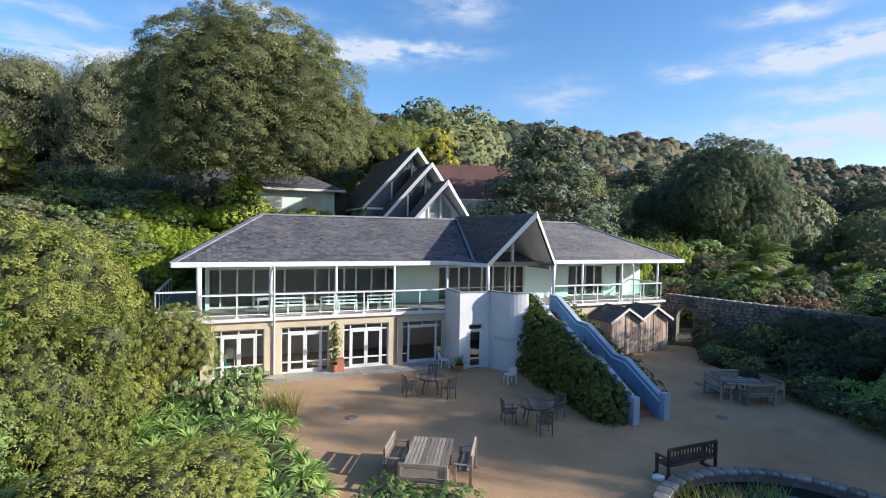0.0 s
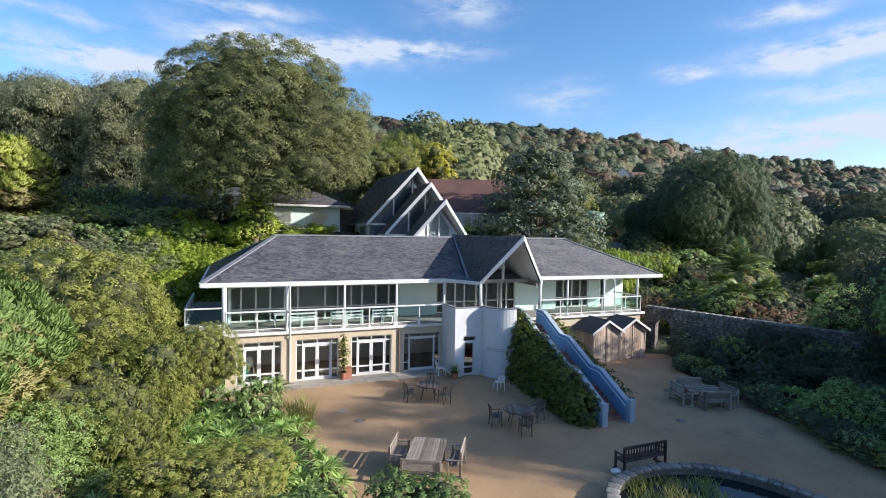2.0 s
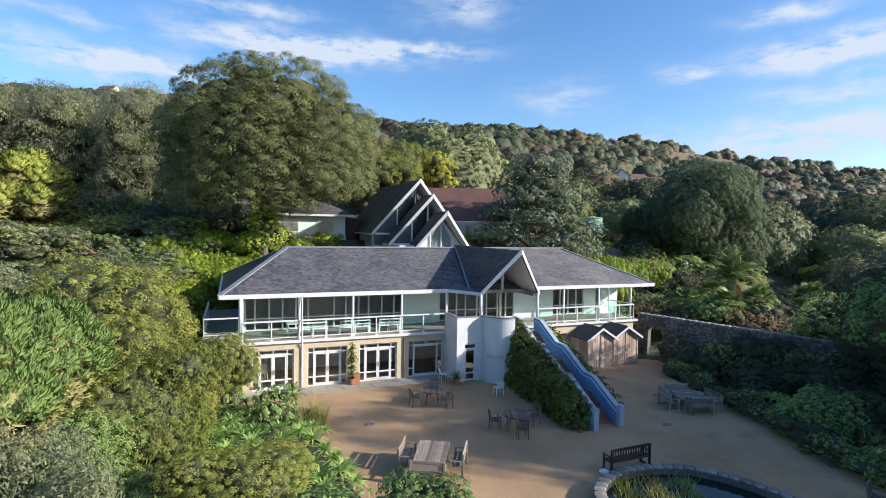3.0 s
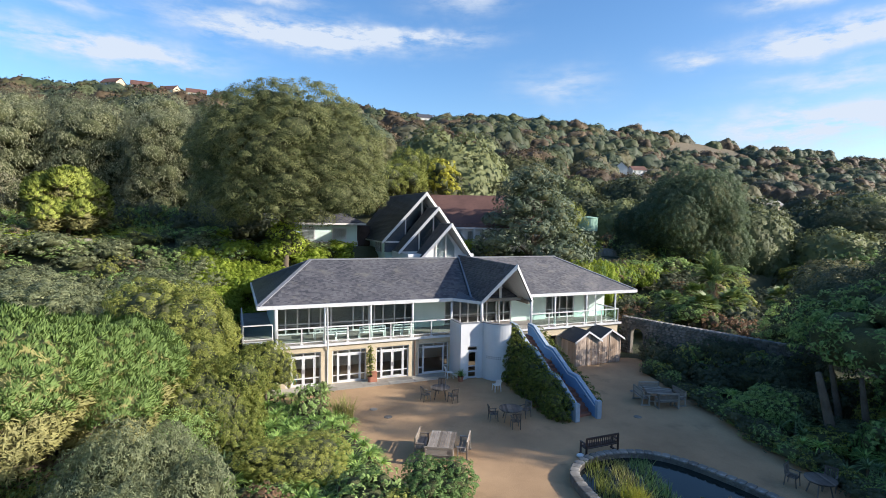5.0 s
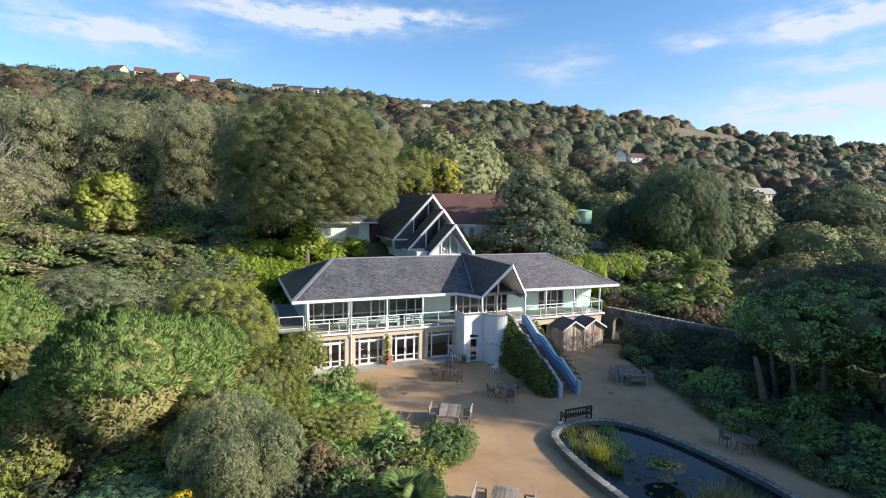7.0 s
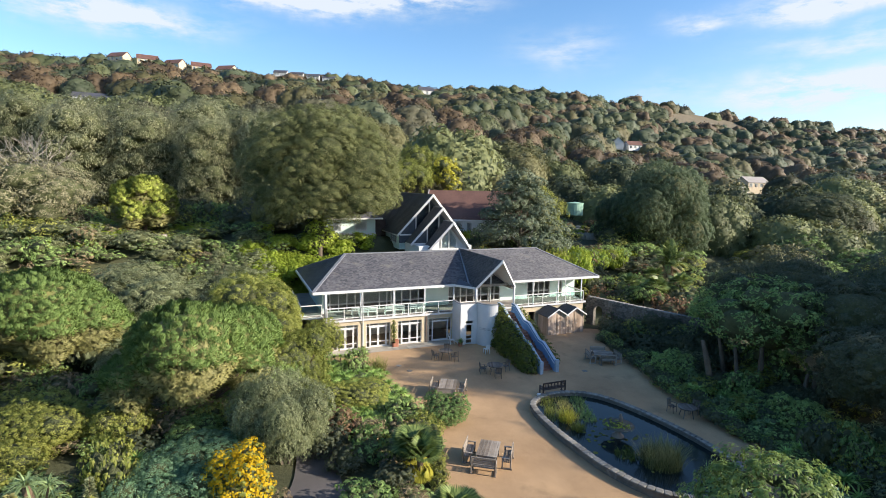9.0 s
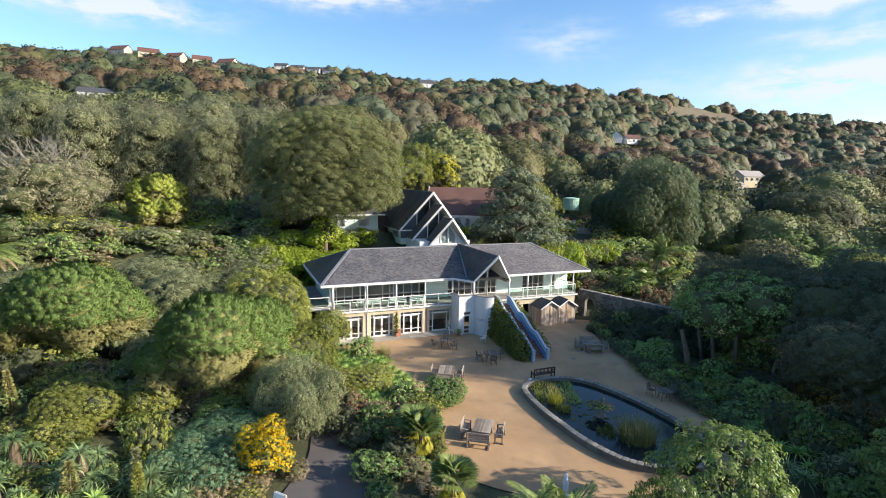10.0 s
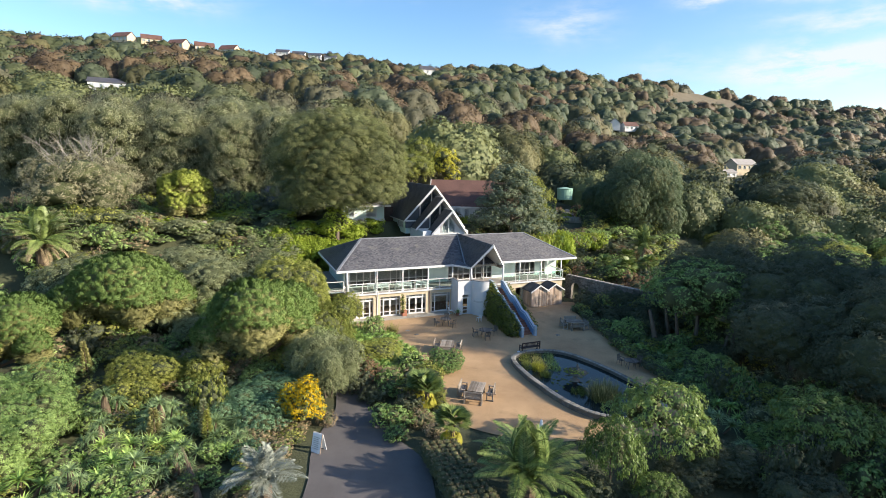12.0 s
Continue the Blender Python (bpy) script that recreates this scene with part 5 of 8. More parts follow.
light_t = tree("birch_tree", 25, 3.6, 1.5, 11.0, L_OLIVE, "light yellowish-green birch with loose hanging sprays", leaf=0.15, per_m2=0.9, leaves=70, clump=0.6, trunk_r=0.2, lobes=12, droop=0.6)
cedar_lobes = [((math.cos(k * 2.4) * (0.6 + 3.3 * (1 - k / 22)), math.sin(k * 2.4) * (0.6 + 3.3 * (1 - k / 22)), 3.4 + k * 0.38), (2.3 - k * 0.055, 2.3 - k * 0.055, 0.75)) for k in range(21)]
cedar = tree("cedar_tree", 26, 4.5, 1.5, 11, L_CEDAR, "blue-grey cedar with flat tiers of needles", shape=cedar_lobes, leaf=0.24, aspect=0.4, per_m2=1.6, leaves=30, clump=0.6, trunk_r=0.3)
golden = tree("golden_tree", 27, 2.2, 1.0, 9.0, L_YELLOW, "narrow tree in bright yellow autumn leaf", leaf=0.3, per_m2=1.0, leaves=22, clump=0.5, trunk_r=0.14, lobes=10)
evergreen = tree("evergreen_oak", 28, 9.4, -3.0, 13.6, L_EVERGREEN, "dark green evergreen oak with a dense rounded crown", leaf=0.17, per_m2=0.9, leaves=80, clump=0.75, trunk_r=0.5, lobes=26, low=-0.9, hull=0.66, size=0.4, spread=0.7)
stand(evergreen, 35.6, 66.0, 0.75, 0.3, 1.04)
again(evergreen, 30.2, 71.0, 0.42, 2.3, 0.6)
stand(dome, 41.0, 84.0, 1.0, 0.3, 0.9)
again(dome, 72.0, 80.0, 1.25, 1.3, 0.95)
stand(euca, -37.0, 58.0, 1.0, 0.2, 0.78)
for x, y, s, r in ((-47.0, 59.0, 1.05, 1.2), (-56.0, 57.0, 1.1, 2.2), (-28.5, 60.0, 1.0, 3.1), (-66.0, 60.0, 1.15, 4.0), (-42.0, 66.0, 1.1, 5.0), (-76.0, 62.0, 1.1, 0.6), (-23.5, 65.0, 1.0, 2.8), (-52.0, 65.0, 1.1, 1.8), (-61.0, 66.0, 1.1, 3.6), (-33.0, 66.0, 1.05, 5.6)):
    again(euca, x, y, s, r, s * 0.78)
stand(golden, -0.9, 65.0, 1.1)
stand(cedar, 9.6, 50.0, 1.3, 0.4, 1.22)
stand(light_t, 13.8, 57.0, 0.95, 0.1, 0.95)
again(light_t, 13.0, 65.0, 1.0, 1.7, 0.95)
again(light_t, -7.0, 60.0, 1.2, 2.5, 0.9)
again(light_t, -5.0, 70.0, 1.2, 4.5, 1.0)
again(round_g, 11.0, 64.0, 1.1, 2.0)
stand(round_g, 24.0, 17.5, 1.1, 0.5, 1.05)
for x, y, sx, r, sz, kind in ((28.0, 23.0, 0.85, 2.5, 0.95, dome), (27.5, 8.5, 0.8, 1.5, 0.72, dome), (32.0, 15.0, 0.95, 3.5, 1.0, dome), (31.0, 2.0, 0.9, 4.5, 0.9, dome), (37.0, 24.0, 1.0, 5.5, 0.9, round_g), (38.0, 8.0, 1.0, 0.9, 1.0, dome),
                              (34.0, -7.0, 1.2, 1.9, 1.1, round_g), (43.0, 30.0, 0.9, 2.9, 0.7, round_g), (36.0, 37.0, 0.7, 3.9, 0.55, round_g), (50.0, 36.0, 0.9, 4.9, 0.7, round_g), (58.0, 44.0, 0.9, 0.2, 0.7, round_g)):
    again(kind, x, y, sx, r, sz)
for x, y, sx, r, sz, kind in ((46.0, 48.0, 0.8, 1.2, 0.6, round_g), (54.0, 55.0, 1.1, 2.2, 0.65, round_g), (64.0, 57.0, 1.2, 3.2, 0.8, round_g), (72.0, 50.0, 1.1, 4.2, 0.75, olive_t), (50.0, 62.0, 1.0, 5.2, 0.6, olive_t), (80.0, 58.0, 1.2, 0.7, 0.8, round_g), (68.0, 43.0, 1.1, 1.7, 0.75, round_g), (58.0, 66.0, 1.2, 2.7, 0.9, round_g), (61.0, 49.0, 1.0, 3.7, 0.8, olive_t), (24.0, 41.5, 0.6, 2.2, 0.5, round_g), (28.0, 31.0, 0.75, 3.2, 0.65, round_g)):
    again(kind, x, y, sx, r, sz)
# taller trees beyond the garden on the sunny side; their shade lies over the terrace
for x, y, sx, r, sz in ((48.0, 9.0, 1.0, 0.4, 2.05), (48.0, 15.0, 0.85, 1.4, 2.05), (47.0, 1.0, 1.0, 2.4, 1.7), (47.0, -9.0, 1.1, 3.4, 1.45), (46.0, -13.5, 1.0, 2.0, 1.55), (48.0, -18.0, 1.1, 0.9, 1.45)):
    again(dome, x, y, sx, r, sz)
stand(olive_t, -16.6, 21.0, 1.0, 0.0, 1.0)
again(olive_t, -13.8, 16.8, 0.7, 2.1, 0.72)
grey_t = tree("grey_green_tree", 29, 4.0, 0.2, 6.8, L_GREY, "spreading grey-green small-leaved tree on the slope", leaf=0.13, per_m2=1.3, leaves=70, clump=0.55, trunk_r=0.18, lobes=15, low=-0.7)
stand(grey_t, -21.0, 26.5, 1.0, 1.1, 1.0)
for x, y, s, r, sz in ((-24.5, 22.0, 1.1, 3.1, 0.95), (-30.0, 27.0, 1.15, 4.1, 0.9), (-38.0, 22.0, 1.25, 5.1, 0.95)):
    again(grey_t, x, y, s, r, sz)
again(olive_t, -10.7, 20.3, 0.42, 1.5, 0.55)
yrng = np.random.default_rng(31)
ypine_domes = [((0.0, 0.0, 4.6), (1.3, 1.3, 2.0)), ((0.1, 0.0, 2.9), (2.0, 2.0, 1.5))]
for k in range(15):
    a, h = k * 2.4, yrng.uniform(0.0, 1.0)
    q = (2.5 - 1.6 * h) * yrng.uniform(0.8, 1.1)
    ypine_domes.append(((math.cos(a) * q, math.sin(a) * q, 2.4 + 3.2 * h), (0.75, 0.75, yrng.uniform(0.9, 1.4))))
ypine = umbrella_pine(31, "yellow-green young pine with upright tufts", ypine_domes, "young_pine", L_YPINE, 0.34, (0.2, 0.34), 0.16)
stand(ypine, -36.7, 40.0, 1.4, 0.0, 1.12)

pine = umbrella_pine(41, "umbrella pine with two bright green domes and rusty underside",
                     [((-0.3, -2.0, 5.5), (2.95, 2.85, 2.6)), ((0.8, 3.0, 4.5), (2.55, 2.6, 2.3)), ((0.3, 0.6, 5.0), (2.6, 2.4, 2.2)), ((-3.1, -3.0, 4.1), (1.3, 1.25, 1.15)), ((2.3, 0.4, 4.0), (1.4, 1.4, 1.2)), ((-2.4, 0.8, 4.6), (1.7, 1.7, 1.5))])
stand(pine, -15.3, 9.6, 1.0, 0.0, 1.0)
pine_b = umbrella_pine(42, "broad umbrella pine with a rounded green dome on a bare trunk",
                       [((0, 0, 5.3), (4.2, 4.0, 3.0)), ((-3.3, -1.2, 4.4), (2.1, 2.0, 1.7)), ((3.2, -0.6, 4.8), (2.1, 2.2, 1.9)), ((1.4, -2.4, 4.7), (2.0, 1.7, 1.6)), ((4.6, 0.4, 4.0), (1.2, 1.2, 1.0)), ((-4.8, -0.6, 3.5), (1.2, 1.2, 0.9))])
stand(pine_b, -30.8, 15.9, 1.05, 0.3, 1.0)
again(pine, -34.6, 5.8, 0.85, 2.2, 0.85)

# ---- upper garden centre: three stepped gables and its wings ----
upper = empty("stepped_gable_hall", HOUSE_M, "slate hall with three stepped white gables on the bank", "house")
gable_rows = [(9.5, 10.9, 2.6, 7.7, 12.6, 17.55), (12.0, 12.45, 3.7, 8.1, 15.2, 17.2), (14.5, 13.98, 4.3, 9.0, 28.0, 16.85)]
for k, (pv, pz, half, fz, bv, mid_u) in enumerate(gable_rows):
    fv = pv + 0.9
    for s in (-1, 1):
        f = mid_u + s * half
        pts = [(f, fv, fz), (mid_u, pv, pz), (mid_u, bv, pz), (f, bv, fz)]
        roof_slab("roof", pts, upper, SLATE, 0.14, "grey slate roof slope")
        slate_field("slate_course", [(f, fv, fz + 0.01), (f, bv, fz + 0.01), (mid_u, bv, pz + 0.01), (mid_u, pv, pz + 0.01)], upper, SLATE, seed=30 + 2 * k + (s > 0))
        roof_slab("gable_soffit", [(f - s * 0.08, fv + 0.06, fz - 0.16), (mid_u, pv + 0.08, pz - 0.17), (mid_u, bv, pz - 0.17), (f - s * 0.08, bv, fz - 0.16)], upper, WHITE, 0.03)
        b = Vector((f + s * 0.05, fv - 0.06, fz))
        pk = Vector((mid_u, pv - 0.08, pz))
        bm = bmesh.new()
        bm_prism(bm, [pk + Vector((0, 0, 0.14)), pk - Vector((0, 0, 0.26)), b - Vector((0, 0, 0.26)), b + Vector((0, 0, 0.06))], (0, 0.08, 0))
        part("bargeboard", bm, WHITE, upper, "white bargeboard")
        strip("gutter", [(f + s * 0.03, fv, fz - 0.08), (f + s * 0.03, min(bv, fv + 10), fz - 0.08)], 0.1, 0.12, WHITE, upper)
    wv = fv + 0.55
    wz = fz - 0.1
    h2 = half - 0.35
    top = pz - 0.5
    ww = h2
    # glazed gable end behind the overhang: frame, posts and panes
    bm = bmesh.new()
    bm_prism(bm, [(mid_u - ww, wv, wz - 1.0), (mid_u + ww, wv, wz - 1.0), (mid_u + ww, wv, wz), (mid_u, wv, top), (mid_u - ww, wv, wz)], (0, 0.1, 0))
    part("gable_wall", bm, WHITE if k == 0 else SHADED_GLAZE, upper, "white boarded gable" if k == 0 else "glazed gable, dark with overhang shade in its colour")
    for t in (-0.45, 0.0, 0.45):
        hgt = top - (top - wz) * abs(t) - 0.15
        bm = bmesh.new()
        bm_box(bm, mid_u + t * ww - 0.06, mid_u + t * ww + 0.06, wv - 0.12, wv - 0.02, wz - 0.8, hgt)
        part("gable_post", bm, WHITE, upper)
        bm = bmesh.new()
        a, b2 = mid_u + t * ww + 0.1, mid_u + (t + 0.45) * ww - 0.1
        if t < 0.4:
            lo = wz + 0.15
            bm_prism(bm, [(a, wv - 0.012, lo), (b2, wv - 0.012, lo), (b2, wv - 0.012, max(lo + 0.1, top - (top - wz) * abs(t + 0.45) - 0.4)), (a, wv - 0.012, max(lo + 0.1, hgt - 0.3))], (0, 0.006, 0))
            part("pane", bm, GLASS, upper)
        else:
            bm.free()
    box_part("tie_beam", (mid_u - ww, mid_u + ww, wv - 0.3, wv - 0.16, wz - 0.05, wz + 0.12), WHITE, upper)
    strip("ridge", [(mid_u, pv, pz + 0.04), (mid_u, bv, pz + 0.04)], 0.24, 0.08, LEAD, upper)
bm = bmesh.new()
bm_prism(bm, [(13.1, 16.5, 7.0), (21.3, 16.5, 7.0), (21.3, 28.0, 7.0), (13.1, 28.0, 7.0)], (0, 0, 2.1))
part("wall", bm, MINT, upper, "pale mint wall")
bm = bmesh.new()
bm_prism(bm, [(13.8, 11.0, 3.0), (20.6, 11.0, 3.0), (20.6, 16.4, 3.0), (13.8, 16.4, 3.0)], (0, 0, 5.0))
part("wall", bm, RENDER_WHITE, upper)
for v in (17.6, 18.5, 19.4):
    w = box_part("window", (13.02, 13.08, v, v + 0.75, 7.75, 8.85), WHITE, upper)
    box_part("pane", (13.0, 13.03, v + 0.07, v + 0.68, 7.82, 8.78), GLASS, w)

wing = empty("mint_wing", HOUSE_M, "single-storey mint rendered wing with a low slate roof", "house")
bm = bmesh.new()
bm_box(bm, 4.5, 11.4, 22.0, 28.0, 7.6, 10.7)
part("wall", bm, MINT, wing)
box_part("plinth", (4.45, 11.45, 21.94, 21.99, 7.6, 8.7), RENDER_WHITE, wing)
for pts in ([(3.9, 21.3, 10.7), (12.2, 21.3, 10.7), (9.4, 24.8, 12.2), (6.4, 24.8, 12.2)], [(12.2, 21.3, 10.7), (12.2, 28.6, 10.7), (9.4, 24.8, 12.2)],
            [(3.9, 28.6, 10.7), (3.9, 21.3, 10.7), (6.4, 24.8, 12.2)], [(12.2, 28.6, 10.7), (3.9, 28.6, 10.7), (6.4, 24.8, 12.2), (9.4, 24.8, 12.2)]):
    roof_slab("roof", pts, wing, SLATE, 0.14)
    slate_field("slate_course", [(x, y, z + 0.01) for x, y, z in pts], wing, SLATE, seed=50)
strip("gutter", [(12.25, 21.25, 10.62), (3.85, 21.25, 10.62)], 0.12, 0.2, WHITE, wing)
for u in (5.2, 8.6):
    w = box_part("window", (u, u + 1.6, 21.93, 21.99, 8.9, 10.2), WHITE, wing)
    box_part("pane", (u + 0.1, u + 1.5, 21.9, 21.93, 9.0, 10.1), GLASS, w)
# solid block for the dark entrance; its dark colour stands for shade inside
box_part("porch", (11.4, 13.0, 22.6, 27.0, 7.6, 10.4), DARKWOOD, wing)


def cottage(name, x, y, w, d, h, rise, turn, wall_mat, roof_mat, label, windows=3, z=None, sink=0.4):
    """A gabled house: walls, two roof slopes, windows with panes, a chimney where it is tall enough."""
    zz = float(ground_z(x, y)) if z is None else z
    t = empty(name, Matrix.Translation((x, y, zz)) @ Matrix.Rotation(turn, 4, "Z"), label, "house")
    bm = bmesh.new()
    bm_prism(bm, [(-w / 2, -d / 2, -sink), (-w / 2, d / 2, -sink), (-w / 2, d / 2, h), (-w / 2, 0, h + rise), (-w / 2, -d / 2, h)], (w, 0, 0))
    part("wall", bm, wall_mat, t)
    for s in (-1, 1):
        o = 0.35
        e = rise / (d / 2) * o
        pts = [(-w / 2 - o, s * (d / 2 + o), h - e + 0.1), (w / 2 + o, s * (d / 2 + o), h - e + 0.1), (w / 2 + o, 0, h + rise + 0.1), (-w / 2 - o, 0, h + rise + 0.1)]
        bm = bmesh.new()
        bm_prism(bm, pts, (0, 0, 0.14))
        part("roof", bm, roof_mat, t)
    for k in range(windows):
        a = -w / 2 + w * (k + 0.5) / windows
        wd = min(0.8, w / windows * 0.3)
        f = box_part("window", (a - wd, a + wd, -d / 2 - 0.05, -d / 2 - 0.004, h * 0.32, h * 0.85), WHITE, t)
        box_part("pane", (a - wd + 0.1, a + wd - 0.1, -d / 2 - 0.07, -d / 2 - 0.05, h * 0.32 + 0.1, h * 0.85 - 0.1), GLASS, f)
    return t


red = cottage("red_roofed_building", 4.6, 57.5, 15.0, 10.5, 2.4, 3.8, radians(-2), WHITE, TILE, "long white building with a red clay tile roof", 9, z=8.0)
for s, pts in enumerate(([(-7.85, -5.6, 2.36), (7.85, -5.6, 2.36), (7.85, 0, 6.32), (-7.85, 0, 6.32)],)):
    slate_field("tiles", pts, red, TILE, 0.26, 0.28, 70)
strip("bargeboard", [(-7.9, -5.6, 2.4), (-7.9, 0, 6.4)], 0.1, 0.3, WHITE, red)
strip("gutter", [(-7.9, -5.65, 2.3), (7.9, -5.65, 2.3)], 0.12, 0.2, WHITE, red)
for k in range(13):
    box_part("arcade_post", (-7.4 + k * 1.2, -7.26 + k * 1.2, -6.6, -6.44, -0.1, 2.2), WHITE, red)
cottage("grey_roofed_house", -26.5, 54.0, 7.0, 7.0, 1.6, 2.8, radians(25), RENDER_WHITE, SLATE, "small pale house with a grey slate roof", z=float(ground_z(-26.5, 54.0)) - 0.8)
# houses far up the hillside
cottage("white_house", 99.0, 289.0, 8.0, 6.5, 3.6, 3.0, radians(80), WHITE, SLATE, "white house with a steep dark gable", 2, z=38.0)
cottage("white_house", 109.0, 291.0, 9.0, 6.0, 3.0, 2.2, radians(15), WHITE, TILE, "low white house beside the gabled one", 3, z=37.6)
cottage("bungalow", 126.5, 197.0, 12.0, 6.5, 2.8, 2.2, radians(22), CREAM, DECK, "cream bungalow with a pale brown roof among trees", 4, z=15.8, sink=6.0)
cottage("bungalow", 114.0, 186.0, 8.5, 4.5, 2.2, 1.2, radians(22), RENDER_WHITE, DECK, "low pale outbuilding among trees", 3, z=13.0, sink=6.0)
cottage("bungalow", -128.0, 169.0, 12.0, 7.0, 3.2, 1.8, radians(25), WHITE, SLATE, "pale bungalow in the trees", 4, z=40.5)
cottage("glasshouse", -7.5, 159.0, 8.0, 5.0, 2.6, 1.0, radians(5), WHITE, PLASTIC, "white glasshouse among the trees", 6, z=24.8)
cottage("white_house", -14.0, 299.0, 11.0, 6.0, 3.4, 1.6, radians(0), WHITE, SLATE, "white flat-fronted house in the woods", 4, z=50.0)
cottage("white_house", -19.0, 409.0, 12.0, 7.0, 4.2, 3.0, radians(20), WHITE, SLATE, "white house near the ridge", 3, z=86.0)
for k in range(5):
    cottage("hilltop_house", -222.0 + k * 15.5, 338.0 + k * 6.0, 12.5, 8.0, 3.4, 3.2, radians(-12 + (k % 2) * 40), CREAM, TILE,
            "red-roofed house standing on the ridge", 4, z=92.2 + (0.6 if k < 2 else -0.4 * k))
for k in range(4):
    cottage("hilltop_house", -133.0 + k * 12.0, 400.0 + k * 3.0, 10.0, 7.0, 2.6, 2.2, radians(5), WHITE, SLATE, "long low house on the skyline", 4, z=97.6 - k * 0.6)
tank = empty("green_tank", Matrix.Translation((26.2, 87.0, 9.5)), "pale green painted tank on the bank", "tank")
bm = bmesh.new()
bm_tube(bm, [(0, 0, 0), (0, 0, 2.4)], [1.7, 1.7], 20)
part("body", bm, GREENPAINT, tank)
bm = bmesh.new()
bm_tube(bm, [(0, 0, 2.4), (0, 0, 2.5), (0, 0, 2.75)], [1.8, 1.8, 0.2], 20)
part("lid", bm, GREENPAINT, tank)

rk = np.random.default_rng(88)
rock_meshes = []
for k in range(5):
    v, f = cube_sphere(3)
    v, inv = np.unique(np.round(v, 5), axis=0, return_inverse=True)
    f = inv.reshape(-1)[f]
    v = np.sign(v) * np.abs(v) ** 0.8 * (1 + rk.normal(size=v.shape) * 0.08) * np.array([0.6, 0.45, 0.35])
    rock_meshes.append(np_mesh("rock", v, f, [ROCK]))
for k in range(34):
    u, v = 20.6 + rk.uniform(0, 4.6), 14.6 + rk.uniform(0, 4.5)
    x, y = loc_to_world(u, v)
    r = tagged(new("rock", rock_meshes[k % 5]), "pale limestone boulder in the bank's rockery", "rock", "rockery boulders")
    r.matrix_basis = Matrix.Translation((x, y, float(ground_z(x, y)) + 0.1)) @ Matrix.Rotation(rk.uniform(0, 6.28), 4, "Z") @ Matrix.Scale(rk.uniform(0.6, 1.4), 4)

# low edging of pale stones round the upper bed
for k in range(36):
    t = k / 35
    x, y = 19.6 + 10.4 * t, 70.0 + 1.6 * math.sin(t * 3) + rk.uniform(-0.2, 0.2)
    r = tagged(new("rock", rock_meshes[k % 5]), "pale edging stone of the upper garden bed", "rock", "edging stones")
    r.matrix_basis = Matrix.Translation((x, y, float(ground_z(x, y)) + 0.35)) @ Matrix.Rotation(rk.uniform(-0.3, 0.3), 4, "Z") @ Matrix.Diagonal((0.75, 0.7, rk.uniform(1.6, 2.4), 1))
for k in range(22):
    x, y = 20.0 + rk.uniform(0, 12), 73.0 + rk.uniform(0, 9)
    r = tagged(new("rock", rock_meshes[k % 5]), "pale limestone boulder in the upper bed", "rock", "upper bed boulders")
    r.matrix_basis = Matrix.Translation((x, y, float(ground_z(x, y)) + 0.15)) @ Matrix.Rotation(rk.uniform(0, 6.28), 4, "Z") @ Matrix.Scale(rk.uniform(0.9, 1.9), 4)

# ---- sheds ----


def shed(u, v, w, d, label):
    t = empty("garden_shed", HOUSE_M @ Matrix.Translation((u, v, 0)), label, "shed", "pair of sheds")
    n = 11
    hz, pk = 2.05, 2.72
    for k in range(n):
        a, b = w * k / n, w * (k + 1) / n
        def ht(x):
            return hz + (pk - hz) * (1 - abs(2 * x / w - 1)) - 0.06
        bm = bmesh.new()
        m = (a + b) / 2
        bm_prism(bm, [(a + 0.008, 0, 0.03), (b - 0.008, 0, 0.03), (b - 0.008, 0, ht(b)), (m, 0, ht(m)), (a + 0.008, 0, ht(a))], (0, 0.035 + 0.008 * (k % 2), 0))
        part("board", bm, CEDAR, t)
    for k in range(8):
        for x in (0.0, w - 0.04):
            box_part("board", (x, x + 0.04, 0.05 + (d - 0.05) * k / 8 + 0.006, 0.05 + (d - 0.05) * (k + 1) / 8, 0.03, hz), CEDAR, t)
    box_part("backing", (0.045, w - 0.045, 0.05, d, 0.02, hz - 0.02), DARKWOOD, t)
    for s in (-1, 1):
        c = w / 2
        bm = bmesh.new()
        f = c + s * (c + 0.22)
        ez = hz - (pk - hz) / c * 0.22
        bm_prism(bm, [(f, -0.22, ez + 0.05), (c, -0.22, pk + 0.05), (c, d + 0.1, pk + 0.05), (f, d + 0.1, ez + 0.05)], (0, 0, 0.05))
        part("roof", bm, FELT, t, "dark felt roof")
        bm = bmesh.new()
        bm_prism(bm, [(f, -0.26, ez + 0.1), (f, -0.26, ez - 0.06), (c, -0.26, pk - 0.06), (c, -0.26, pk + 0.1)], (0, 0.03, 0))
        part("bargeboard", bm, WHITE, t, "white bargeboard")
    for x in (0.02, w / 2 - 0.04, w - 0.1):
        box_part("batten", (x, x + 0.08, -0.03, -0.002, 0.03, hz + (pk - hz) * (1 - abs(2 * (x + 0.04) / w - 1)) - 0.1), CEDAR, t)
    box_part("latch", (w / 2 + 0.08, w / 2 + 0.16, -0.05, -0.01, 1.0, 1.12), METAL, t)
    return t


shed(23.3, -2.15, 2.2, 1.9, "cedar board shed with felt roof and white bargeboards")
shed(25.6, -2.05, 2.2, 1.8, "weathered cedar shed beside its twin, partly shaded")

# ---- rubble garden wall with its arch ----
WA, WB = Vector((15.4, 35.8, 0)), Vector((25.5, 25.0, 0))
wall_m = Matrix.Translation(WA) @ Matrix.Rotation(math.atan2(WB.y - WA.y, WB.x - WA.x), 4, "Z")
wlen = (WB - WA).length
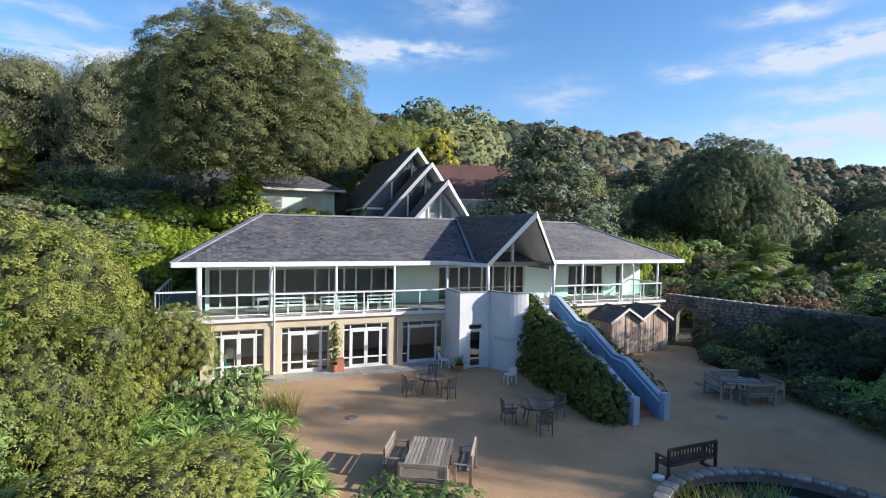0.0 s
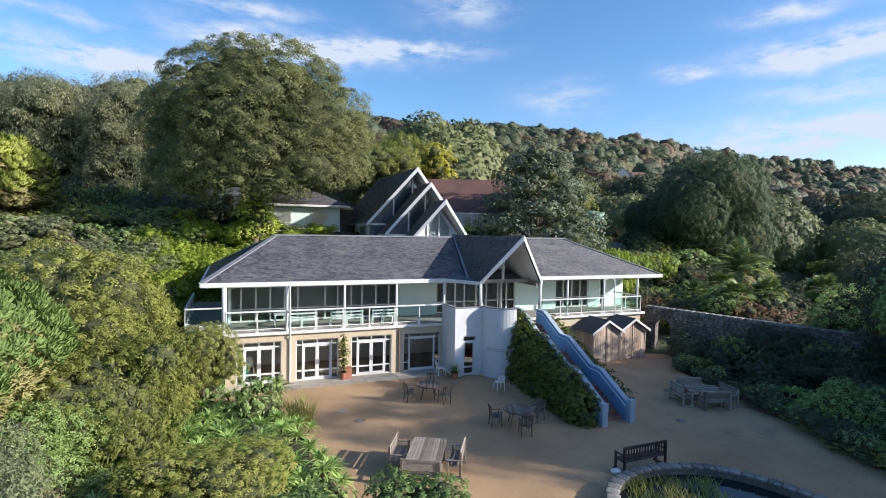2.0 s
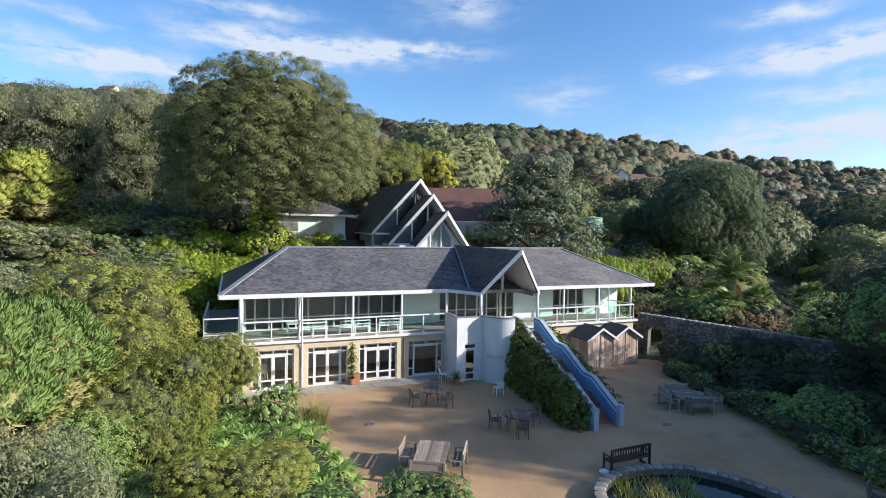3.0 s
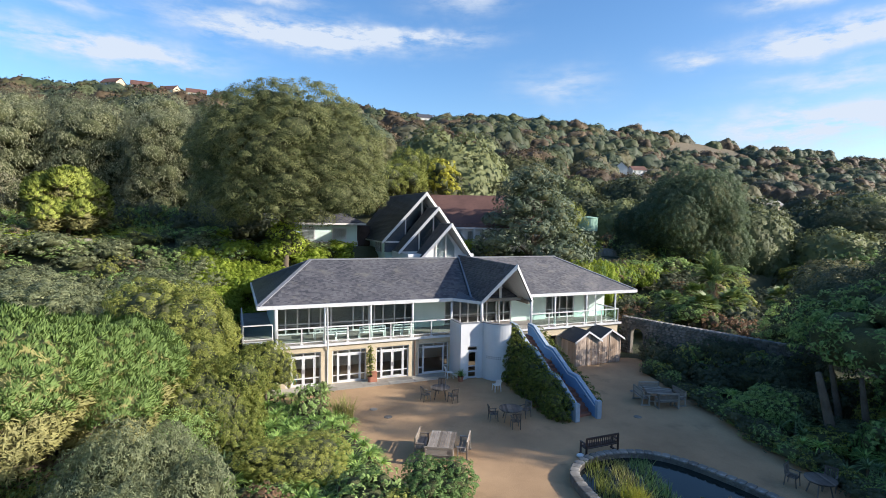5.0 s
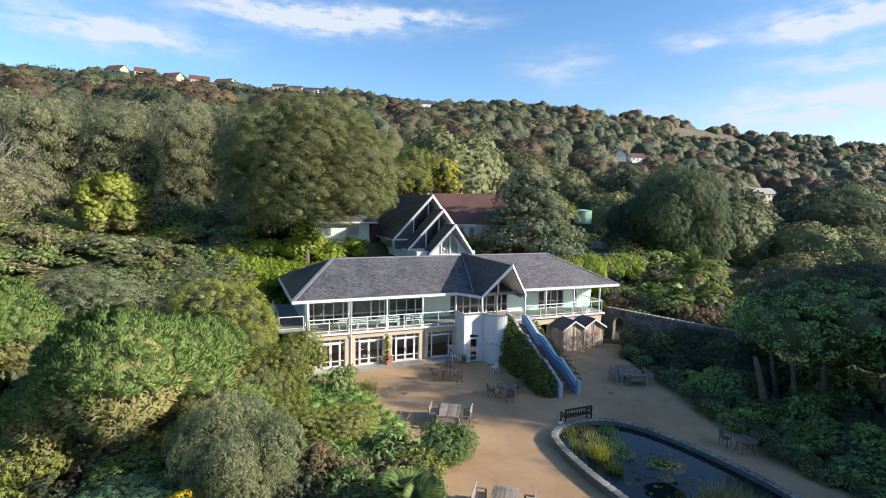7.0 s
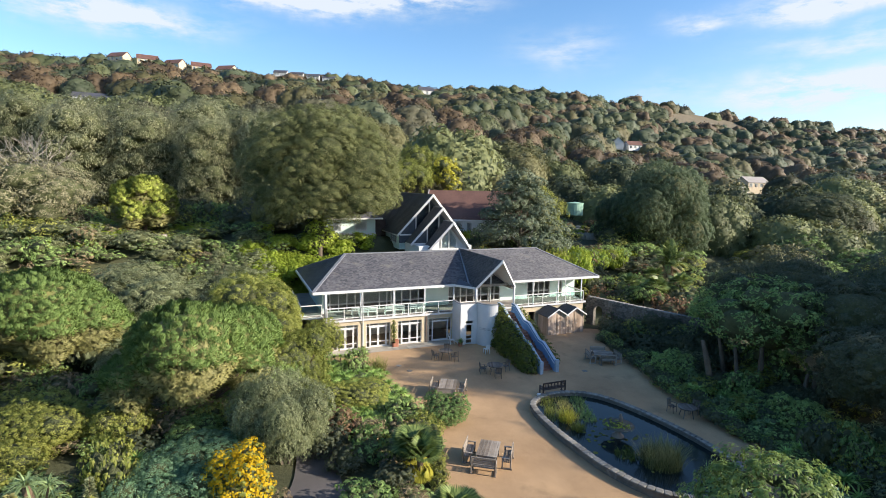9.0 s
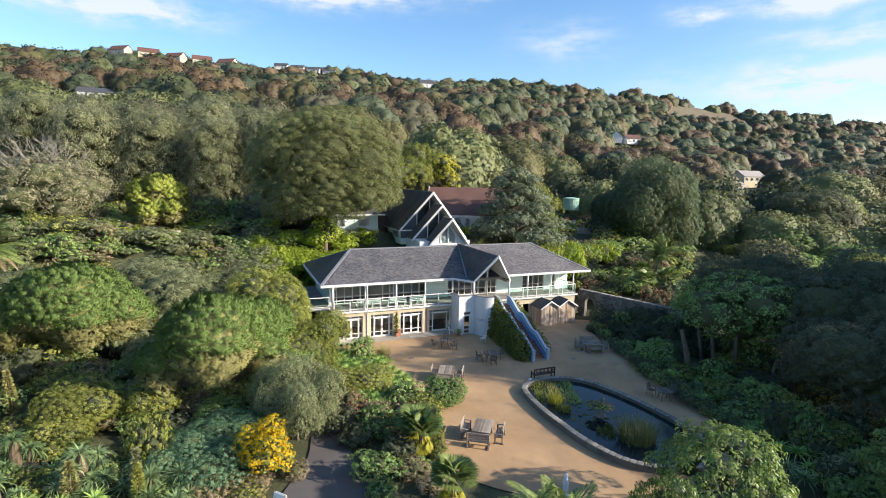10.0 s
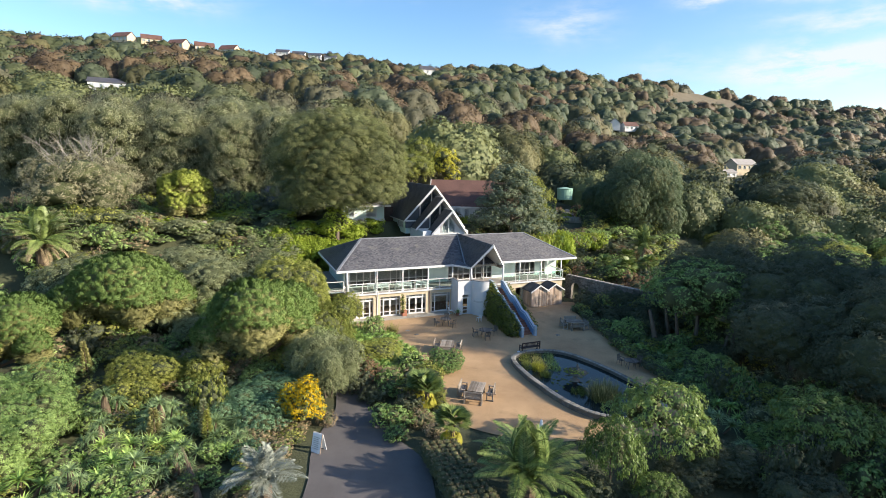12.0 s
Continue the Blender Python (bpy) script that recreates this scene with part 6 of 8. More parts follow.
garden_wall = empty("wall_garden", wall_m, "old grey rubble stone garden wall with an arched opening", "wall", kind="structure")
ARCH = (0.9, 2.0, 1.7)
bm = bmesh.new()
arcpts = [(ARCH[0], 0, -0.2)] + [(0.5 * (ARCH[0] + ARCH[1]) - 0.55 * math.cos(a), 0, ARCH[2] + 0.55 * math.sin(a)) for a in np.linspace(0, math.pi, 11)] + [(ARCH[1], 0, -0.2)]
bm_prism(bm, [(0, 0, -0.2), (0, 0, 3.05), (wlen, 0, 2.85), (wlen, 0, -0.2)] + arcpts[::-1], (0, 0.5, 0))
part("core", bm, STONE, garden_wall)
srng = np.random.default_rng(77)
stone_vs, stone_fs, sk = [], [], 0
stone_meshes = []
for k in range(8):
    v, f = cube_sphere(2)
    v = np.sign(v) * np.abs(v) ** 0.6 * np.array([0.17, 0.07, 0.11]) * (1 + srng.normal(size=v.shape) * 0.06)
    stone_meshes.append(np_mesh("stone", v, f, [STONE]))
count = 0
z = 0.1
row = 0
while z < 3.0:
    x = (row % 2) * 0.15
    while x < wlen:
        w = srng.uniform(0.8, 1.25)
        inside = ARCH[0] - 0.1 < x < ARCH[1] + 0.1 and z < ARCH[2] + 0.6
        if not inside:
            if 2.2 < x < 9.5 and z > 1.25 and count < 300:
                part("stone", stone_meshes[int(srng.integers(8))], None, garden_wall, m=Matrix.Translation((x, -0.01, z + srng.uniform(-0.02, 0.02))) @ Matrix.Diagonal((w, 1, srng.uniform(0.85, 1.1), 1)))
                count += 1
            else:
                v, f = cube_sphere(2)
                v = np.sign(v) * np.abs(v) ** 0.6 * np.array([0.17 * w, 0.07, 0.11]) * (1 + srng.normal(size=v.shape) * 0.06) + np.array([x, -0.01, z])
                stone_vs.append(v)
                stone_fs.append(f + sk)
                sk += len(v)
        x += 0.33 * w
    z += 0.215
    row += 1
tagged(part("stonework", np_mesh("stonework", np.concatenate(stone_vs), np.concatenate(stone_fs), [STONE]), None, garden_wall), kind="stuff")
cop = None
for k in range(int(wlen / 0.45)):
    if cop is None:
        v, f = cube_sphere(3)
        cop = np_mesh("coping_stone", np.sign(v) * np.abs(v) ** 0.5 * np.array([0.22, 0.3, 0.08]), f, [COPING])
    part("coping_stone", cop, None, garden_wall, m=Matrix.Translation((0.22 + k * 0.45, 0.25, 3.08 - 0.2 * k * 0.45 / wlen)) @ Matrix.Rotation(srng.uniform(-0.1, 0.1), 4, "Z"))

# ---- pond ----
POND = [(5.4, 12.6), (6.5, 14.3), (8.4, 15.05), (10.4, 14.7), (12.2, 13.0), (14.0, 10.2), (15.4, 7.0), (15.8, 4.6), (14.7, 2.5), (12.2, 1.9), (10.0, 2.5), (8.3, 4.4), (7.1, 6.8), (6.0, 9.6)]
pond_line = [Vector((*p, 0)) for p in smooth_outline(POND, 7)]
pond = empty("pond", Matrix.Translation((10, 8.5, 0)), "kidney-shaped garden pond with a raised lichened stone rim", "pond")
off = Vector((10, 8.5, 0))
bm = bmesh.new()
K = len(pond_line)
cen = sum(pond_line, Vector()) / K


def inset(p, i, d):
    t = (pond_line[(i + 1) % K] - pond_line[i - 1]).normalized()
    nrm = Vector((-t.y, t.x, 0))
    if (cen - p).dot(nrm) < 0:
        nrm = -nrm
    return p + nrm * d - off


ring = [[inset(p, i, d) + Vector((0, 0, z)) for i, p in enumerate(pond_line)] for d, z in ((0.0, -0.1), (0.0, 0.36), (0.36, 0.36), (0.36, -0.1))]
rv = [[bm.verts.new(p) for p in r] for r in ring]
for a, b in zip(rv, rv[1:]):
    for i in range(K):
        bm.faces.new((a[i], a[(i + 1) % K], b[(i + 1) % K], b[i]))
part("pond_wall", bm, STONE, pond, "grey stone pond wall")
bm = bmesh.new()
bm.faces.new([bm.verts.new(inset(p, i, 0.3) + Vector((0, 0, 0.14))) for i, p in enumerate(pond_line)])
bmesh.ops.triangulate(bm, faces=list(bm.faces))
part("water", bm, WATER, pond, "dark still pond water")
prng = np.random.default_rng(12)
acc, nxt, made = 0.0, 0.0, 0
v, f = cube_sphere(3)
rim_meshes = [np_mesh("rim_stone", np.sign(v) * np.abs(v) ** 0.45 * np.array([0.2, 0.22, 0.055]) * (1 + prng.normal(size=v.shape) * 0.03), f, [COPING]) for _ in range(6)]
for i, p in enumerate(pond_line):
    q = pond_line[(i + 1) % K]
    L = (q - p).length
    while nxt < acc + L:
        t = (nxt - acc) / L
        c = inset(p, i, 0.18).lerp(inset(q, (i + 1) % K, 0.18), t)
        a = math.atan2(q.y - p.y, q.x - p.x)
        part("rim_stone", rim_meshes[made % 6], None, pond, m=Matrix.Translation(c + Vector((0, 0, 0.38))) @ Matrix.Rotation(a + prng.uniform(-0.05, 0.05), 4, "Z"))
        nxt += 0.42
        made += 1
    acc += L
fountain = empty("fountain", Matrix.Translation((10.15, 8.7, 0.1)), "mossy stone fountain bowl on a pedestal in the pond", "fountain")
bm = bmesh.new()
bm_tube(bm, [(0, 0, 0), (0, 0, 0.12), (0, 0, 0.2), (0, 0, 0.55), (0, 0, 0.62)], [0.4, 0.36, 0.2, 0.16, 0.3], 16)
part("pedestal", bm, STONE, fountain, smooth=True)
bm = bmesh.new()
bm_tube(bm, [(0, 0, 0.58), (0, 0, 0.66), (0, 0, 0.78), (0, 0, 0.76)], [0.3, 0.75, 0.95, 0.8], 20)
part("bowl", bm, COPING, fountain, smooth=True)
mrng = np.random.default_rng(3)
arr = crown_arrays(mrng, [((-0.2, 0, 0.76), (0.7, 0.6, 0.12)), ((0.2, -0.3, 0.76), (0.5, 0.4, 0.1))], leaf=0.1, clump=0.1, per_m2=14, leaves=9)
part("moss", foliage_mesh("moss", arr, L_BRIGHT), None, fountain, "bright green moss and ferns")
bm = bmesh.new()
bm_tube(bm, [(0, 0, 0), (0.02, 0, 0.12), (0.0, 0.02, 0.3), (0.03, 0, 0.5), (0.02, 0, 0.62), (0.0, 0, 0.7), (0.0, 0, 0.82), (0.02, 0, 0.9)], [0.14, 0.16, 0.12, 0.17, 0.14, 0.06, 0.1, 0.04], 12)
statue = tagged(new("statue", mesh_of("statue", bm, COPING, True)), "small pale weathered stone statue standing on the fountain bowl", "statue")
statue.matrix_basis = Matrix.Translation((10.3, 8.85, 0.81)) @ Matrix.Scale(0.8, 4)

# ---- furniture ----


def bench(m, label, group, L=1.6, mat=None, back=True):
    """A slatted garden bench with arms; its sitter looks along -y."""
    mt = mat or TEAK
    t = empty("garden_bench", m, label, "bench", group)
    for x in (-L / 2 + 0.04, L / 2 - 0.04):
        for y, h in ((-0.22, 0.62), (0.22, 0.92 if back else 0.42)):
            box_part("leg", (x - 0.04, x + 0.04, y - 0.04, y + 0.04, 0, h), mt, t, bevel=0.008)
        box_part("armrest", (x - 0.05, x + 0.05, -0.28, 0.24, 0.62, 0.66), mt, t, bevel=0.008)
        box_part("foot", (x - 0.05, x + 0.05, -0.3, 0.3, 0.0, 0.07), mt, t)
    for k in range(5):
        y = -0.24 + k * 0.1
        box_part("seat_slat", (-L / 2, L / 2, y, y + 0.085, 0.41, 0.445), mt, t)
    if back:
        box_part("back_rail", (-L / 2, L / 2, 0.19, 0.24, 0.85, 0.96), mt, t, bevel=0.01)
        box_part("back_rail", (-L / 2, L / 2, 0.19, 0.23, 0.5, 0.56), mt, t)
        n = int(L / 0.13)
        if mat is not None:
            for k in range(n):
                x = -L / 2 + 0.1 + (L - 0.2) * k / (n - 1)
                box_part("back_slat", (x - 0.025, x + 0.025, 0.2, 0.225, 0.56, 0.85), mt, t)
        else:
            box_part("back_board", (-L / 2, L / 2, 0.2, 0.235, 0.6, 0.81), mt, t)
    return t


def plank_table(m, label, W=1.25, L=1.95, group=""):
    t = empty("garden_table", m, label, "table", group)
    n = 11
    for k in range(n):
        a = -W / 2 + W * k / n
        box_part("plank", (a + 0.008, a + W / n - 0.008, -L / 2, L / 2, 0.71, 0.75), TEAK, t)
    for y in (-L / 2 + 0.02, L / 2 - 0.1):
        box_part("apron", (-W / 2 + 0.08, W / 2 - 0.08, y, y + 0.08, 0.6, 0.71), TEAK, t)
    for x in (-W / 2 + 0.12, W / 2 - 0.12):
        for y in (-L / 2 + 0.16, L / 2 - 0.16):
            box_part("leg", (x - 0.055, x + 0.055, y - 0.055, y + 0.055, 0, 0.71), TEAK, t, bevel=0.008)
        box_part("stretcher", (x - 0.03, x + 0.03, -L / 2 + 0.2, L / 2 - 0.2, 0.15, 0.22), TEAK, t)
    return t


def at(x, y, deg=0.0, z=0.014):
    return Matrix.Translation((x, y, z)) @ Matrix.Rotation(radians(deg), 4, "Z")


B_LABEL, T_LABEL = "weathered grey timber garden bench with board back", "weathered grey plank table on the gravel"
bench_a = bench(at(-0.42, 13.85, 174), B_LABEL, "benches round the plank tables", 1.35)
plank_table(at(-0.27, 15.0, -6), T_LABEL, group="plank tables")
copy_thing(bench_a, at(-1.28, 15.3, 83))
copy_thing(bench_a, at(0.78, 15.0, -99))
plank_table(at(1.97, 5.75, -13), T_LABEL, 1.15, 1.8, group="plank tables")
copy_thing(bench_a, at(1.62, 4.5, 167))
copy_thing(bench_a, at(0.9, 6.05, 77))
copy_thing(bench_a, at(3.02, 5.5, -103))
plank_table(at(13.45, 22.9, 80), "weathered plank table standing in tree shade", group="plank tables", L=1.6)
copy_thing(bench_a, at(13.3, 23.85, 2))
copy_thing(bench_a, at(13.6, 21.95, 186))
copy_thing(bench_a, at(14.5, 22.75, -78))
copy_thing(bench_a, at(12.35, 22.85, 94))
bench(at(7.52, 15.5, 23 + 180), "dark-stained slatted park bench by the pond rim", "", 2.0, DARKWOOD)


def round_table(m, label, r=0.62):
    t = empty("round_table", m, label, "table", "round tables")
    n = 11
    for k in range(n):
        a, b = -r + 2 * r * k / n + 0.006, -r + 2 * r * (k + 1) / n - 0.006
        ha, hb = math.sqrt(max(0.01, r * r - a * a)), math.sqrt(max(0.01, r * r - b * b))
        bm = bmesh.new()
        bm_prism(bm, [(a, -ha, 0.70), (b, -hb, 0.70), (b, hb, 0.70), (a, ha, 0.70)], (0, 0, 0.03))
        part("slat", bm, GREYWOOD, t)
    for k in range(4):
        a = k * math.pi / 2 + 0.78
        bm = bmesh.new()
        bm_tube(bm, [(0.5 * r * math.cos(a), 0.5 * r * math.sin(a), 0.7), (0.8 * r * math.cos(a), 0.8 * r * math.sin(a), 0)], [0.03, 0.03], 6)
        part("leg", bm, GREYWOOD, t)
    bm = bmesh.new()
    bm_tube(bm, [(0, 0, 0.64), (0, 0, 0.7)], [r * 0.9, r * 0.9], 20)
    part("apron", bm, GREYWOOD, t)
    return t


def slat_chair(m, label):
    t = empty("garden_chair", m, label, "chair", "chairs round the round tables")
    for x in (-0.22, 0.22):
        for y, h in ((-0.2, 0.64), (0.2, 0.88)):
            bm = bmesh.new()
            bm_tube(bm, [(x, y * 1.2, 0), (x, y, 0.42), (x, y * (1.35 if y > 0 else 1.0), h)], [0.024] * 3, 6)
            part("leg", bm, GREYWOOD, t)
        box_part("armrest", (x - 0.03, x + 0.03, -0.26, 0.26, 0.62, 0.65), GREYWOOD, t)
    for k in range(6):
        box_part("seat_slat", (-0.23, 0.23, -0.22 + k * 0.075, -0.16 + k * 0.075, 0.41, 0.435), GREYWOOD, t)
    for k in range(6):
        x = -0.2 + k * 0.08
        bm = bmesh.new()
        bm_prism(bm, [(x - 0.024, 0.2, 0.46), (x + 0.024, 0.2, 0.46), (x + 0.024, 0.27, 0.86), (x - 0.024, 0.27, 0.86)], (0, 0.015, 0))
        part("back_slat", bm, GREYWOOD, t)
    box_part("back_rail", (-0.25, 0.25, 0.25, 0.29, 0.84, 0.92), GREYWOOD, t, bevel=0.008)
    return t


chair_a = slat_chair(at(-1.35, 22.3, 118), "weathered slatted wooden garden armchair")
round_table(at(-0.45, 22.8), "weathered round slatted table near the doors")
for x, y, a in ((0.35, 22.1, 215), (-0.35, 23.85, 0), (2.6, 19.3, 100), (3.75, 18.3, 186), (4.55, 20.0, -50), (15.15, 12.65, 38), (16.6, 12.35, -42)):
    copy_thing(chair_a, at(x, y, a))
round_table(at(3.6, 19.4), "weathered round slatted table in the shade", 0.68)
round_table(at(15.8, 11.85), "weathered round slatted table beside the bed", 0.6)


def plastic_chair(m, label):
    t = empty("white_chair", m, label, "chair", "white chairs")
    for x in (-0.2, 0.2):
        for y in (-0.2, 0.2):
            bm = bmesh.new()
            bm_tube(bm, [(x * 1.1, y * 1.15, 0), (x, y, 0.43)], [0.022, 0.028], 6)
            part("leg", bm, PLASTIC, t)
    box_part("seat", (-0.23, 0.23, -0.23, 0.22, 0.42, 0.45), PLASTIC, t, bevel=0.012)
    bm = bmesh.new()
    bm_prism(bm, [(-0.21, 0.2, 0.45), (0.21, 0.2, 0.45), (0.21, 0.3, 0.8), (0.14, 0.31, 0.86), (-0.14, 0.31, 0.86), (-0.21, 0.3, 0.8)], (0, 0.03, 0))
    part("backrest", bm, PLASTIC, t)
    return t


w_chair = plastic_chair(at(3.3, 24.4, 200), "white moulded plastic chair on the gravel")
copy_thing(w_chair, at(0.15, 27.0, 110))
copy_thing(w_chair, HOUSE_M @ Matrix.Translation((2.45, 2.2, 0.02)))


def balcony_bench(u, v, L, turn=0.0):
    t = empty("white_bench", HOUSE_M @ Matrix.Translation((u, v, 2.85)) @ Matrix.Rotation(turn, 4, "Z"), "white painted bench on the balcony", "bench", "white benches on the balcony")
    for x in (0.03, L / 2, L - 0.03):
        box_part("leg", (x - 0.035, x + 0.035, -0.2, -0.13, 0, 0.85), WHITE, t)
        box_part("leg", (x - 0.035, x + 0.035, 0.2, 0.27, 0, 0.42), WHITE, t)
    for z in (0.42, 0.6, 0.78):
        box_part("back_rail", (0, L, -0.2, -0.15, z, z + 0.09), WHITE, t)
    for k in range(4):
        box_part("seat_slat", (0, L, -0.12 + k * 0.1, -0.04 + k * 0.1, 0.41, 0.44), WHITE, t)
    return t


for u, v, L in ((4.3, 0.65, 1.7), (6.75, 0.6, 1.9), (9.2, 0.6, 1.4)):
    balcony_bench(u, v, L)
bt = empty("white_table", HOUSE_M @ Matrix.Translation((3.7, 1.3, 2.85)), "white painted table on the balcony", "table")
box_part("tabletop", (0, 0.8, -0.4, 0.4, 0.7, 0.74), WHITE, bt)
for x in (0.06, 0.74):
    for y in (-0.34, 0.34):
        box_part("leg", (x - 0.03, x + 0.03, y - 0.03, y + 0.03, 0, 0.7), WHITE, bt)
tc = plastic_chair(HOUSE_M @ Matrix.Translation((2.2, 0.9, 0.02)) @ Matrix.Rotation(2.6, 4, "Z"), "turquoise covered chair behind the glass door")
tagged(tc, category="chair")
for o in tc.children:
    o.data.materials.clear()
    o.data.materials.append(TURQUOISE)

# parasol, sign, pots, covers
par = empty("garden_parasol", at(5.75, -0.3), "furled white garden parasol on a pole", "parasol")
bm = bmesh.new()
bm_tube(bm, [(0, 0, 0), (0, 0, 1.38)], [0.025, 0.025], 8)
part("pole", bm, METAL, par)
bm = bmesh.new()
bm_tube(bm, [(0, 0, 0.35), (0, 0, 0.45), (0, 0, 0.8), (0, 0, 1.2), (0, 0, 1.35)], [0.1, 0.15, 0.14, 0.1, 0.03], 10)
part("canopy", bm, PLASTIC, par, "white folded cloth canopy", smooth=True)
bm = bmesh.new()
bm_tube(bm, [(0, 0, 0), (0, 0, 0.08), (0, 0, 0.12)], [0.28, 0.28, 0.06], 14)
part("base_plate", bm, METAL, par)
sign = empty("notice_board", at(-8.1, -2.2, -28, 0.0), "white A-frame notice board beside the path", "sign")
for s in (-1, 1):
    bm = bmesh.new()
    bm_prism(bm, [(-0.34, s * 0.3, 0.02), (0.34, s * 0.3, 0.02), (0.34, s * 0.03, 1.15), (-0.34, s * 0.03, 1.15)], (0, s * 0.025, 0))
    part("panel", bm, PLASTIC, sign)
bm = bmesh.new()
for k in range(7):
    z = 0.25 + k * 0.11
    y = -(0.3 - 0.27 * (z - 0.02) / 1.13) - 0.03
    bm_box(bm, -0.26, 0.26 - 0.06 * (k % 3), y - 0.004, y, z, z + 0.035)
part("lettering_bars", bm, METAL, sign)
for s in (-1, 1):
    bm = bmesh.new()
    bm_tube(bm, [(s * 0.36, -0.3, 0), (s * 0.36, -0.03, 1.18)], [0.025, 0.025], 6)
    part("frame_side", bm, CEDAR, sign)
bagm = bmesh.new()
bmesh.ops.create_icosphere(bagm, subdivisions=2, radius=0.2)
bag = tagged(new("plastic_bag", mesh_of("plastic_bag", bagm, PLASTIC, True)), "pale crumpled plastic bag beside the dark bench", "bag")
bag.matrix_basis = Matrix.Translation((6.45, 14.95, 0.1)) @ Matrix.Diagonal((1, 0.8, 0.55, 1))
for x, y in ((-3.4, 19.55), (-4.4, 20.7), (12.6, 24.9), (11.2, 20.3)):
    bm = bmesh.new()
    bm_tube(bm, [(0, 0, -0.02), (0, 0, 0.012)], [0.24, 0.24], 18)
    bm_tube(bm, [(0, 0, 0.012), (0, 0, 0.02)], [0.19, 0.19], 18)
    mh = tagged(new("drain_cover", mesh_of("drain_cover", bm, STONE)), "brown round iron drain cover set in the gravel", "drain cover", "drain covers")
    mh.location = (x, y, 0.014)


def pot(m, r, h, label):
    t = empty("plant_pot", m, label, "plant pot")
    bm = bmesh.new()
    bm_tube(bm, [(0, 0, 0), (0, 0, h), (0, 0, h), (0, 0, h - 0.05)], [r * 0.75, r, r * 1.08, r * 0.9], 16)
    part("pot", bm, TERRACOTTA, t, smooth=False)
    return t


p1 = pot(at(0.95, 26.35), 0.22, 0.35, "terracotta pot with a spiky green plant")
v, f = rosette_arrays(np.random.default_rng(8), 60, 0.8, 0.05, 0.3, 1.5, 1.0, 0.33)
part("leaves", np_mesh("leaves", v, f, [L_STRAP]), None, p1)
p2 = pot(HOUSE_M @ Matrix.Translation((7.3, -0.6, 0.03)), 0.2, 0.4, "slim clipped conifer in a terracotta pot by the doors")
arr = crown_arrays(np.random.default_rng(9), [((0, 0, 0.9), (0.22, 0.22, 0.6)), ((0, 0, 1.6), (0.26, 0.26, 0.7)), ((0, 0, 2.1), (0.14, 0.14, 0.5))], leaf=0.09, clump=0.1, per_m2=18, leaves=14, low=-1)
part("foliage", foliage_mesh("foliage", arr, L_OLIVE), None, p2)
chest = empty("wooden_box", HOUSE_M @ Matrix.Translation((7.58, -0.55, 0.03)), "red-brown wooden box beside the doors", "box")
box_part("body", (-0.18, 0.18, -0.18, 0.18, 0, 0.62), TERRACOTTA, chest, bevel=0.01)
box_part("lid", (-0.2, 0.2, -0.2, 0.2, 0.62, 0.66), TERRACOTTA, chest, bevel=0.01)

# ---- clouds: a far sheet of thin cloud ----
CLOUDS = [(-33, 14.8, 10, 1.6, 1.6), (-15, 18.4, 13, 1.7, 2.0), (-5, 18.9, 9, 1.0, 1.6), (-38, 18.0, 8, 0.8, 0.6), (-21, 21.2, 8, 0.8, 0.8), (1.5, 23.0, 6, 2.0, 0.7), (12, 14.2, 5.5, 2.2, 0.55),
          (25, 15.9, 3.5, 1.0, 0.9), (37, 16.2, 9, 1.5, 1.9), (33, 19.6, 5, 0.9, 0.8), (37, 12.8, 8, 1.3, 0.7), (37, 9.1, 11, 2.0, 1.7), (22, 10.0, 4, 1.3, 0.45)]
CLOUD, cn, cl, cb = nodes_of("thin_cloud")
cuv = cn.new("ShaderNodeUVMap")
csep = cn.new("ShaderNodeSeparateXYZ")
cl.new(cuv.outputs[0], csep.inputs[0])
total_mask = None
warp = noise_tex(cn, cl, cuv.outputs[0], 0.22, 4, 0.55)
for a, e, hw, hh, amount in CLOUDS:
    du = math_node(cn, cl, "MULTIPLY", math_node(cn, cl, "SUBTRACT", csep.outputs[0], a), 1 / hw)
    dv0 = math_node(cn, cl, "ADD", math_node(cn, cl, "SUBTRACT", csep.outputs[1], e - 1.4), math_node(cn, cl, "MULTIPLY", warp, -2.8))
    dv = math_node(cn, cl, "MULTIPLY", dv0, 1 / hh)
    d2 = math_node(cn, cl, "ADD", math_node(cn, cl, "MULTIPLY", du, du), math_node(cn, cl, "MULTIPLY", dv, dv))
    one = math_node(cn, cl, "MULTIPLY", math_node(cn, cl, "POWER", 2.718, math_node(cn, cl, "MULTIPLY", d2, -1.6)), amount)
    total_mask = one if total_mask is None else math_node(cn, cl, "MAXIMUM", total_mask, one)
wisps = noise_tex(cn, cl, cuv.outputs[0], 0.35, 8, 0.62, (0.55, 1.8, 1))
wr = ramp(cn, cl, wisps, [(0.36, (0.06, 0.06, 0.06)), (0.62, (1.25, 1.25, 1.25))])
alpha = math_node(cn, cl, "MINIMUM", math_node(cn, cl, "MULTIPLY", total_mask, wr), 0.95)
cem = cn.new("ShaderNodeEmission")
cem.inputs[0].default_value = (0.86, 0.94, 1.0, 1)
cem.inputs[1].default_value = 0.52
ctr = cn.new("ShaderNodeBsdfTransparent")
cmx = cn.new("ShaderNodeMixShader")
cl.new(alpha, cmx.inputs[0])
cl.new(ctr.outputs[0], cmx.inputs[1])
cl.new(cem.outputs[0], cmx.inputs[2])
cl.new(cmx.outputs[0], cn["Material Output"].inputs[0])
azs, els = np.linspace(-62, 62, 63), np.linspace(1, 40, 27)
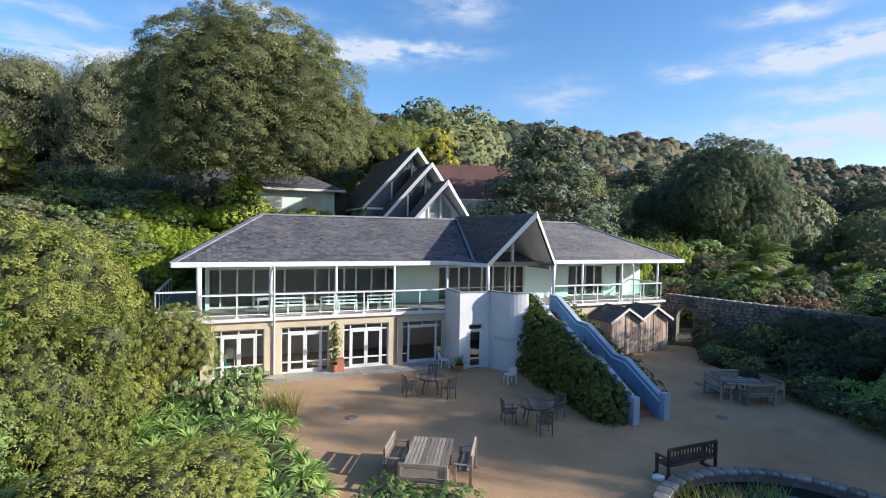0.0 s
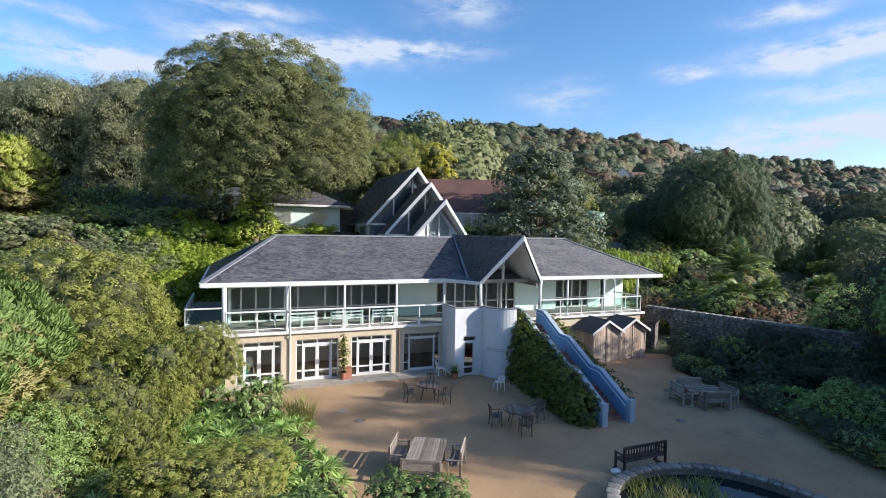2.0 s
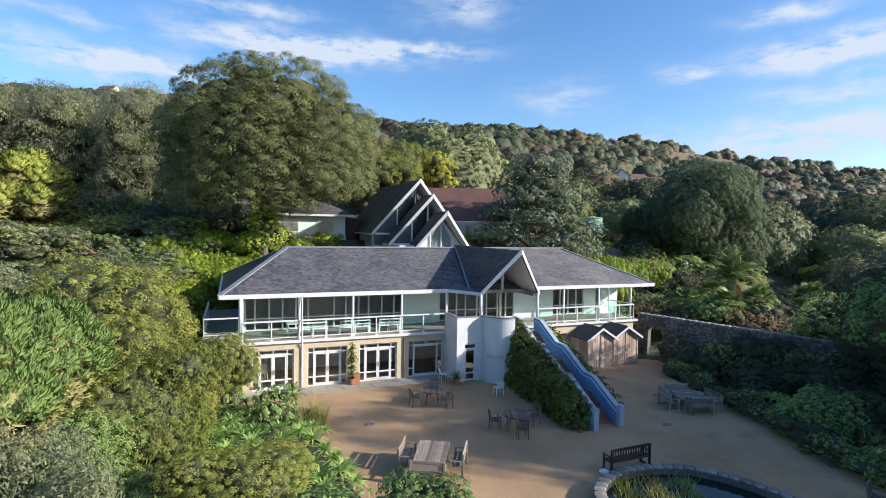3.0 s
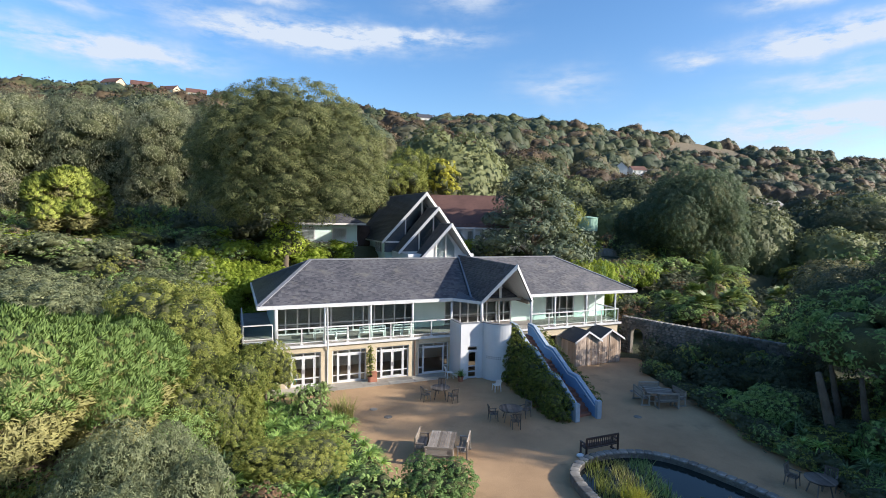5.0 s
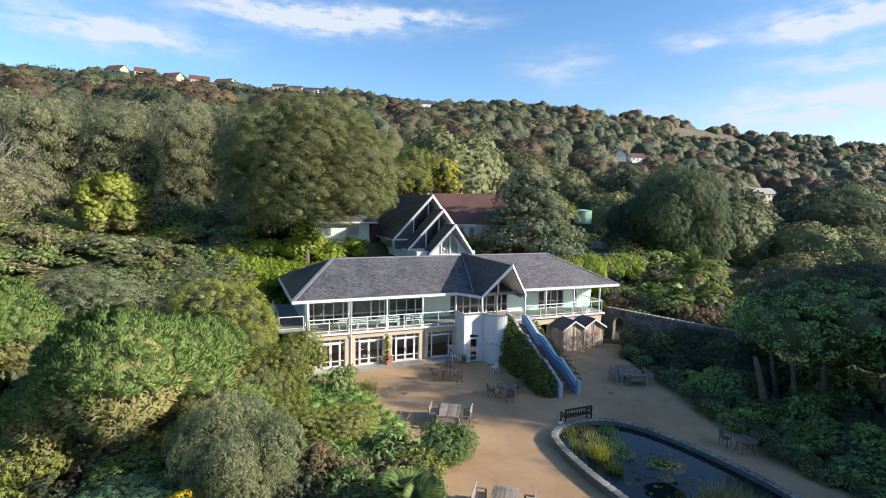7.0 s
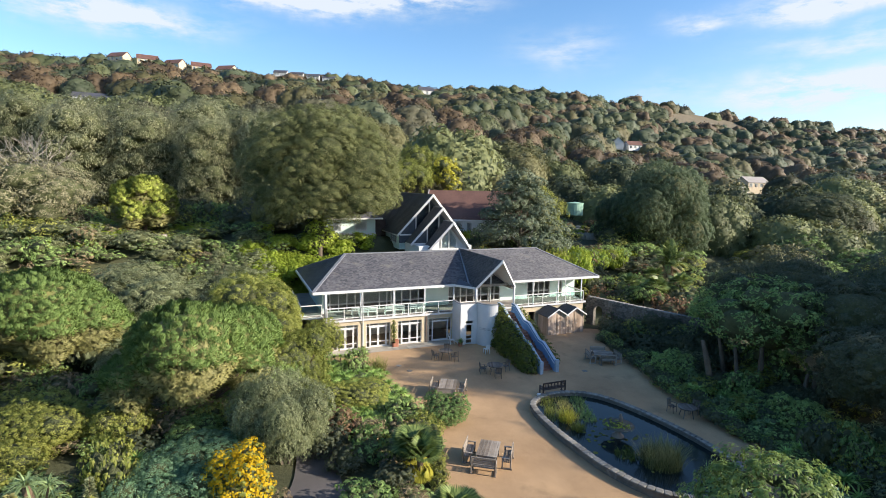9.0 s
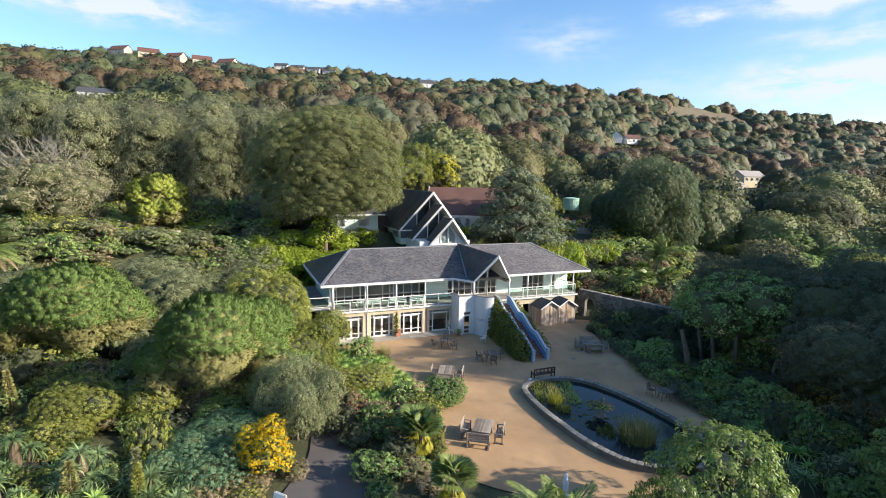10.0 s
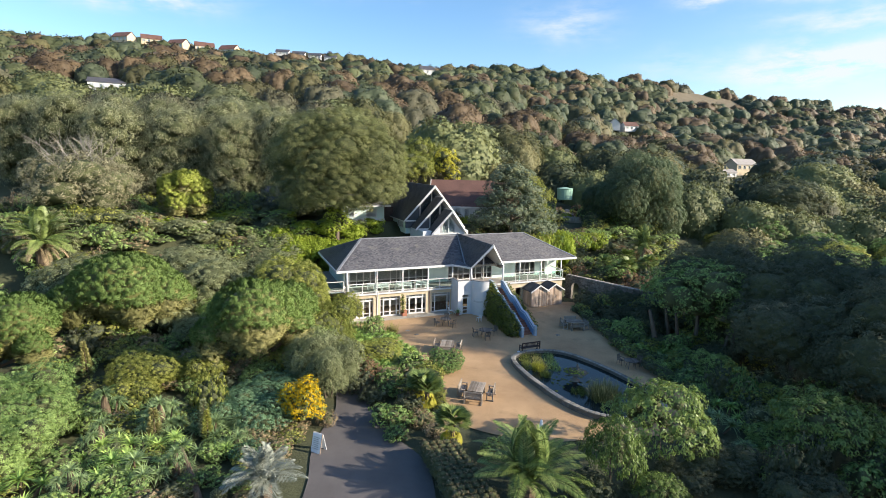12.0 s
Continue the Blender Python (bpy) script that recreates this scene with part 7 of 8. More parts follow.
AZ, EL = np.meshgrid(azs, els)
RR = 3600.0
cv = np.stack([RR * np.cos(np.radians(EL)) * np.sin(np.radians(AZ)), RR * np.cos(np.radians(EL)) * np.cos(np.radians(AZ)), RR * np.sin(np.radians(EL))], -1).reshape(-1, 3)
ci = np.arange(AZ.size).reshape(AZ.shape)
cf = np.stack([ci[:-1, :-1], ci[:-1, 1:], ci[1:, 1:], ci[1:, :-1]], -1).reshape(-1, 4)
cme = np_mesh("backdrop_clouds", cv, cf, [CLOUD])
uvl = cme.uv_layers.new(name="UVMap")
li = np.zeros(len(cme.loops), dtype=np.int32)
cme.loops.foreach_get("vertex_index", li)
uvl.data.foreach_set("uv", np.stack([AZ.ravel()[li], EL.ravel()[li]], -1).astype(np.float32).ravel())
tagged(new("backdrop_clouds", cme), "thin white streaks of cloud in a blue sky", "cloud", kind="structure")

# ---- beds: shrubs, rosettes, palms ----


def bush_lobes(rng, n=6, flat=0.75):
    out = [((0, 0, 0.55), (0.78, 0.78, 0.62))]
    for k in range(n):
        a = k * 2.4 + rng.uniform(-0.4, 0.4)
        r = rng.uniform(0.35, 0.65)
        s = rng.uniform(0.32, 0.52)
        out.append(((math.cos(a) * r, math.sin(a) * r, rng.uniform(0.35, 1.05)), (s, s, s * flat)))
    return out


BUSH, BIG_BUSH, FAR_BUSH = {}, {}, {}
for k, (key, mt, label, lf, asp) in enumerate((
        ("green", L_GREEN, "rounded mid-green shrub with small leaves", 1.0, 0.6),
        ("olive", L_OLIVE, "yellowish olive-green shrub with fine leaves", 0.85, 0.6),
        ("grey", L_GREY, "silvery grey-green shrub with narrow leaves", 1.1, 0.35),
        ("dark", L_DARK, "dense dark evergreen shrub in the bed", 1.0, 0.6),
        ("ivy", L_BRIGHT, "mound of bright yellow-green ivy", 1.0, 0.7),
        ("broad", L_BROAD, "shrub with large glossy broad leaves", 1.9, 0.5),
        ("dry", L_DRY, "dry straw-coloured grassy shrub", 2.2, 0.12),
        ("autumn", L_RUSSET, "reddish-brown twiggy shrub in the bed", 1.0, 0.6),
        ("teal", L_TEAL, "blue-green mounded shrub with fine leaves", 1.0, 0.5))):
    brng = np.random.default_rng(100 + k)
    BUSH[key] = [shrub("shrub", 200 + 10 * k + j, bush_lobes(brng), mt, label, hull=0.58, low=-0.7, leaf=0.115 * lf, aspect=asp, clump=0.19, per_m2=8, leaves=max(8, int(13 / lf ** 1.3))) for j in range(2)]
    BIG_BUSH[key] = [shrub("shrub", 400 + 10 * k, bush_lobes(brng, 13), mt, label, hull=0.6, low=-0.7, leaf=0.048 * lf, aspect=asp, clump=0.12, per_m2=24, leaves=max(9, int(34 / lf ** 1.3)))]
    FAR_BUSH[key] = (mt, [crown_arrays(np.random.default_rng(300 + 10 * k + j), bush_lobes(brng), hull=0.62, low=-0.3, leaf=(0.075 if key == "ivy" else 0.1) * min(lf, 1.3), aspect=max(asp, 0.4), clump=0.17, per_m2=8, leaves=26 if key == "ivy" else 12, fine=False) for j in range(2)], [])
FINE_BUSH = {key: [shrub("shrub", 600 + k, [((cx * (1 + 0.4 * wide), cy * (1 + 0.4 * wide), cz), tuple(q * (1 - 0.18 * wide) for q in r)) for (cx, cy, cz), r in bush_lobes(np.random.default_rng(700 + k), 16)], mt, label, hull=0.6, low=-0.7, leaf=leaf, aspect=asp, clump=0.095 + 0.05 * wide, per_m2=42, leaves=58, fine=False)]
             for k, (key, mt, label, leaf, asp, wide) in enumerate((("olive", L_OLIVE, "yellowish olive-green shrub with fine leaves", 0.026, 0.6, 0),
                                                             ("green", L_GREEN, "rounded mid-green shrub with small leaves", 0.028, 0.6, 0.4),
                                                             ("grey", L_GREY, "silvery grey-green shrub with narrow leaves", 0.034, 0.4, 1),
                                                             ("teal", L_TEAL, "blue-green mounded shrub with fine leaves", 0.03, 0.5, 0.3)))}
used_bush = set()
bush_rng = np.random.default_rng(55)


def put_bush(key, x, y, r, h=None, z=None, joined=False):
    """A shrub of radius r and height h at (x, y)."""
    h = h or r * 1.4
    if joined or y > 31 or x < -27 or x > 25:
        mt, shapes, pile = FAR_BUSH[key]
        v, f, idx, nrm = shapes[int(bush_rng.integers(2))]
        zz = float(ground_z(x, y)) - 0.05 if z is None else z
        yaw = bush_rng.uniform(0, 6.28)
        pile.append((turned(v, yaw) * np.array([r, r, h / 1.45]) + np.array([x, y, zz]), f, idx, turned(nrm, yaw)))
        return None
    src = FINE_BUSH[key][0] if r > 1.8 and key in FINE_BUSH and -28 < x < 0 and (y > 0.5 or x < -24) else BIG_BUSH[key][0] if r > 1.55 else BUSH[key][int(bush_rng.integers(2))]
    if src.name not in used_bush:
        used_bush.add(src.name)
        return stand(src, x, y, r, bush_rng.uniform(0, 6.28), h / 1.45, z)
    return again(src, x, y, r, bush_rng.uniform(0, 6.28), h / 1.45, z=z)


strap_big = rosette_plant("strap_leaf_plant", 61, [(0, 0, 0.75), (0.7, 0.3, 0.5), (-0.5, 0.6, 0.55), (0.2, -0.7, 0.4)], L_STRAP, "clump of strappy bright green rosettes", 0.85, 0.085, 40, 1.4)
strap_blue = rosette_plant("strap_leaf_plant", 62, [(0, 0, 0.9), (0.7, 0.4, 0.6), (-0.6, 0.4, 0.5), (0.1, -0.7, 0.5)], L_BLUE, "clump of blue-green strappy rosettes", 0.82, 0.062, 48, 1.5)
strap_one = rosette_plant("strap_leaf_plant", 63, [(0, 0, 0.35)], L_STRAP, "single spiky green rosette plant", 0.9, 0.1, 44)
seen_src = set()


def put(src, x, y, s=1.0, turn=None, sz=None, z=None):
    turn = bush_rng.uniform(0, 6.28) if turn is None else turn
    if src.name not in seen_src:
        seen_src.add(src.name)
        return stand(src, x, y, s, turn, sz, z)
    return again(src, x, y, s, turn, sz, z=z)


# left bed beside the terrace
LATER_SHRUBS = []
for x, y, s in ((-8.1, 16.0, 1.0), (-7.2, 17.0, 0.9), (-6.4, 15.6, 1.0), (-9.2, 17.5, 1.0), (-5.4, 13.6, 0.9), (-6.6, 12.4, 1.0), (-12.6, 15.6, 1.1), (-11.0, 17.6, 1.0), (-5.6, 10.2, 1.0), (-7.4, 9.6, 1.0),
                (-11.6, 9.0, 0.9), (-5.4, 14.6, 0.8), (-10.2, 19.2, 0.9), (-8.6, 18.6, 0.9), (-9.4, 21.0, 0.8)):
    put(strap_big, x, y, s)
for x, y, s in ((-9.0, 15.4, 1.1), (-8.2, 14.6, 1.0), (-7.4, 15.2, 1.1), (-9.8, 16.4, 1.1), (-7.8, 16.6, 1.0), (-6.8, 14.6, 1.0), (-12.0, 10.6, 1.2), (-11.0, 9.6, 1.1), (-12.8, 9.6, 1.2), (-10.2, 9.4, 1.1), (-6.0, 16.8, 0.9),
                (-4.6, 12.6, 0.9), (-3.6, 13.4, 0.9), (-5.6, 17.6, 0.8), (-6.6, 18.2, 0.8), (-5.2, 9.4, 1.0), (-6.4, 9.6, 1.0)):
    put(strap_big, x, y, s)
for x, y, s in ((-4.1, 15.1, 0.8), (-3.4, 14.2, 0.75), (-4.7, 16.0, 0.8), (-3.9, 12.8, 0.8), (-3.0, 11.6, 0.8)):
    put(strap_one, x, y, s * 1.1)
for x, y, s in ((-14.3, 2.9, 1.2), (-13.2, 4.2, 1.2), (-15.4, 1.0, 1.1), (-12.6, 1.6, 1.1), (-17.0, -1.2, 1.2), (-15.2, -2.6, 1.1), (-13.6, -0.6, 1.2), (-18.8, -3.4, 1.2), (-16.4, -5.0, 1.1), (-20.6, -1.6, 1.2),
                (-14.4, -4.4, 1.0), (-11.8, -2.2, 0.9), (-20.0, -6.0, 1.2), (-3.7, 9.2, 0.8), (-4.8, 8.8, 0.9), (-18.0, 2.0, 1.2), (-22.6, -5.0, 1.2), (-24.0, -9.0, 1.2), (-16.8, -8.6, 1.1), (-12.6, -6.2, 0.9), (-11.2, -4.6, 0.9)):
    if (x * 13) % 2 > 0.9 or x > -10:
        put(strap_blue if (x * 7) % 2 > 0.6 else strap_big, x, y, s)
for x, y, s in ((-19.5, 0.2, 1.3), (-21.8, 1.0, 1.3), (-16.2, 3.4, 1.2), (-14.0, 1.2, 1.3), (-12.2, 3.2, 1.2), (-17.6, -3.0, 1.3), (-20.2, -3.8, 1.3), (-14.8, -1.2, 1.3), (-12.8, -2.6, 1.1), (-16.0, -6.6, 1.2),
                (-18.6, -5.4, 1.3), (-22.2, -7.2, 1.3), (-13.4, -5.0, 1.0), (-11.0, -1.4, 0.9), (-23.4, -2.6, 1.3), (-14.6, 4.8, 1.2), (-11.6, 4.8, 1.0), (-20.6, -9.0, 1.2), (-16.4, -10.0, 1.1), (-5.2, 12.2, 0.9), (-4.4, 10.6, 0.9), (-6.2, 13.9, 0.9), (-9.6, 12.0, 1.0), (-8.6, 10.6, 1.0)):
    if (x * 11) % 2 > 1.0 or x > -10:
        put(strap_big if (x * 5) % 2 > 0.8 else strap_blue, x, y, s)
aloe = rosette_plant("tree_aloe", 64, [(0, 0, 2.2), (0.7, 0.2, 1.7), (-0.6, 0.5, 1.8), (0.2, -0.8, 1.2), (-0.6, -0.6, 1.1), (0.9, -0.6, 0.9), (-1.1, 0.1, 0.9), (0.4, 0.9, 1.1)], L_BLUE, "tree aloe with drooping blue-green rosettes on a thick brown trunk", 1.0, 0.07, 54, 2.2, 0.05)
bm = bmesh.new()
bm_tube(bm, [(0, 0, -0.2), (0.08, 0, 0.7), (-0.04, 0.05, 1.5), (0, 0, 2.2)], [0.34, 0.27, 0.24, 0.14], 9)
part("trunk", bm, THATCH, aloe, "thick shaggy brown trunk")
for x, y, sc in ((-18.4, -0.9, 1.0), (-15.2, -5.2, 0.7), (-20.6, -3.2, 0.9), (-19.4, -7.4, 0.8), (-22.6, 0.2, 1.0)):
    put(aloe, x, y, sc)
for x, y, sc in ((-16.6, -2.6, 1.15), (-17.4, -5.4, 1.2), (-13.2, -3.4, 1.0), (-14.8, -0.4, 1.1), (-15.6, -3.6, 1.1), (-18.2, -3.2, 1.0), (-16.2, -6.6, 1.1)):
    put(strap_big if (x * 7) % 2 > 1 else strap_blue, x, y, sc)
for key, x, y, r, h in (("green", -14.2, -2.2, 0.9, 1.1), ("olive", -17.2, -3.8, 1.0, 1.2), ("teal", -11.9, -3.6, 1.1, 1.4), ("green", -13.4, -5.6, 0.9, 1.0), ("olive", -20.4, -1.0, 1.2, 1.6), ("green", -19.0, -4.6, 1.1, 1.3),
                        ("teal", -16.2, 0.2, 1.0, 1.3), ("green", -21.6, -5.2, 1.3, 1.6), ("dry", -12.0, -1.6, 0.7, 0.9), ("green", -16.6, -7.6, 1.2, 1.3), ("olive", -14.6, -8.8, 1.0, 1.0)):
    LATER_SHRUBS.append((key, x, y, r, h))
for key, x, y, r, h in (("dry", -19.2, 9.6, 1.3, 1.5), ("olive", -16.4, 9.2, 1.2, 1.6), ("dry", -21.6, 10.6, 1.4, 1.6), ("olive", -14.0, 10.6, 1.2, 1.8), ("dry", -17.6, 10.4, 1.1, 1.3), ("green", -22.6, 8.0, 1.4, 1.8), ("dry", -20.2, 12.2, 1.2, 1.4),
                        ("dry", -26.0, 9.0, 1.3, 1.4), ("olive", -28.6, 10.2, 1.4, 1.8)):
    put_bush(key, x, y, r, h)
TERRACE_SHRUBS = [("olive", -6.8, 12.0, 2.4, 2.4), ("olive", -11.4, 14.6, 2.9, 5.4), ("olive", -12.2, 18.6, 2.1, 3.6), ("green", -11.2, 21.4, 1.2, 2.2), ("green", -7.6, 18.9, 1.2, 2.2),
                  ("green", -12.6, 12.2, 2.4, 3.4), ("grey", -9.2, 5.2, 2.3, 5.4), ("grey", -10.6, 6.8, 2.0, 4.9), ("teal", -13.4, 3.0, 2.4, 2.7), ("teal", -12.4, 0.3, 1.85, 2.2), ("teal", -14.2, 1.4, 1.9, 2.2),
                  ("olive", -16.2, 1.4, 1.25, 3.9), ("olive", -22.6, 6.4, 2.5, 3.4), ("green", -0.5, 10.6, 1.6, 2.0)]
PATH_SHRUBS = [("green", -3.0, 9.6, 1.4, 1.9), ("olive", -1.9, 8.2, 1.3, 1.9), ("dry", -4.9, 7.9, 1.0, 1.4), ("green", -4.1, 1.2, 1.5, 1.6), ("dark", -3.0, 3.0, 1.2, 1.5),
               ("dry", -1.9, 1.2, 1.0, 1.3), ("dry", -0.9, 0.0, 1.0, 0.9),
               ("dark", 2.2, -8.6, 1.4, 1.2), ("green", 2.6, -2.2, 1.0, 1.1)]
WEST_SHRUBS = [("olive", -24.0, 6.0, 2.2, 3.2), ("olive", -19.2, 6.6, 1.8, 2.8), ("dry", -21.5, 9.0, 1.5, 1.8), ("dry", -15.0, 9.4, 1.4, 1.8), ("green", -26.5, -1.8, 3.0, 4.4),
               ("green", -25.0, -5.6, 2.6, 3.4), ("green", -29.5, 1.0, 2.6, 3.4), ("dry", -11.0, -0.4, 0.9, 1.1), ("green", -13.8, -3.2, 1.0, 1.1), ("green", -19.0, -10.0, 1.6, 2.0),
               ("green", -17.6, -7.0, 1.2, 1.6), ("green", -3.6, -0.6, 0.9, 0.9), ("autumn", -6.6, 8.4, 1.2, 1.7)]
LOW_SHRUBS = [("dark", -7.2, 6.2, 1.3, 1.8), ("green", -4.6, 5.6, 1.3, 2.0), ("olive", -3.2, 5.6, 1.2, 1.7), ("dark", -5.8, 4.6, 1.1, 1.4), ("green", -4.2, 11.4, 0.9, 1.1),
              ("dry", -8.3, 1.0, 0.8, 1.0), ("green", -14.6, 6.2, 1.6, 2.2), ("dark", -17.2, 4.6, 1.5, 1.8), ("olive", -22.0, 2.6, 1.6, 2.2), ("green", -21.0, -11.5, 2.0, 2.4),
              ("dark", -28.6, -6.0, 2.4, 2.6), ("autumn", -11.6, 11.0, 1.2, 1.6)]
for b in (*TERRACE_SHRUBS, *PATH_SHRUBS, *WEST_SHRUBS, *LOW_SHRUBS, *LATER_SHRUBS):
    put_bush(*b)
# low growth between the larger plants of the left bed
for k in range(150):
    x, y = bush_rng.uniform(-27, -1.5), bush_rng.uniform(-13, 22)
    in_path = -9.8 < x < 0.2 and y < 7.5 and not (x > -4.8 and y > 1.5)
    in_terrace = x > float(np.interp(y, [3, 8, 11, 13.5, 16.5, 20, 23], [-1.0, -1.4, -2.0, -3.6, -5.2, -8.2, -11.4]))
    if in_path or in_terrace or (x < -8 and y < -9 and x > -15):
        continue
    put_bush(["green", "olive", "green", "grey", "broad", "dark", "dry"][k % 7], x, y, bush_rng.uniform(0.7, 1.3), bush_rng.uniform(0.7, 1.4), joined=True)
# growth under the pines
for k in range(34):
    x, y = bush_rng.uniform(-32, -12.5), bush_rng.uniform(6.5, 16)
    put_bush(["olive", "green", "green", "olive", "dry"][k % 5], x, y, bush_rng.uniform(1.0, 1.7), bush_rng.uniform(1.3, 2.3), joined=True)
for k in range(40):
    y = bush_rng.uniform(-9, 7)
    x = -9.9 - abs(bush_rng.normal()) * 1.2
    put_bush(["dry", "olive", "green", "grey", "dry"][k % 5], x, y, bush_rng.uniform(0.5, 0.9), bush_rng.uniform(0.4, 0.9), joined=True)
for k in range(30):
    x, y = bush_rng.uniform(-27, -15), bush_rng.uniform(-1, 8)
    put_bush(["olive", "green", "dry", "green", "olive"][k % 5], x, y, bush_rng.uniform(0.9, 1.4), bush_rng.uniform(0.9, 1.7), joined=True)
for k in range(18):
    a, q = k * 2.4, bush_rng.uniform(0.6, 2.6)
    cx, cy = ((-15.3, 9.4), (-30.8, 15.0))[k % 2]
    put_bush(["dry", "olive", "green"][k % 3], cx + q * math.cos(a), cy - abs(q * math.sin(a)), bush_rng.uniform(0.8, 1.2), bush_rng.uniform(1.6, 2.4), joined=True)
# clipped hedge on the path's edge, its top dry
hrng = np.random.default_rng(93)
hedge = empty("clipped_hedge", Matrix.Translation((-1.0, -2.9, 0)), "square-clipped dark hedge with a dry tan top", "hedge")
hl = []
for i in range(15):
    for j in range(5):
        for h in (0.3, 0.75):
            hl.append(((i * 0.16 - 0.6 + j * 0.42 + hrng.uniform(-0.06, 0.06), -i * 0.42 + hrng.uniform(-0.06, 0.06) + j * 0.1, h), (0.34, 0.34, 0.34)))
part("foliage", foliage_mesh("foliage", crown_arrays(hrng, hl, leaf=0.05, clump=0.12, per_m2=14, leaves=10, low=-0.4, hull=0.8, fine=False), L_DARK), None, hedge)
tl = [(((i * 0.16 - 0.6 + j * 0.42), -i * 0.42 + j * 0.1, 1.04), (0.33, 0.33, 0.12)) for i in range(15) for j in range(5)]
part("dry_top", foliage_mesh("dry_top", crown_arrays(hrng, tl, leaf=0.06, aspect=0.4, clump=0.1, per_m2=14, leaves=9, low=0.0, hull=0.7, fine=False), L_DRY), None, hedge, "dry tan clipped top")
for x, y, r in ((-0.8, 4.7, 0.45), (-0.75, 3.9, 0.5), (-0.8, 3.1, 0.5), (-0.95, 6.4, 0.55), (-1.1, 7.3, 0.6), (-0.85, 5.5, 0.5), (-1.25, 8.2, 0.6)):
    put_bush("green" if r > 0.52 else "olive", x, y, r, 0.8)
# yellow-flowering shrub beside the path
frng = np.random.default_rng(91)
yb_lobes = [((0, 0, 1.2), (0.9, 0.9, 1.0)), ((0.5, -0.3, 1.9), (0.6, 0.6, 0.7)), ((-0.6, 0.2, 1.6), (0.7, 0.7, 0.8)), ((0.2, 0.5, 2.2), (0.5, 0.5, 0.6)), ((0.7, 0.2, 0.9), (0.6, 0.6, 0.6))]
yb = empty("flowering_shrub", Matrix.Translation((-9.9, 0.6, 0)) @ Matrix.Scale(1.15, 4), "shrub covered in bright yellow blossom", "shrub")
arr = crown_arrays(frng, yb_lobes, leaf=0.12, clump=0.2, per_m2=6, leaves=12)
part("foliage", foliage_mesh("foliage", arr, L_OLIVE), None, yb)
arr = crown_arrays(frng, yb_lobes, leaf=0.085, aspect=0.9, clump=0.24, per_m2=10, leaves=20, hull=0.3, low=-0.2)
part("blossom", foliage_mesh("blossom", arr, L_FLOWER), None, yb, "yellow blossom")


def flower_spike(x, y, h, r, material, label, z0=0.0):
    """A tall tapering old flower column of an echium."""
    rng = np.random.default_rng(int(abs(x * 31 + y * 17)))
    t = empty("echium_spike", Matrix.Translation((x, y, float(ground_z(x, y)) + z0)) @ Matrix.Rotation(rng.uniform(-0.08, 0.08), 4, "X"), label, "plant")
    bm = bmesh.new()
    bm_tube(bm, [(0, 0, -0.1), (0, 0, h * 0.5), (0, 0, h)], [0.06, 0.05, 0.02], 6)
    part("stem", bm, THATCH, t)
    n = int(h * 330)
    zz = rng.uniform(0.1, 1.0, n) * h
    a = rng.uniform(0, 6.28, n)
    rr = r * (1 - 0.75 * (zz / h) ** 2) * rng.uniform(0.7, 1.1, n)
    d = np.stack([np.cos(a), np.sin(a), np.full(n, 0.15)], -1)
    pos = np.stack([np.cos(a) * rr, np.sin(a) * rr, zz], -1)
    v, f = leaf_quads(pos, unit(np.cross(d, rng.normal(size=(n, 3)))), 0.22, 0.3, rng, d * 3)
    part("flower_column", np_mesh("flower_column", v, f, [material]), None, t)
    return t


for x, y, h, r, mt in ((-15.6, -1.1, 2.6, 0.3, L_GREY), (-15.0, -1.8, 2.3, 0.28, L_OLIVE), (-28.6, 7.2, 3.2, 0.35, L_PINEDEAD), (-18.2, -1.9, 2.4, 0.42, L_PINEDEAD), (-24.6, -3.2, 3.0, 0.3, L_OLIVE)):
    flower_spike(x, y, h, r, mt, "tall faded echium flower spike in the bed")
for x0, y0, x1, y1, h in ((-13.0, -7.2, -15.8, -3.6, 0.9),):
    t = empty("fallen_tree", Matrix.Translation((x0, y0, 0)), "bare brown leaning tree among the rosettes", "tree")
    bm = bmesh.new()
    bm_tube(bm, [(0, 0, -0.1), ((x1 - x0) * 0.3, (y1 - y0) * 0.3, h * 0.55), ((x1 - x0) * 0.7, (y1 - y0) * 0.7, h * 0.9), (x1 - x0, y1 - y0, h)], [0.2, 0.17, 0.14, 0.1], 9)
    part("stem", bm, THATCH, t)

for x, y, lean, h, r in ((19.9, 16.6, -0.9, 3.9, 0.24), (22.2, 19.2, -0.6, 3.6, 0.18), (22.3, 17.4, -0.4, 3.4, 0.18), (24.5, 13.3, 0.3, 2.6, 0.18), (25.3, 13.4, 0.1, 2.8, 0.2)):
    t = empty("leaning_tree", Matrix.Translation((x, y, float(ground_z(x, y)))), "bare brown leaning trunk rising under the dark trees", "tree")
    bm = bmesh.new()
    bm_tube(bm, [(0, 0, -0.2), (lean * 0.25, 0, h * 0.3), (lean * 0.6, 0.1, h * 0.65), (lean, 0.15, h)], [r * 1.3, r, r * 0.85, r * 0.6], 9)
    part("trunk", bm, BARK, t, smooth=True)

# palms
fan_g, fan_y = fan_mesh("frond", 0.75, L_PALM), fan_mesh("dead_frond", 0.75, L_YELLOW)
feather, feather_dead = pinnate_mesh("frond", 2.8, L_PALM, 0.55, 62, 1.4, 1.05, 0.022), pinnate_mesh("dead_frond", 2.2, L_DRY, 0.45, 40, 1.3, 1.0, 0.025)
silver_frond = pinnate_mesh("frond", 2.3, L_SILVER, 0.55, 30, 1.5, 1.1, 0.03)
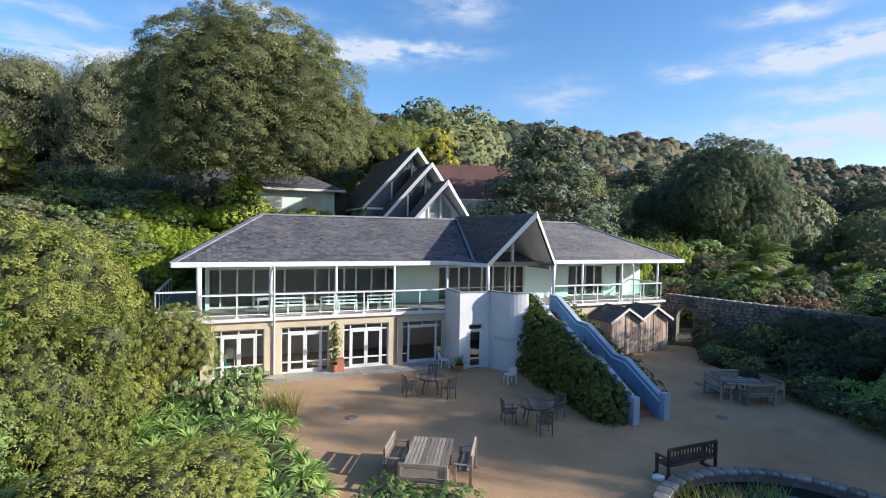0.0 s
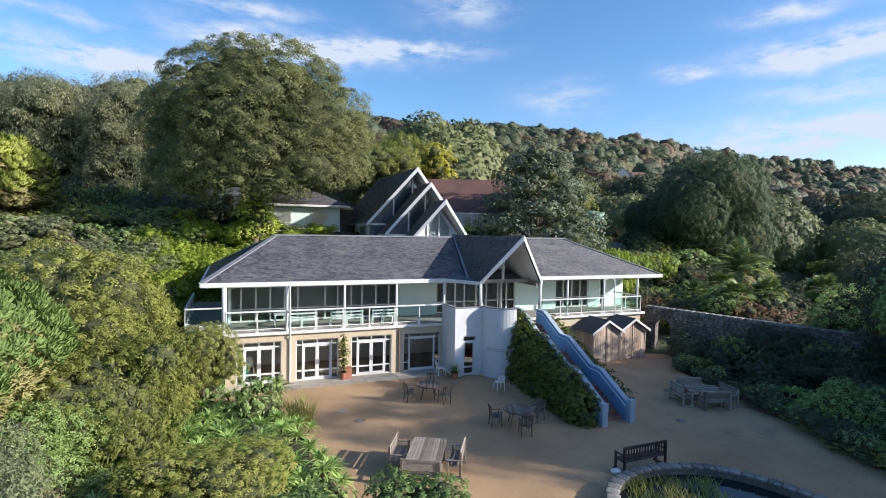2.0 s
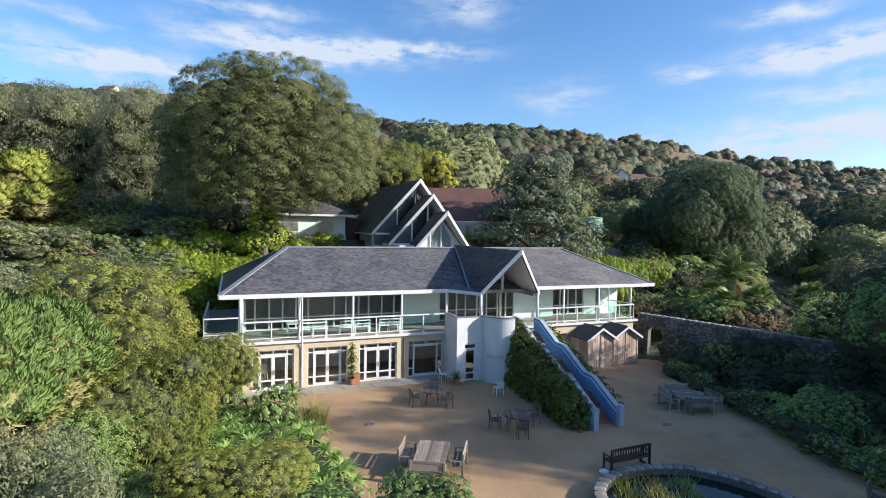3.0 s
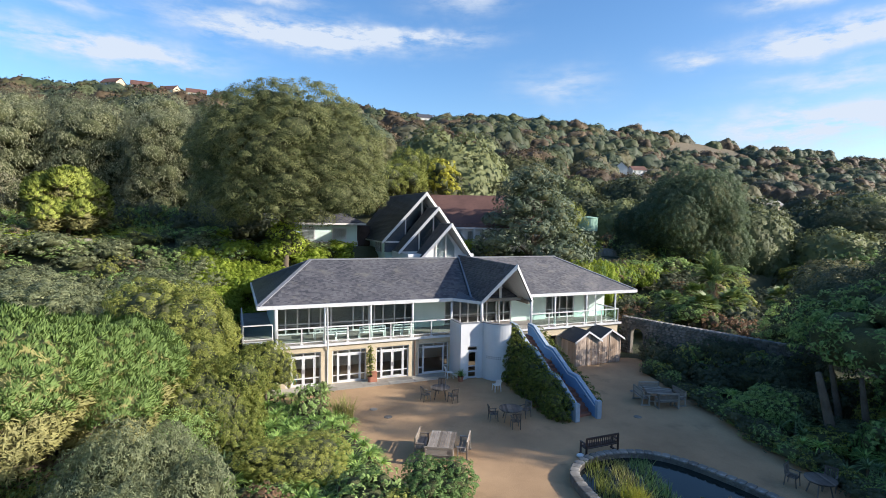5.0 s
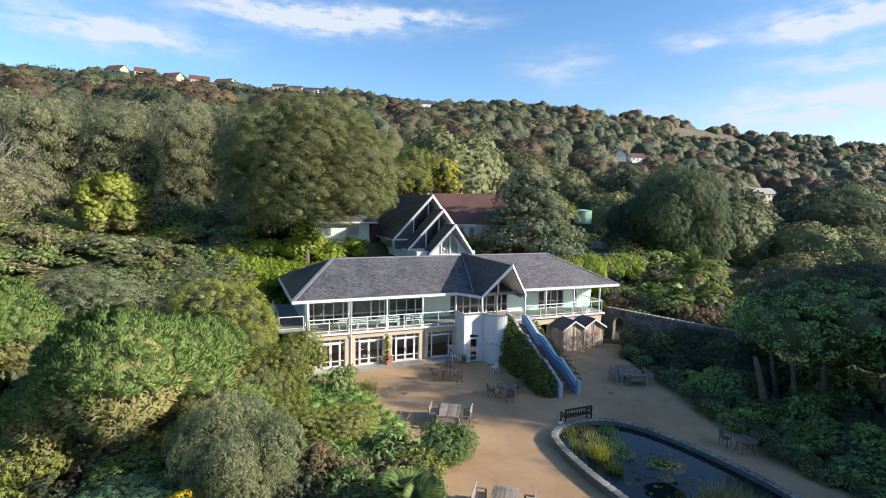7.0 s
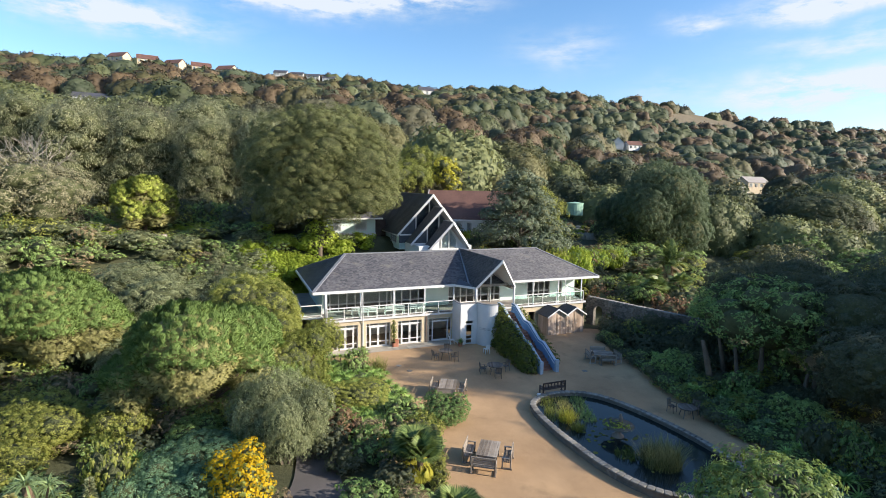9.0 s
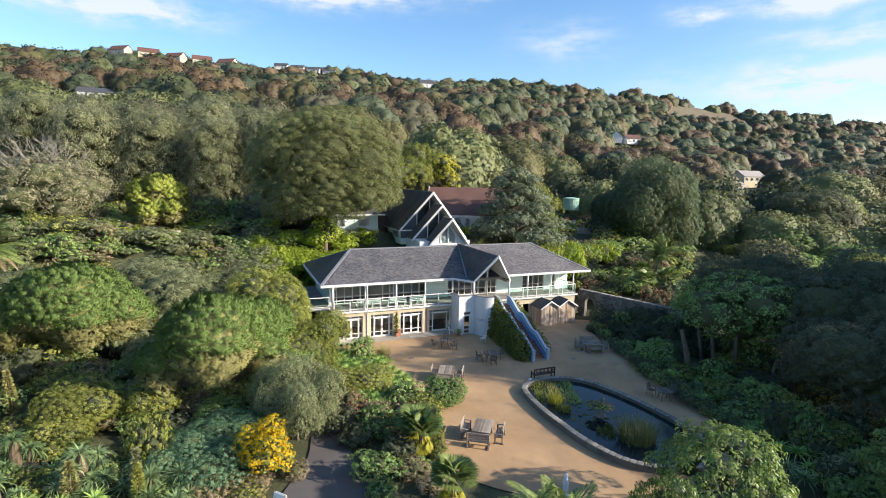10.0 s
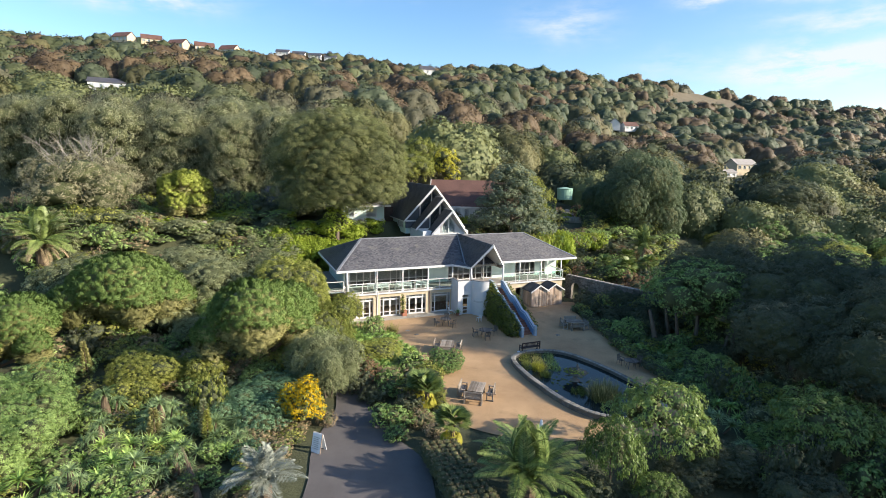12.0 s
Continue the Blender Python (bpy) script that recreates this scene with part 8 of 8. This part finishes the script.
fan_a, fan_d = fan_mesh("frond", 0.95, L_PALM, 0.8), fan_mesh("dead_frond", 0.9, L_PINEDEAD)
stand(palm("feather_palm", 301, 0.9, 0.3, feather, 44, "feather palm with long arching green fronds", -0.35, 1.35), 3.9, -6.6, 1.3)
big_palm = stand(palm("feather_palm", 302, 3.2, 0.35, feather, 56, "big feather palm with arching fronds", -0.6, 1.45, feather_dead, 10), -45.0, 24.5, 1.5)
again(big_palm, 30.8, 50.4, 1.2, 1.0, 1.4)
for k in range(26):
    x, y = 30.0 + (k % 7) * 2.6 + bush_rng.uniform(-0.9, 0.9), 47.5 + (k // 7) * 4.6 + bush_rng.uniform(-1.5, 1.5)
    put_bush(["olive", "green", "dark", "dark"][k % 4], x, y, bush_rng.uniform(1.8, 2.6), bush_rng.uniform(2.4, 3.6))
again(big_palm, -7.4, 22.0 - 1.2, 0.28, 2.0)
fan = stand(palm("fan_palm", 303, 1.6, 0.17, fan_g, 34, "small fan palm with yellowing lower leaves", 0.3, 1.3, fan_y, 34), 0.0, -1.6, 1.0)
again(fan, -2.1, 4.4, 1.15, 2.2, 0.9)
again(fan, -1.7, 3.4, 0.9, 3.2)
stand(palm("silver_palm", 304, 1.1, 0.28, silver_frond, 52, "silvery feather palm with arching stiff leaves", -0.3, 1.35), -9.6, -7.2)
wind = stand(palm("windmill_palm", 305, 3.6, 0.2, fan_a, 34, "windmill palm with a brown skirt of dead leaves", -0.5, 1.2, fan_d, 22), 25.0, 40.5, 0.95)
for x, y, s in ((28.5, 42.0, 1.0), (22.8, 43.5, 0.9), (34.5, 43.5, 1.05), (27.0, 46.5, 1.0), (38.5, 40.5, 1.0)):
    again(wind, x, y, s, x)

# leafy shrubs at the near end of the terrace
leafy = tree("leafy_shrub", 95, 2.3, 0.9, 4.6, L_BROAD, "airy broad-leaved shrub with pale sunlit leaf tips", "shrub", leaf=0.16, aspect=0.4, per_m2=1.8, leaves=58, clump=0.5, trunk_r=0.09, lobes=13, hull=0.34, fine=True, droop=0.15)
stand(leafy, 12.5, -2.4, 1.12, 0.4, 1.0)
for x, y, sc, turn, sz in ((8.5, -5.7, 0.62, 1.4, 0.9), (22.2, -2.2, 1.2, 2.5, 0.9), (10.4, -7.4, 0.5, 3.3, 0.45)):
    again(leafy, x, y, sc, turn, sz)
for key, x, y, r, h in (("dark", 7.2, -6.6, 1.4, 1.8), ("dark", 15.5, -4.0, 2.0, 2.0), ("dark", 10.6, -6.6, 1.6, 1.4), ("dark", 12.6, -5.0, 1.6, 1.5),
                        ("dark", 18.0, -7.5, 2.2, 2.4), ("dark", 24.6, -6.2, 2.4, 3.2), ("dark", 27.0, -1.0, 2.4, 3.2), ("green", 5.4, -9.0, 1.6, 1.4)):
    put_bush(key, x, y, r, h)
for x, y, s in ((17.8, 1.1, 1.2), (17.3, -2.9, 1.3), (19.6, 3.0, 1.2), (20.2, 0.2, 1.2), (21.2, 4.7, 1.2), (18.0, 10.8, 0.9), (18.4, 12.6, 1.0), (18.0, 15.0, 1.0), (18.6, 17.6, 1.1), (19.2, 8.8, 1.1), (20.4, 10.4, 1.2), (17.6, 20.0, 1.0), (18.0, 22.4, 1.0),
                (20.0, 13.4, 1.1), (21.0, 7.0, 1.1), (19.6, 6.4, 1.0), (19.4, 19.6, 1.1), (22.4, 2.2, 1.2), (15.4, -1.6, 1.0)):
    put(strap_blue if (x * 3) % 2 > 1 else strap_big, x, y, s)
# right-hand bed, dark under the trees
rb = np.random.default_rng(17)
for k in range(64):
    y = rb.uniform(-6, 34)
    edge = float(np.interp(y, [-6, 4, 10, 16, 22, 28, 34], [17.5, 20.5, 19.0, 18.4, 17.8, 18.0, 21.0]))
    x = edge + abs(rb.normal()) * 6.5
    put_bush(["dark", "dark", "green", "olive", "grey"][int(rb.integers(5))], x, y, rb.uniform(1.0, 2.0), rb.uniform(1.4, 3.4))
for x, y, r, h in ((16.6, 30.6, 1.2, 2.0), (17.4, 28.6, 1.3, 1.9), (18.4, 26.4, 1.3, 1.8), (17.9, 24.6, 1.1, 1.5), (20.0, 26.5, 1.5, 2.4), (17.0, 32.2, 1.3, 2.3), (18.3, 31.2, 1.3, 2.0), (19.6, 29.7, 1.2, 1.9), (20.9, 28.2, 1.3, 2.2), (22.4, 26.6, 1.5, 2.6), (23.6, 25.0, 1.6, 2.9), (21.8, 24.0, 1.6, 2.8), (16.4, 32.6, 0.8, 1.4)):
    put_bush("dark", x, y, r, h)
for k in range(70):
    y = 2.0 + 27.0 * k / 69
    x = float(np.interp(y, [0, 1.0, 6.0, 10.6, 16.0, 22.0, 29.0], [15.0, 15.6, 19.6, 17.7, 16.9, 16.5, 15.4])) + rb.uniform(-0.5, 0.5)
    put_bush(["dark", "green", "dark", "olive"][k % 4], x, y, rb.uniform(0.5, 1.1), rb.uniform(0.5, 1.3), joined=True)
for k in range(22):
    t = k / 21
    put_bush(["dark", "olive", "dark", "green"][k % 4], 18.2 + 8.0 * t + rb.uniform(-0.5, 0.5), 30.0 - 8.6 * t + rb.uniform(-0.5, 0.5), rb.uniform(1.0, 1.5), rb.uniform(1.9, 2.9), joined=True)
# behind the garden wall and east of the house
for k in range(70):
    x, y = rb.uniform(17, 62), rb.uniform(33, 60)
    if y < 36 - (x - 15.4) * 1.05 + 2.5 or (-(x - ORIGIN.x) * SU + (y - ORIGIN.y) * CU < 14 and (x - ORIGIN.x) * CU + (y - ORIGIN.y) * SU < 31.5):
        continue
    put_bush(["green", "autumn", "olive", "dark", "dark"][int(rb.integers(5))], x, y, rb.uniform(1.4, 2.8), rb.uniform(2.0, 4.2))
for k in range(40):
    u, v = 20.5 + (k % 20) * 0.8, 14.4 + rb.uniform(-0.8, 1.0) + 2.4 * (k // 20)
    put_bush(["dark", "olive", "green", "autumn", "dark"][k % 5], *loc_to_world(u, v), rb.uniform(1.1, 1.8), rb.uniform(2.2, 3.2))
for k in range(30):
    put_bush(["green", "olive", "dry", "ivy"][k % 4], *loc_to_world(20.0 + (k % 15) * 1.3, 19.0 + rb.uniform(-1.5, 1.5) + 4.0 * (k // 15)), rb.uniform(0.9, 1.6), rb.uniform(1.4, 2.4))
# ivy bank beside and behind the house
for k in range(105):
    u, v = rb.uniform(-5.5, 9.5), rb.uniform(11.0, 19.5)
    if u > -2.2 and v < 13.8:
        continue
    put_bush("ivy", *loc_to_world(u, v), rb.uniform(1.0, 1.7), rb.uniform(1.4, 2.5))
for k in range(60):
    u, v = rb.uniform(-5.0, 4.6), rb.uniform(13.6, 17.5)
    put_bush("ivy", *loc_to_world(u, v), rb.uniform(1.1, 1.7), rb.uniform(1.8, 2.6), z=max(float(ground_z(*loc_to_world(u, v))) - 0.2, (1.0 + (k % 3) * 1.5) if v < 15 else 4.6))
# long bright hedge running back from the house's corner
for k in range(60):
    t, off = rb.uniform(0, 1), rb.uniform(-1.0, 4.0)
    x, y = 12.5 + 19.5 * t - 0.6 * off, 43.5 + 20.5 * t + 0.6 * off
    top = 7.9 - 2.4 * t + rb.uniform(-0.5, 0.5)
    g = float(ground_z(x, y))
    put_bush(["ivy", "olive", "ivy", "green"][k % 4], x, y, rb.uniform(1.2, 1.9), max(1.5, top - g))
for k in range(34):
    x, y = rb.uniform(15, 36), rb.uniform(47, 63)
    put_bush(["green", "olive", "dark", "green", "dark"][k % 5], x, y, rb.uniform(1.2, 2.2), rb.uniform(1.6, 3.0))
for k in range(16):
    put_bush(["green", "olive", "dark", "green"][k % 4], rb.uniform(-38, -22), rb.uniform(46, 54), rb.uniform(1.6, 2.6), rb.uniform(3.0, 5.0))
for k in range(6):
    put_bush("dark", *loc_to_world(-7.5 + k * 0.9, 11.0 + rb.uniform(-0.6, 0.6)), 0.9, 3.4)
for k in range(14):
    put_bush(["green", "ivy", "dark"][k % 3], *loc_to_world(1.5 + k * 0.55, 20.2 + rb.uniform(-1.0, 0.8)), rb.uniform(0.8, 1.1), rb.uniform(0.7, 1.1))
for x, y in ((-28.5, 48.5), (-26.0, 48.0), (-23.5, 48.6), (-30.5, 50.0), (-22.0, 50.0)):
    put_bush("dark", x, y, 2.0, 3.2)
# ivy climbing the oak's trunk
ivt = tree("ivy_clad_trunk", 401, 1.4, 0.4, 5.6, L_BRIGHT, "trunk wrapped in bright ivy under the oak", leaf=0.16, clump=0.3, per_m2=4, leaves=18, lobes=9, trunk_r=0.3)
stand(ivt, -15.9, 41.0, 1.25, 0.0, 1.15)
# west bank
for k in range(110):
    x, y = rb.uniform(-66, -15), rb.uniform(24, 56)
    u, v = (x - ORIGIN.x) * CU + (y - ORIGIN.y) * SU, -(x - ORIGIN.x) * SU + (y - ORIGIN.y) * CU
    if (u > -3 and v < 14) or (u > -13 and v > 10) or (x + 37) ** 2 + (y - 40) ** 2 < 9:
        continue
    put_bush(["green", "olive", "grey", "grey", "olive", "green", "dry"][int(rb.integers(7))], x, y, rb.uniform(1.3, 2.7), rb.uniform(1.8, 3.8))
for k in range(26):
    x, y = rb.uniform(-50, -20), rb.uniform(14, 27)
    if (x + 27) ** 2 + (y - 12.5) ** 2 < 12 or (x + 17.4) ** 2 + (y - 13) ** 2 < 14:
        continue
    put_bush(["grey", "green", "grey", "olive"][int(rb.integers(4))], x, y, rb.uniform(2.0, 3.0), rb.uniform(3.2, 5.2))
for k in range(24):
    put_bush(["green", "dark", "olive", "dry"][int(rb.integers(4))], rb.uniform(-48, -28), rb.uniform(-12, 12), rb.uniform(1.6, 2.6), rb.uniform(1.8, 3.4))
for k in range(60):
    x, y = rb.uniform(-46, -23), rb.uniform(31, 50)
    if (x + 37) ** 2 + (y - 40) ** 2 < 9 or (-(x - ORIGIN.x) * SU + (y - ORIGIN.y) * CU < 14 and (x - ORIGIN.x) * CU + (y - ORIGIN.y) * SU > -3):
        continue
    put_bush(["green", "olive", "ivy", "grey", "green"][int(rb.integers(5))], x, y, rb.uniform(1.4, 2.2), rb.uniform(1.2, 2.6))
# pale grey-green shrubs below the west bank
for k in range(46):
    x, y = rb.uniform(-50, -19), rb.uniform(25, 37)
    u, v = (x - ORIGIN.x) * CU + (y - ORIGIN.y) * SU, -(x - ORIGIN.x) * SU + (y - ORIGIN.y) * CU
    if u > -4 and v < 12:
        continue
    put_bush(["grey", "green", "grey", "olive"][k % 4], x, y, rb.uniform(1.8, 2.8), rb.uniform(2.0, 3.6), joined=True)
for k in range(60):
    x, y = rb.uniform(-46, -19), rb.uniform(26, 44)
    u, v = (x - ORIGIN.x) * CU + (y - ORIGIN.y) * SU, -(x - ORIGIN.x) * SU + (y - ORIGIN.y) * CU
    if (u > -4 and v < 12) or (x + 37) ** 2 + (y - 40) ** 2 < 9:
        continue
    put_bush(["grey", "green", "olive", "grey", "green", "dry", "olive"][k % 7], x, y, rb.uniform(1.2, 1.9), rb.uniform(1.0, 2.0), joined=True)
# upper bed by the tank
for k in range(22):
    x, y = rb.uniform(19.5, 33), rb.uniform(71.5, 83)
    if (x - 26.2) ** 2 + (y - 85) ** 2 > 16:
        put_bush(["ivy", "dry", "olive", "grey", "ivy", "autumn"][k % 6], x, y, rb.uniform(0.7, 1.3), rb.uniform(0.9, 1.9))
# under the eucalyptus and behind the wing
for k in range(24):
    x, y = rb.uniform(-64, -20), rb.uniform(48, 57)
    put_bush(["dark", "green", "olive", "dark"][int(rb.integers(4))], x, y, rb.uniform(1.8, 3.0), rb.uniform(2.4, 4.6))
for k in range(26):
    put_bush(["green", "dark", "olive", "autumn"][int(rb.integers(4))], rb.uniform(-12, 46), rb.uniform(63, 76), rb.uniform(1.8, 3.0), rb.uniform(2.4, 4.4))
# thinning tree on the west bank, pale twigs showing through
brng = np.random.default_rng(71)
bare = tree("bare_tree", 72, 6.0, 0.2, 8.4, L_TWIGGY, "rounded thinning tree with bare grey twigs at the top", leaf=0.2, aspect=0.4, per_m2=0.9, leaves=44, clump=0.7, trunk_r=0.35, lobes=15, hull=0.66)
bm = bmesh.new()


def branch(p, d, L, r, depth):
    q = p + d * L
    bm_tube(bm, [p, p.lerp(q, 0.5) + Vector(brng.normal(size=3)) * L * 0.06, q], [r, r * 0.8, r * 0.6], 5 if depth < 3 else 3, cap=False)
    if depth >= 5:
        return
    for _ in range(3):
        n = (d + Vector(brng.normal(size=3)) * 0.5 + Vector((0, 0, 0.15))).normalized()
        branch(q, n, L * brng.uniform(0.66, 0.86), r * 0.6, depth + 1)


for k in range(5):
    branch(Vector((0.1, 0, 3.2)), Vector((math.cos(k * 1.26) * 0.55, math.sin(k * 1.26) * 0.55, 1.0)).normalized(), 3.1, 0.11, 2)
part("branchwork", bm, GREY_TWIG, bare, "pale bare branches")
stand(bare, -49.5, 38.5, 1.1)

# ivy over the stair wall
irng = np.random.default_rng(33)
iv = []
for k in range(30):
    t = k / 29
    v = -3.0 - 7.9 * t
    top = float(np.interp(v, [q for q, z in STEP_V][::-1], [z for q, z in STEP_V][::-1])) + 0.8
    side = stair_u(v, 0)
    for h in np.arange(0.35, top - 0.25, 0.55):
        iv.append(((side - 0.25 - 0.55 * (1 - h / 4.0) * irng.uniform(0.6, 1.2), v + irng.uniform(-0.2, 0.2), h + irng.uniform(-0.15, 0.15)), (irng.uniform(0.36, 0.6), irng.uniform(0.45, 0.65), irng.uniform(0.4, 0.6))))
    iv.append(((side - 0.1, v, top), (0.24, 0.36, 0.28)))
arr = crown_arrays(irng, iv, leaf=0.085, clump=0.2, per_m2=9, leaves=36, low=-0.8)
ivy = empty("climbing_ivy", HOUSE_M, "dense dark green ivy hanging over the stair wall", "climber")
part("foliage", foliage_mesh("foliage", arr, L_IVY), None, ivy)
for k in range(5):
    bm = bmesh.new()
    bm_tube(bm, [(16.2 - 0.12 * k, -4.0 - 1.5 * k, -0.1), (16.3 - 0.12 * k, -4.1 - 1.5 * k, 1.0), (16.5 - 0.12 * k, -3.9 - 1.5 * k, 2.2 - 0.35 * k)], [0.07, 0.05, 0.03], 6)
    part("stem", bm, BARK, ivy)
iv = [((stair_u(-3.0 - 7.2 * t, 1) + 0.5, -3.0 - 7.2 * t, 2.9 - 2.3 * t), (0.34, 0.6, 0.6)) for t in np.linspace(0, 1, 12)]
arr = crown_arrays(irng, iv, leaf=0.09, clump=0.2, per_m2=8, leaves=26)
ivy2 = empty("climbing_ivy", HOUSE_M, "ivy growing along the far side of the stair", "climber")
part("foliage", foliage_mesh("foliage", arr, L_IVY), None, ivy2)
bm = bmesh.new()
bm_tube(bm, [(19.5, -4.2, -0.1), (19.5, -4.1, 1.2), (19.4, -4.0, 2.2)], [0.06, 0.05, 0.03], 6)
part("stem", bm, BARK, ivy2)


def reed_clump(x, y, r, h, n, material, label, z=0.14, seed=0):
    rng = np.random.default_rng(seed)
    out = []
    for k in range(n):
        a, rr = rng.uniform(0, 6.28), r * math.sqrt(rng.uniform(0, 1))
        v, f = strap(h * rng.uniform(0.6, 1.1), 0.03, rng.uniform(1.0, 1.5), rng.uniform(0.3, 1.2), 3, 0.3)
        out.append((turned(v, rng.uniform(0, 6.28), (rr * math.cos(a), rr * math.sin(a), 0)), f))
    v, f = join(out)
    ob = tagged(new("reed_clump", np_mesh("reed_clump", v, f, [material])), label, "reeds")
    ob.location = (x, y, z)
    return ob


reed_clump(7.45, 10.6, 0.5, 1.0, 260, L_YELLOW, "yellow-green reeds growing in the pond", seed=1)
reed_clump(7.9, 9.4, 0.45, 0.7, 160, L_IVY, "dark green iris leaves in the pond", seed=2)
reed_clump(11.5, 5.6, 1.15, 1.45, 820, L_PINEDEAD, "straw-tipped green reeds in the pond", seed=3)
reed_clump(13.9, 3.9, 0.7, 1.0, 260, L_STRAP, "green rushes at the pond edge", seed=4)
reed_clump(9.9, 6.3, 0.7, 0.4, 220, L_IVY, "low water plants in the pond", seed=5)
for k in range(12):
    reed_clump(6.7 + (k % 3) * 1.1, 10.9 + (k // 3) * 0.95, 0.55, 0.36 + 0.1 * (k % 2), 130, (L_IVY, L_REED, L_GREEN)[k % 3], "low marsh plants in the pond", seed=10 + k)
put_bush("dry", -5.9, 19.0, 0.5, 1.3)
reed_clump(-5.85, 19.0, 0.5, 1.6, 260, L_REED, "feathery yellow-green grass at the terrace edge", z=0.0, seed=30)
lrng = np.random.default_rng(6)
for k in range(70):
    a = lrng.uniform(0, 6.28)
    bm = bmesh.new()
    r = lrng.uniform(0.08, 0.15)
    bm.faces.new([bm.verts.new((r * math.cos(t), r * math.sin(t), 0)) for t in np.linspace(0.3, 6.0, 9)])
    lp = tagged(new("lily_pad", mesh_of("lily_pad", bm, L_IVY)), "green lily pad floating on the pond", "water lily", "lily pads")
    lp.matrix_basis = Matrix.Translation((9.8 + float(np.clip(lrng.normal() * 1.1, -1.6, 2.2)), 8.2 + float(np.clip(lrng.normal() * 2.0, -3.5, 3.5)), 0.15)) @ Matrix.Rotation(a, 4, "Z")
# scrub, dead grass and pale rocks on the broken bank below the young pine
for k in range(44):
    u, v = rb.uniform(-15.0, -5.0), rb.uniform(9.5, 18.0)
    put_bush(["olive", "grey", "green", "dry", "dark", "grey", "autumn"][k % 7], *loc_to_world(u, v), rb.uniform(0.8, 1.5), rb.uniform(1.2, 2.4), joined=True)
for k in range(46):
    t = k / 45
    x, y = -42.5 + 17.5 * t + rk.uniform(-0.4, 0.4), 37.4 + 1.2 * math.sin(t * 5.0) + rk.uniform(-0.5, 0.5)
    r = tagged(new("rock", rock_meshes[k % 5]), "pale limestone block in the broken bank", "rock", "bank rocks")
    r.matrix_basis = Matrix.Translation((x, y, float(ground_z(x, y)) + rk.uniform(0.1, 0.8))) @ Matrix.Rotation(rk.uniform(0, 6.28), 4, "Z") @ Matrix.Scale(rk.uniform(0.6, 1.1), 4)
for key, (mt, shapes, pile) in FAR_BUSH.items():
    if pile:
        v, f = join([q[:2] for q in pile])
        tagged(new("undergrowth", foliage_mesh("undergrowth", (v, f, np.concatenate([q[2] for q in pile]) * (key != "ivy"), np.concatenate([q[3] for q in pile])), mt)), "mixed shrubs and undergrowth covering the banks", "undergrowth", kind="stuff")
for pair in (*BUSH.values(), *BIG_BUSH.values(), *FINE_BUSH.values()):
    for src in pair:
        if src.name not in used_bush:
            for o in list(src.children):
                bpy.data.objects.remove(o)
            bpy.data.objects.remove(src)
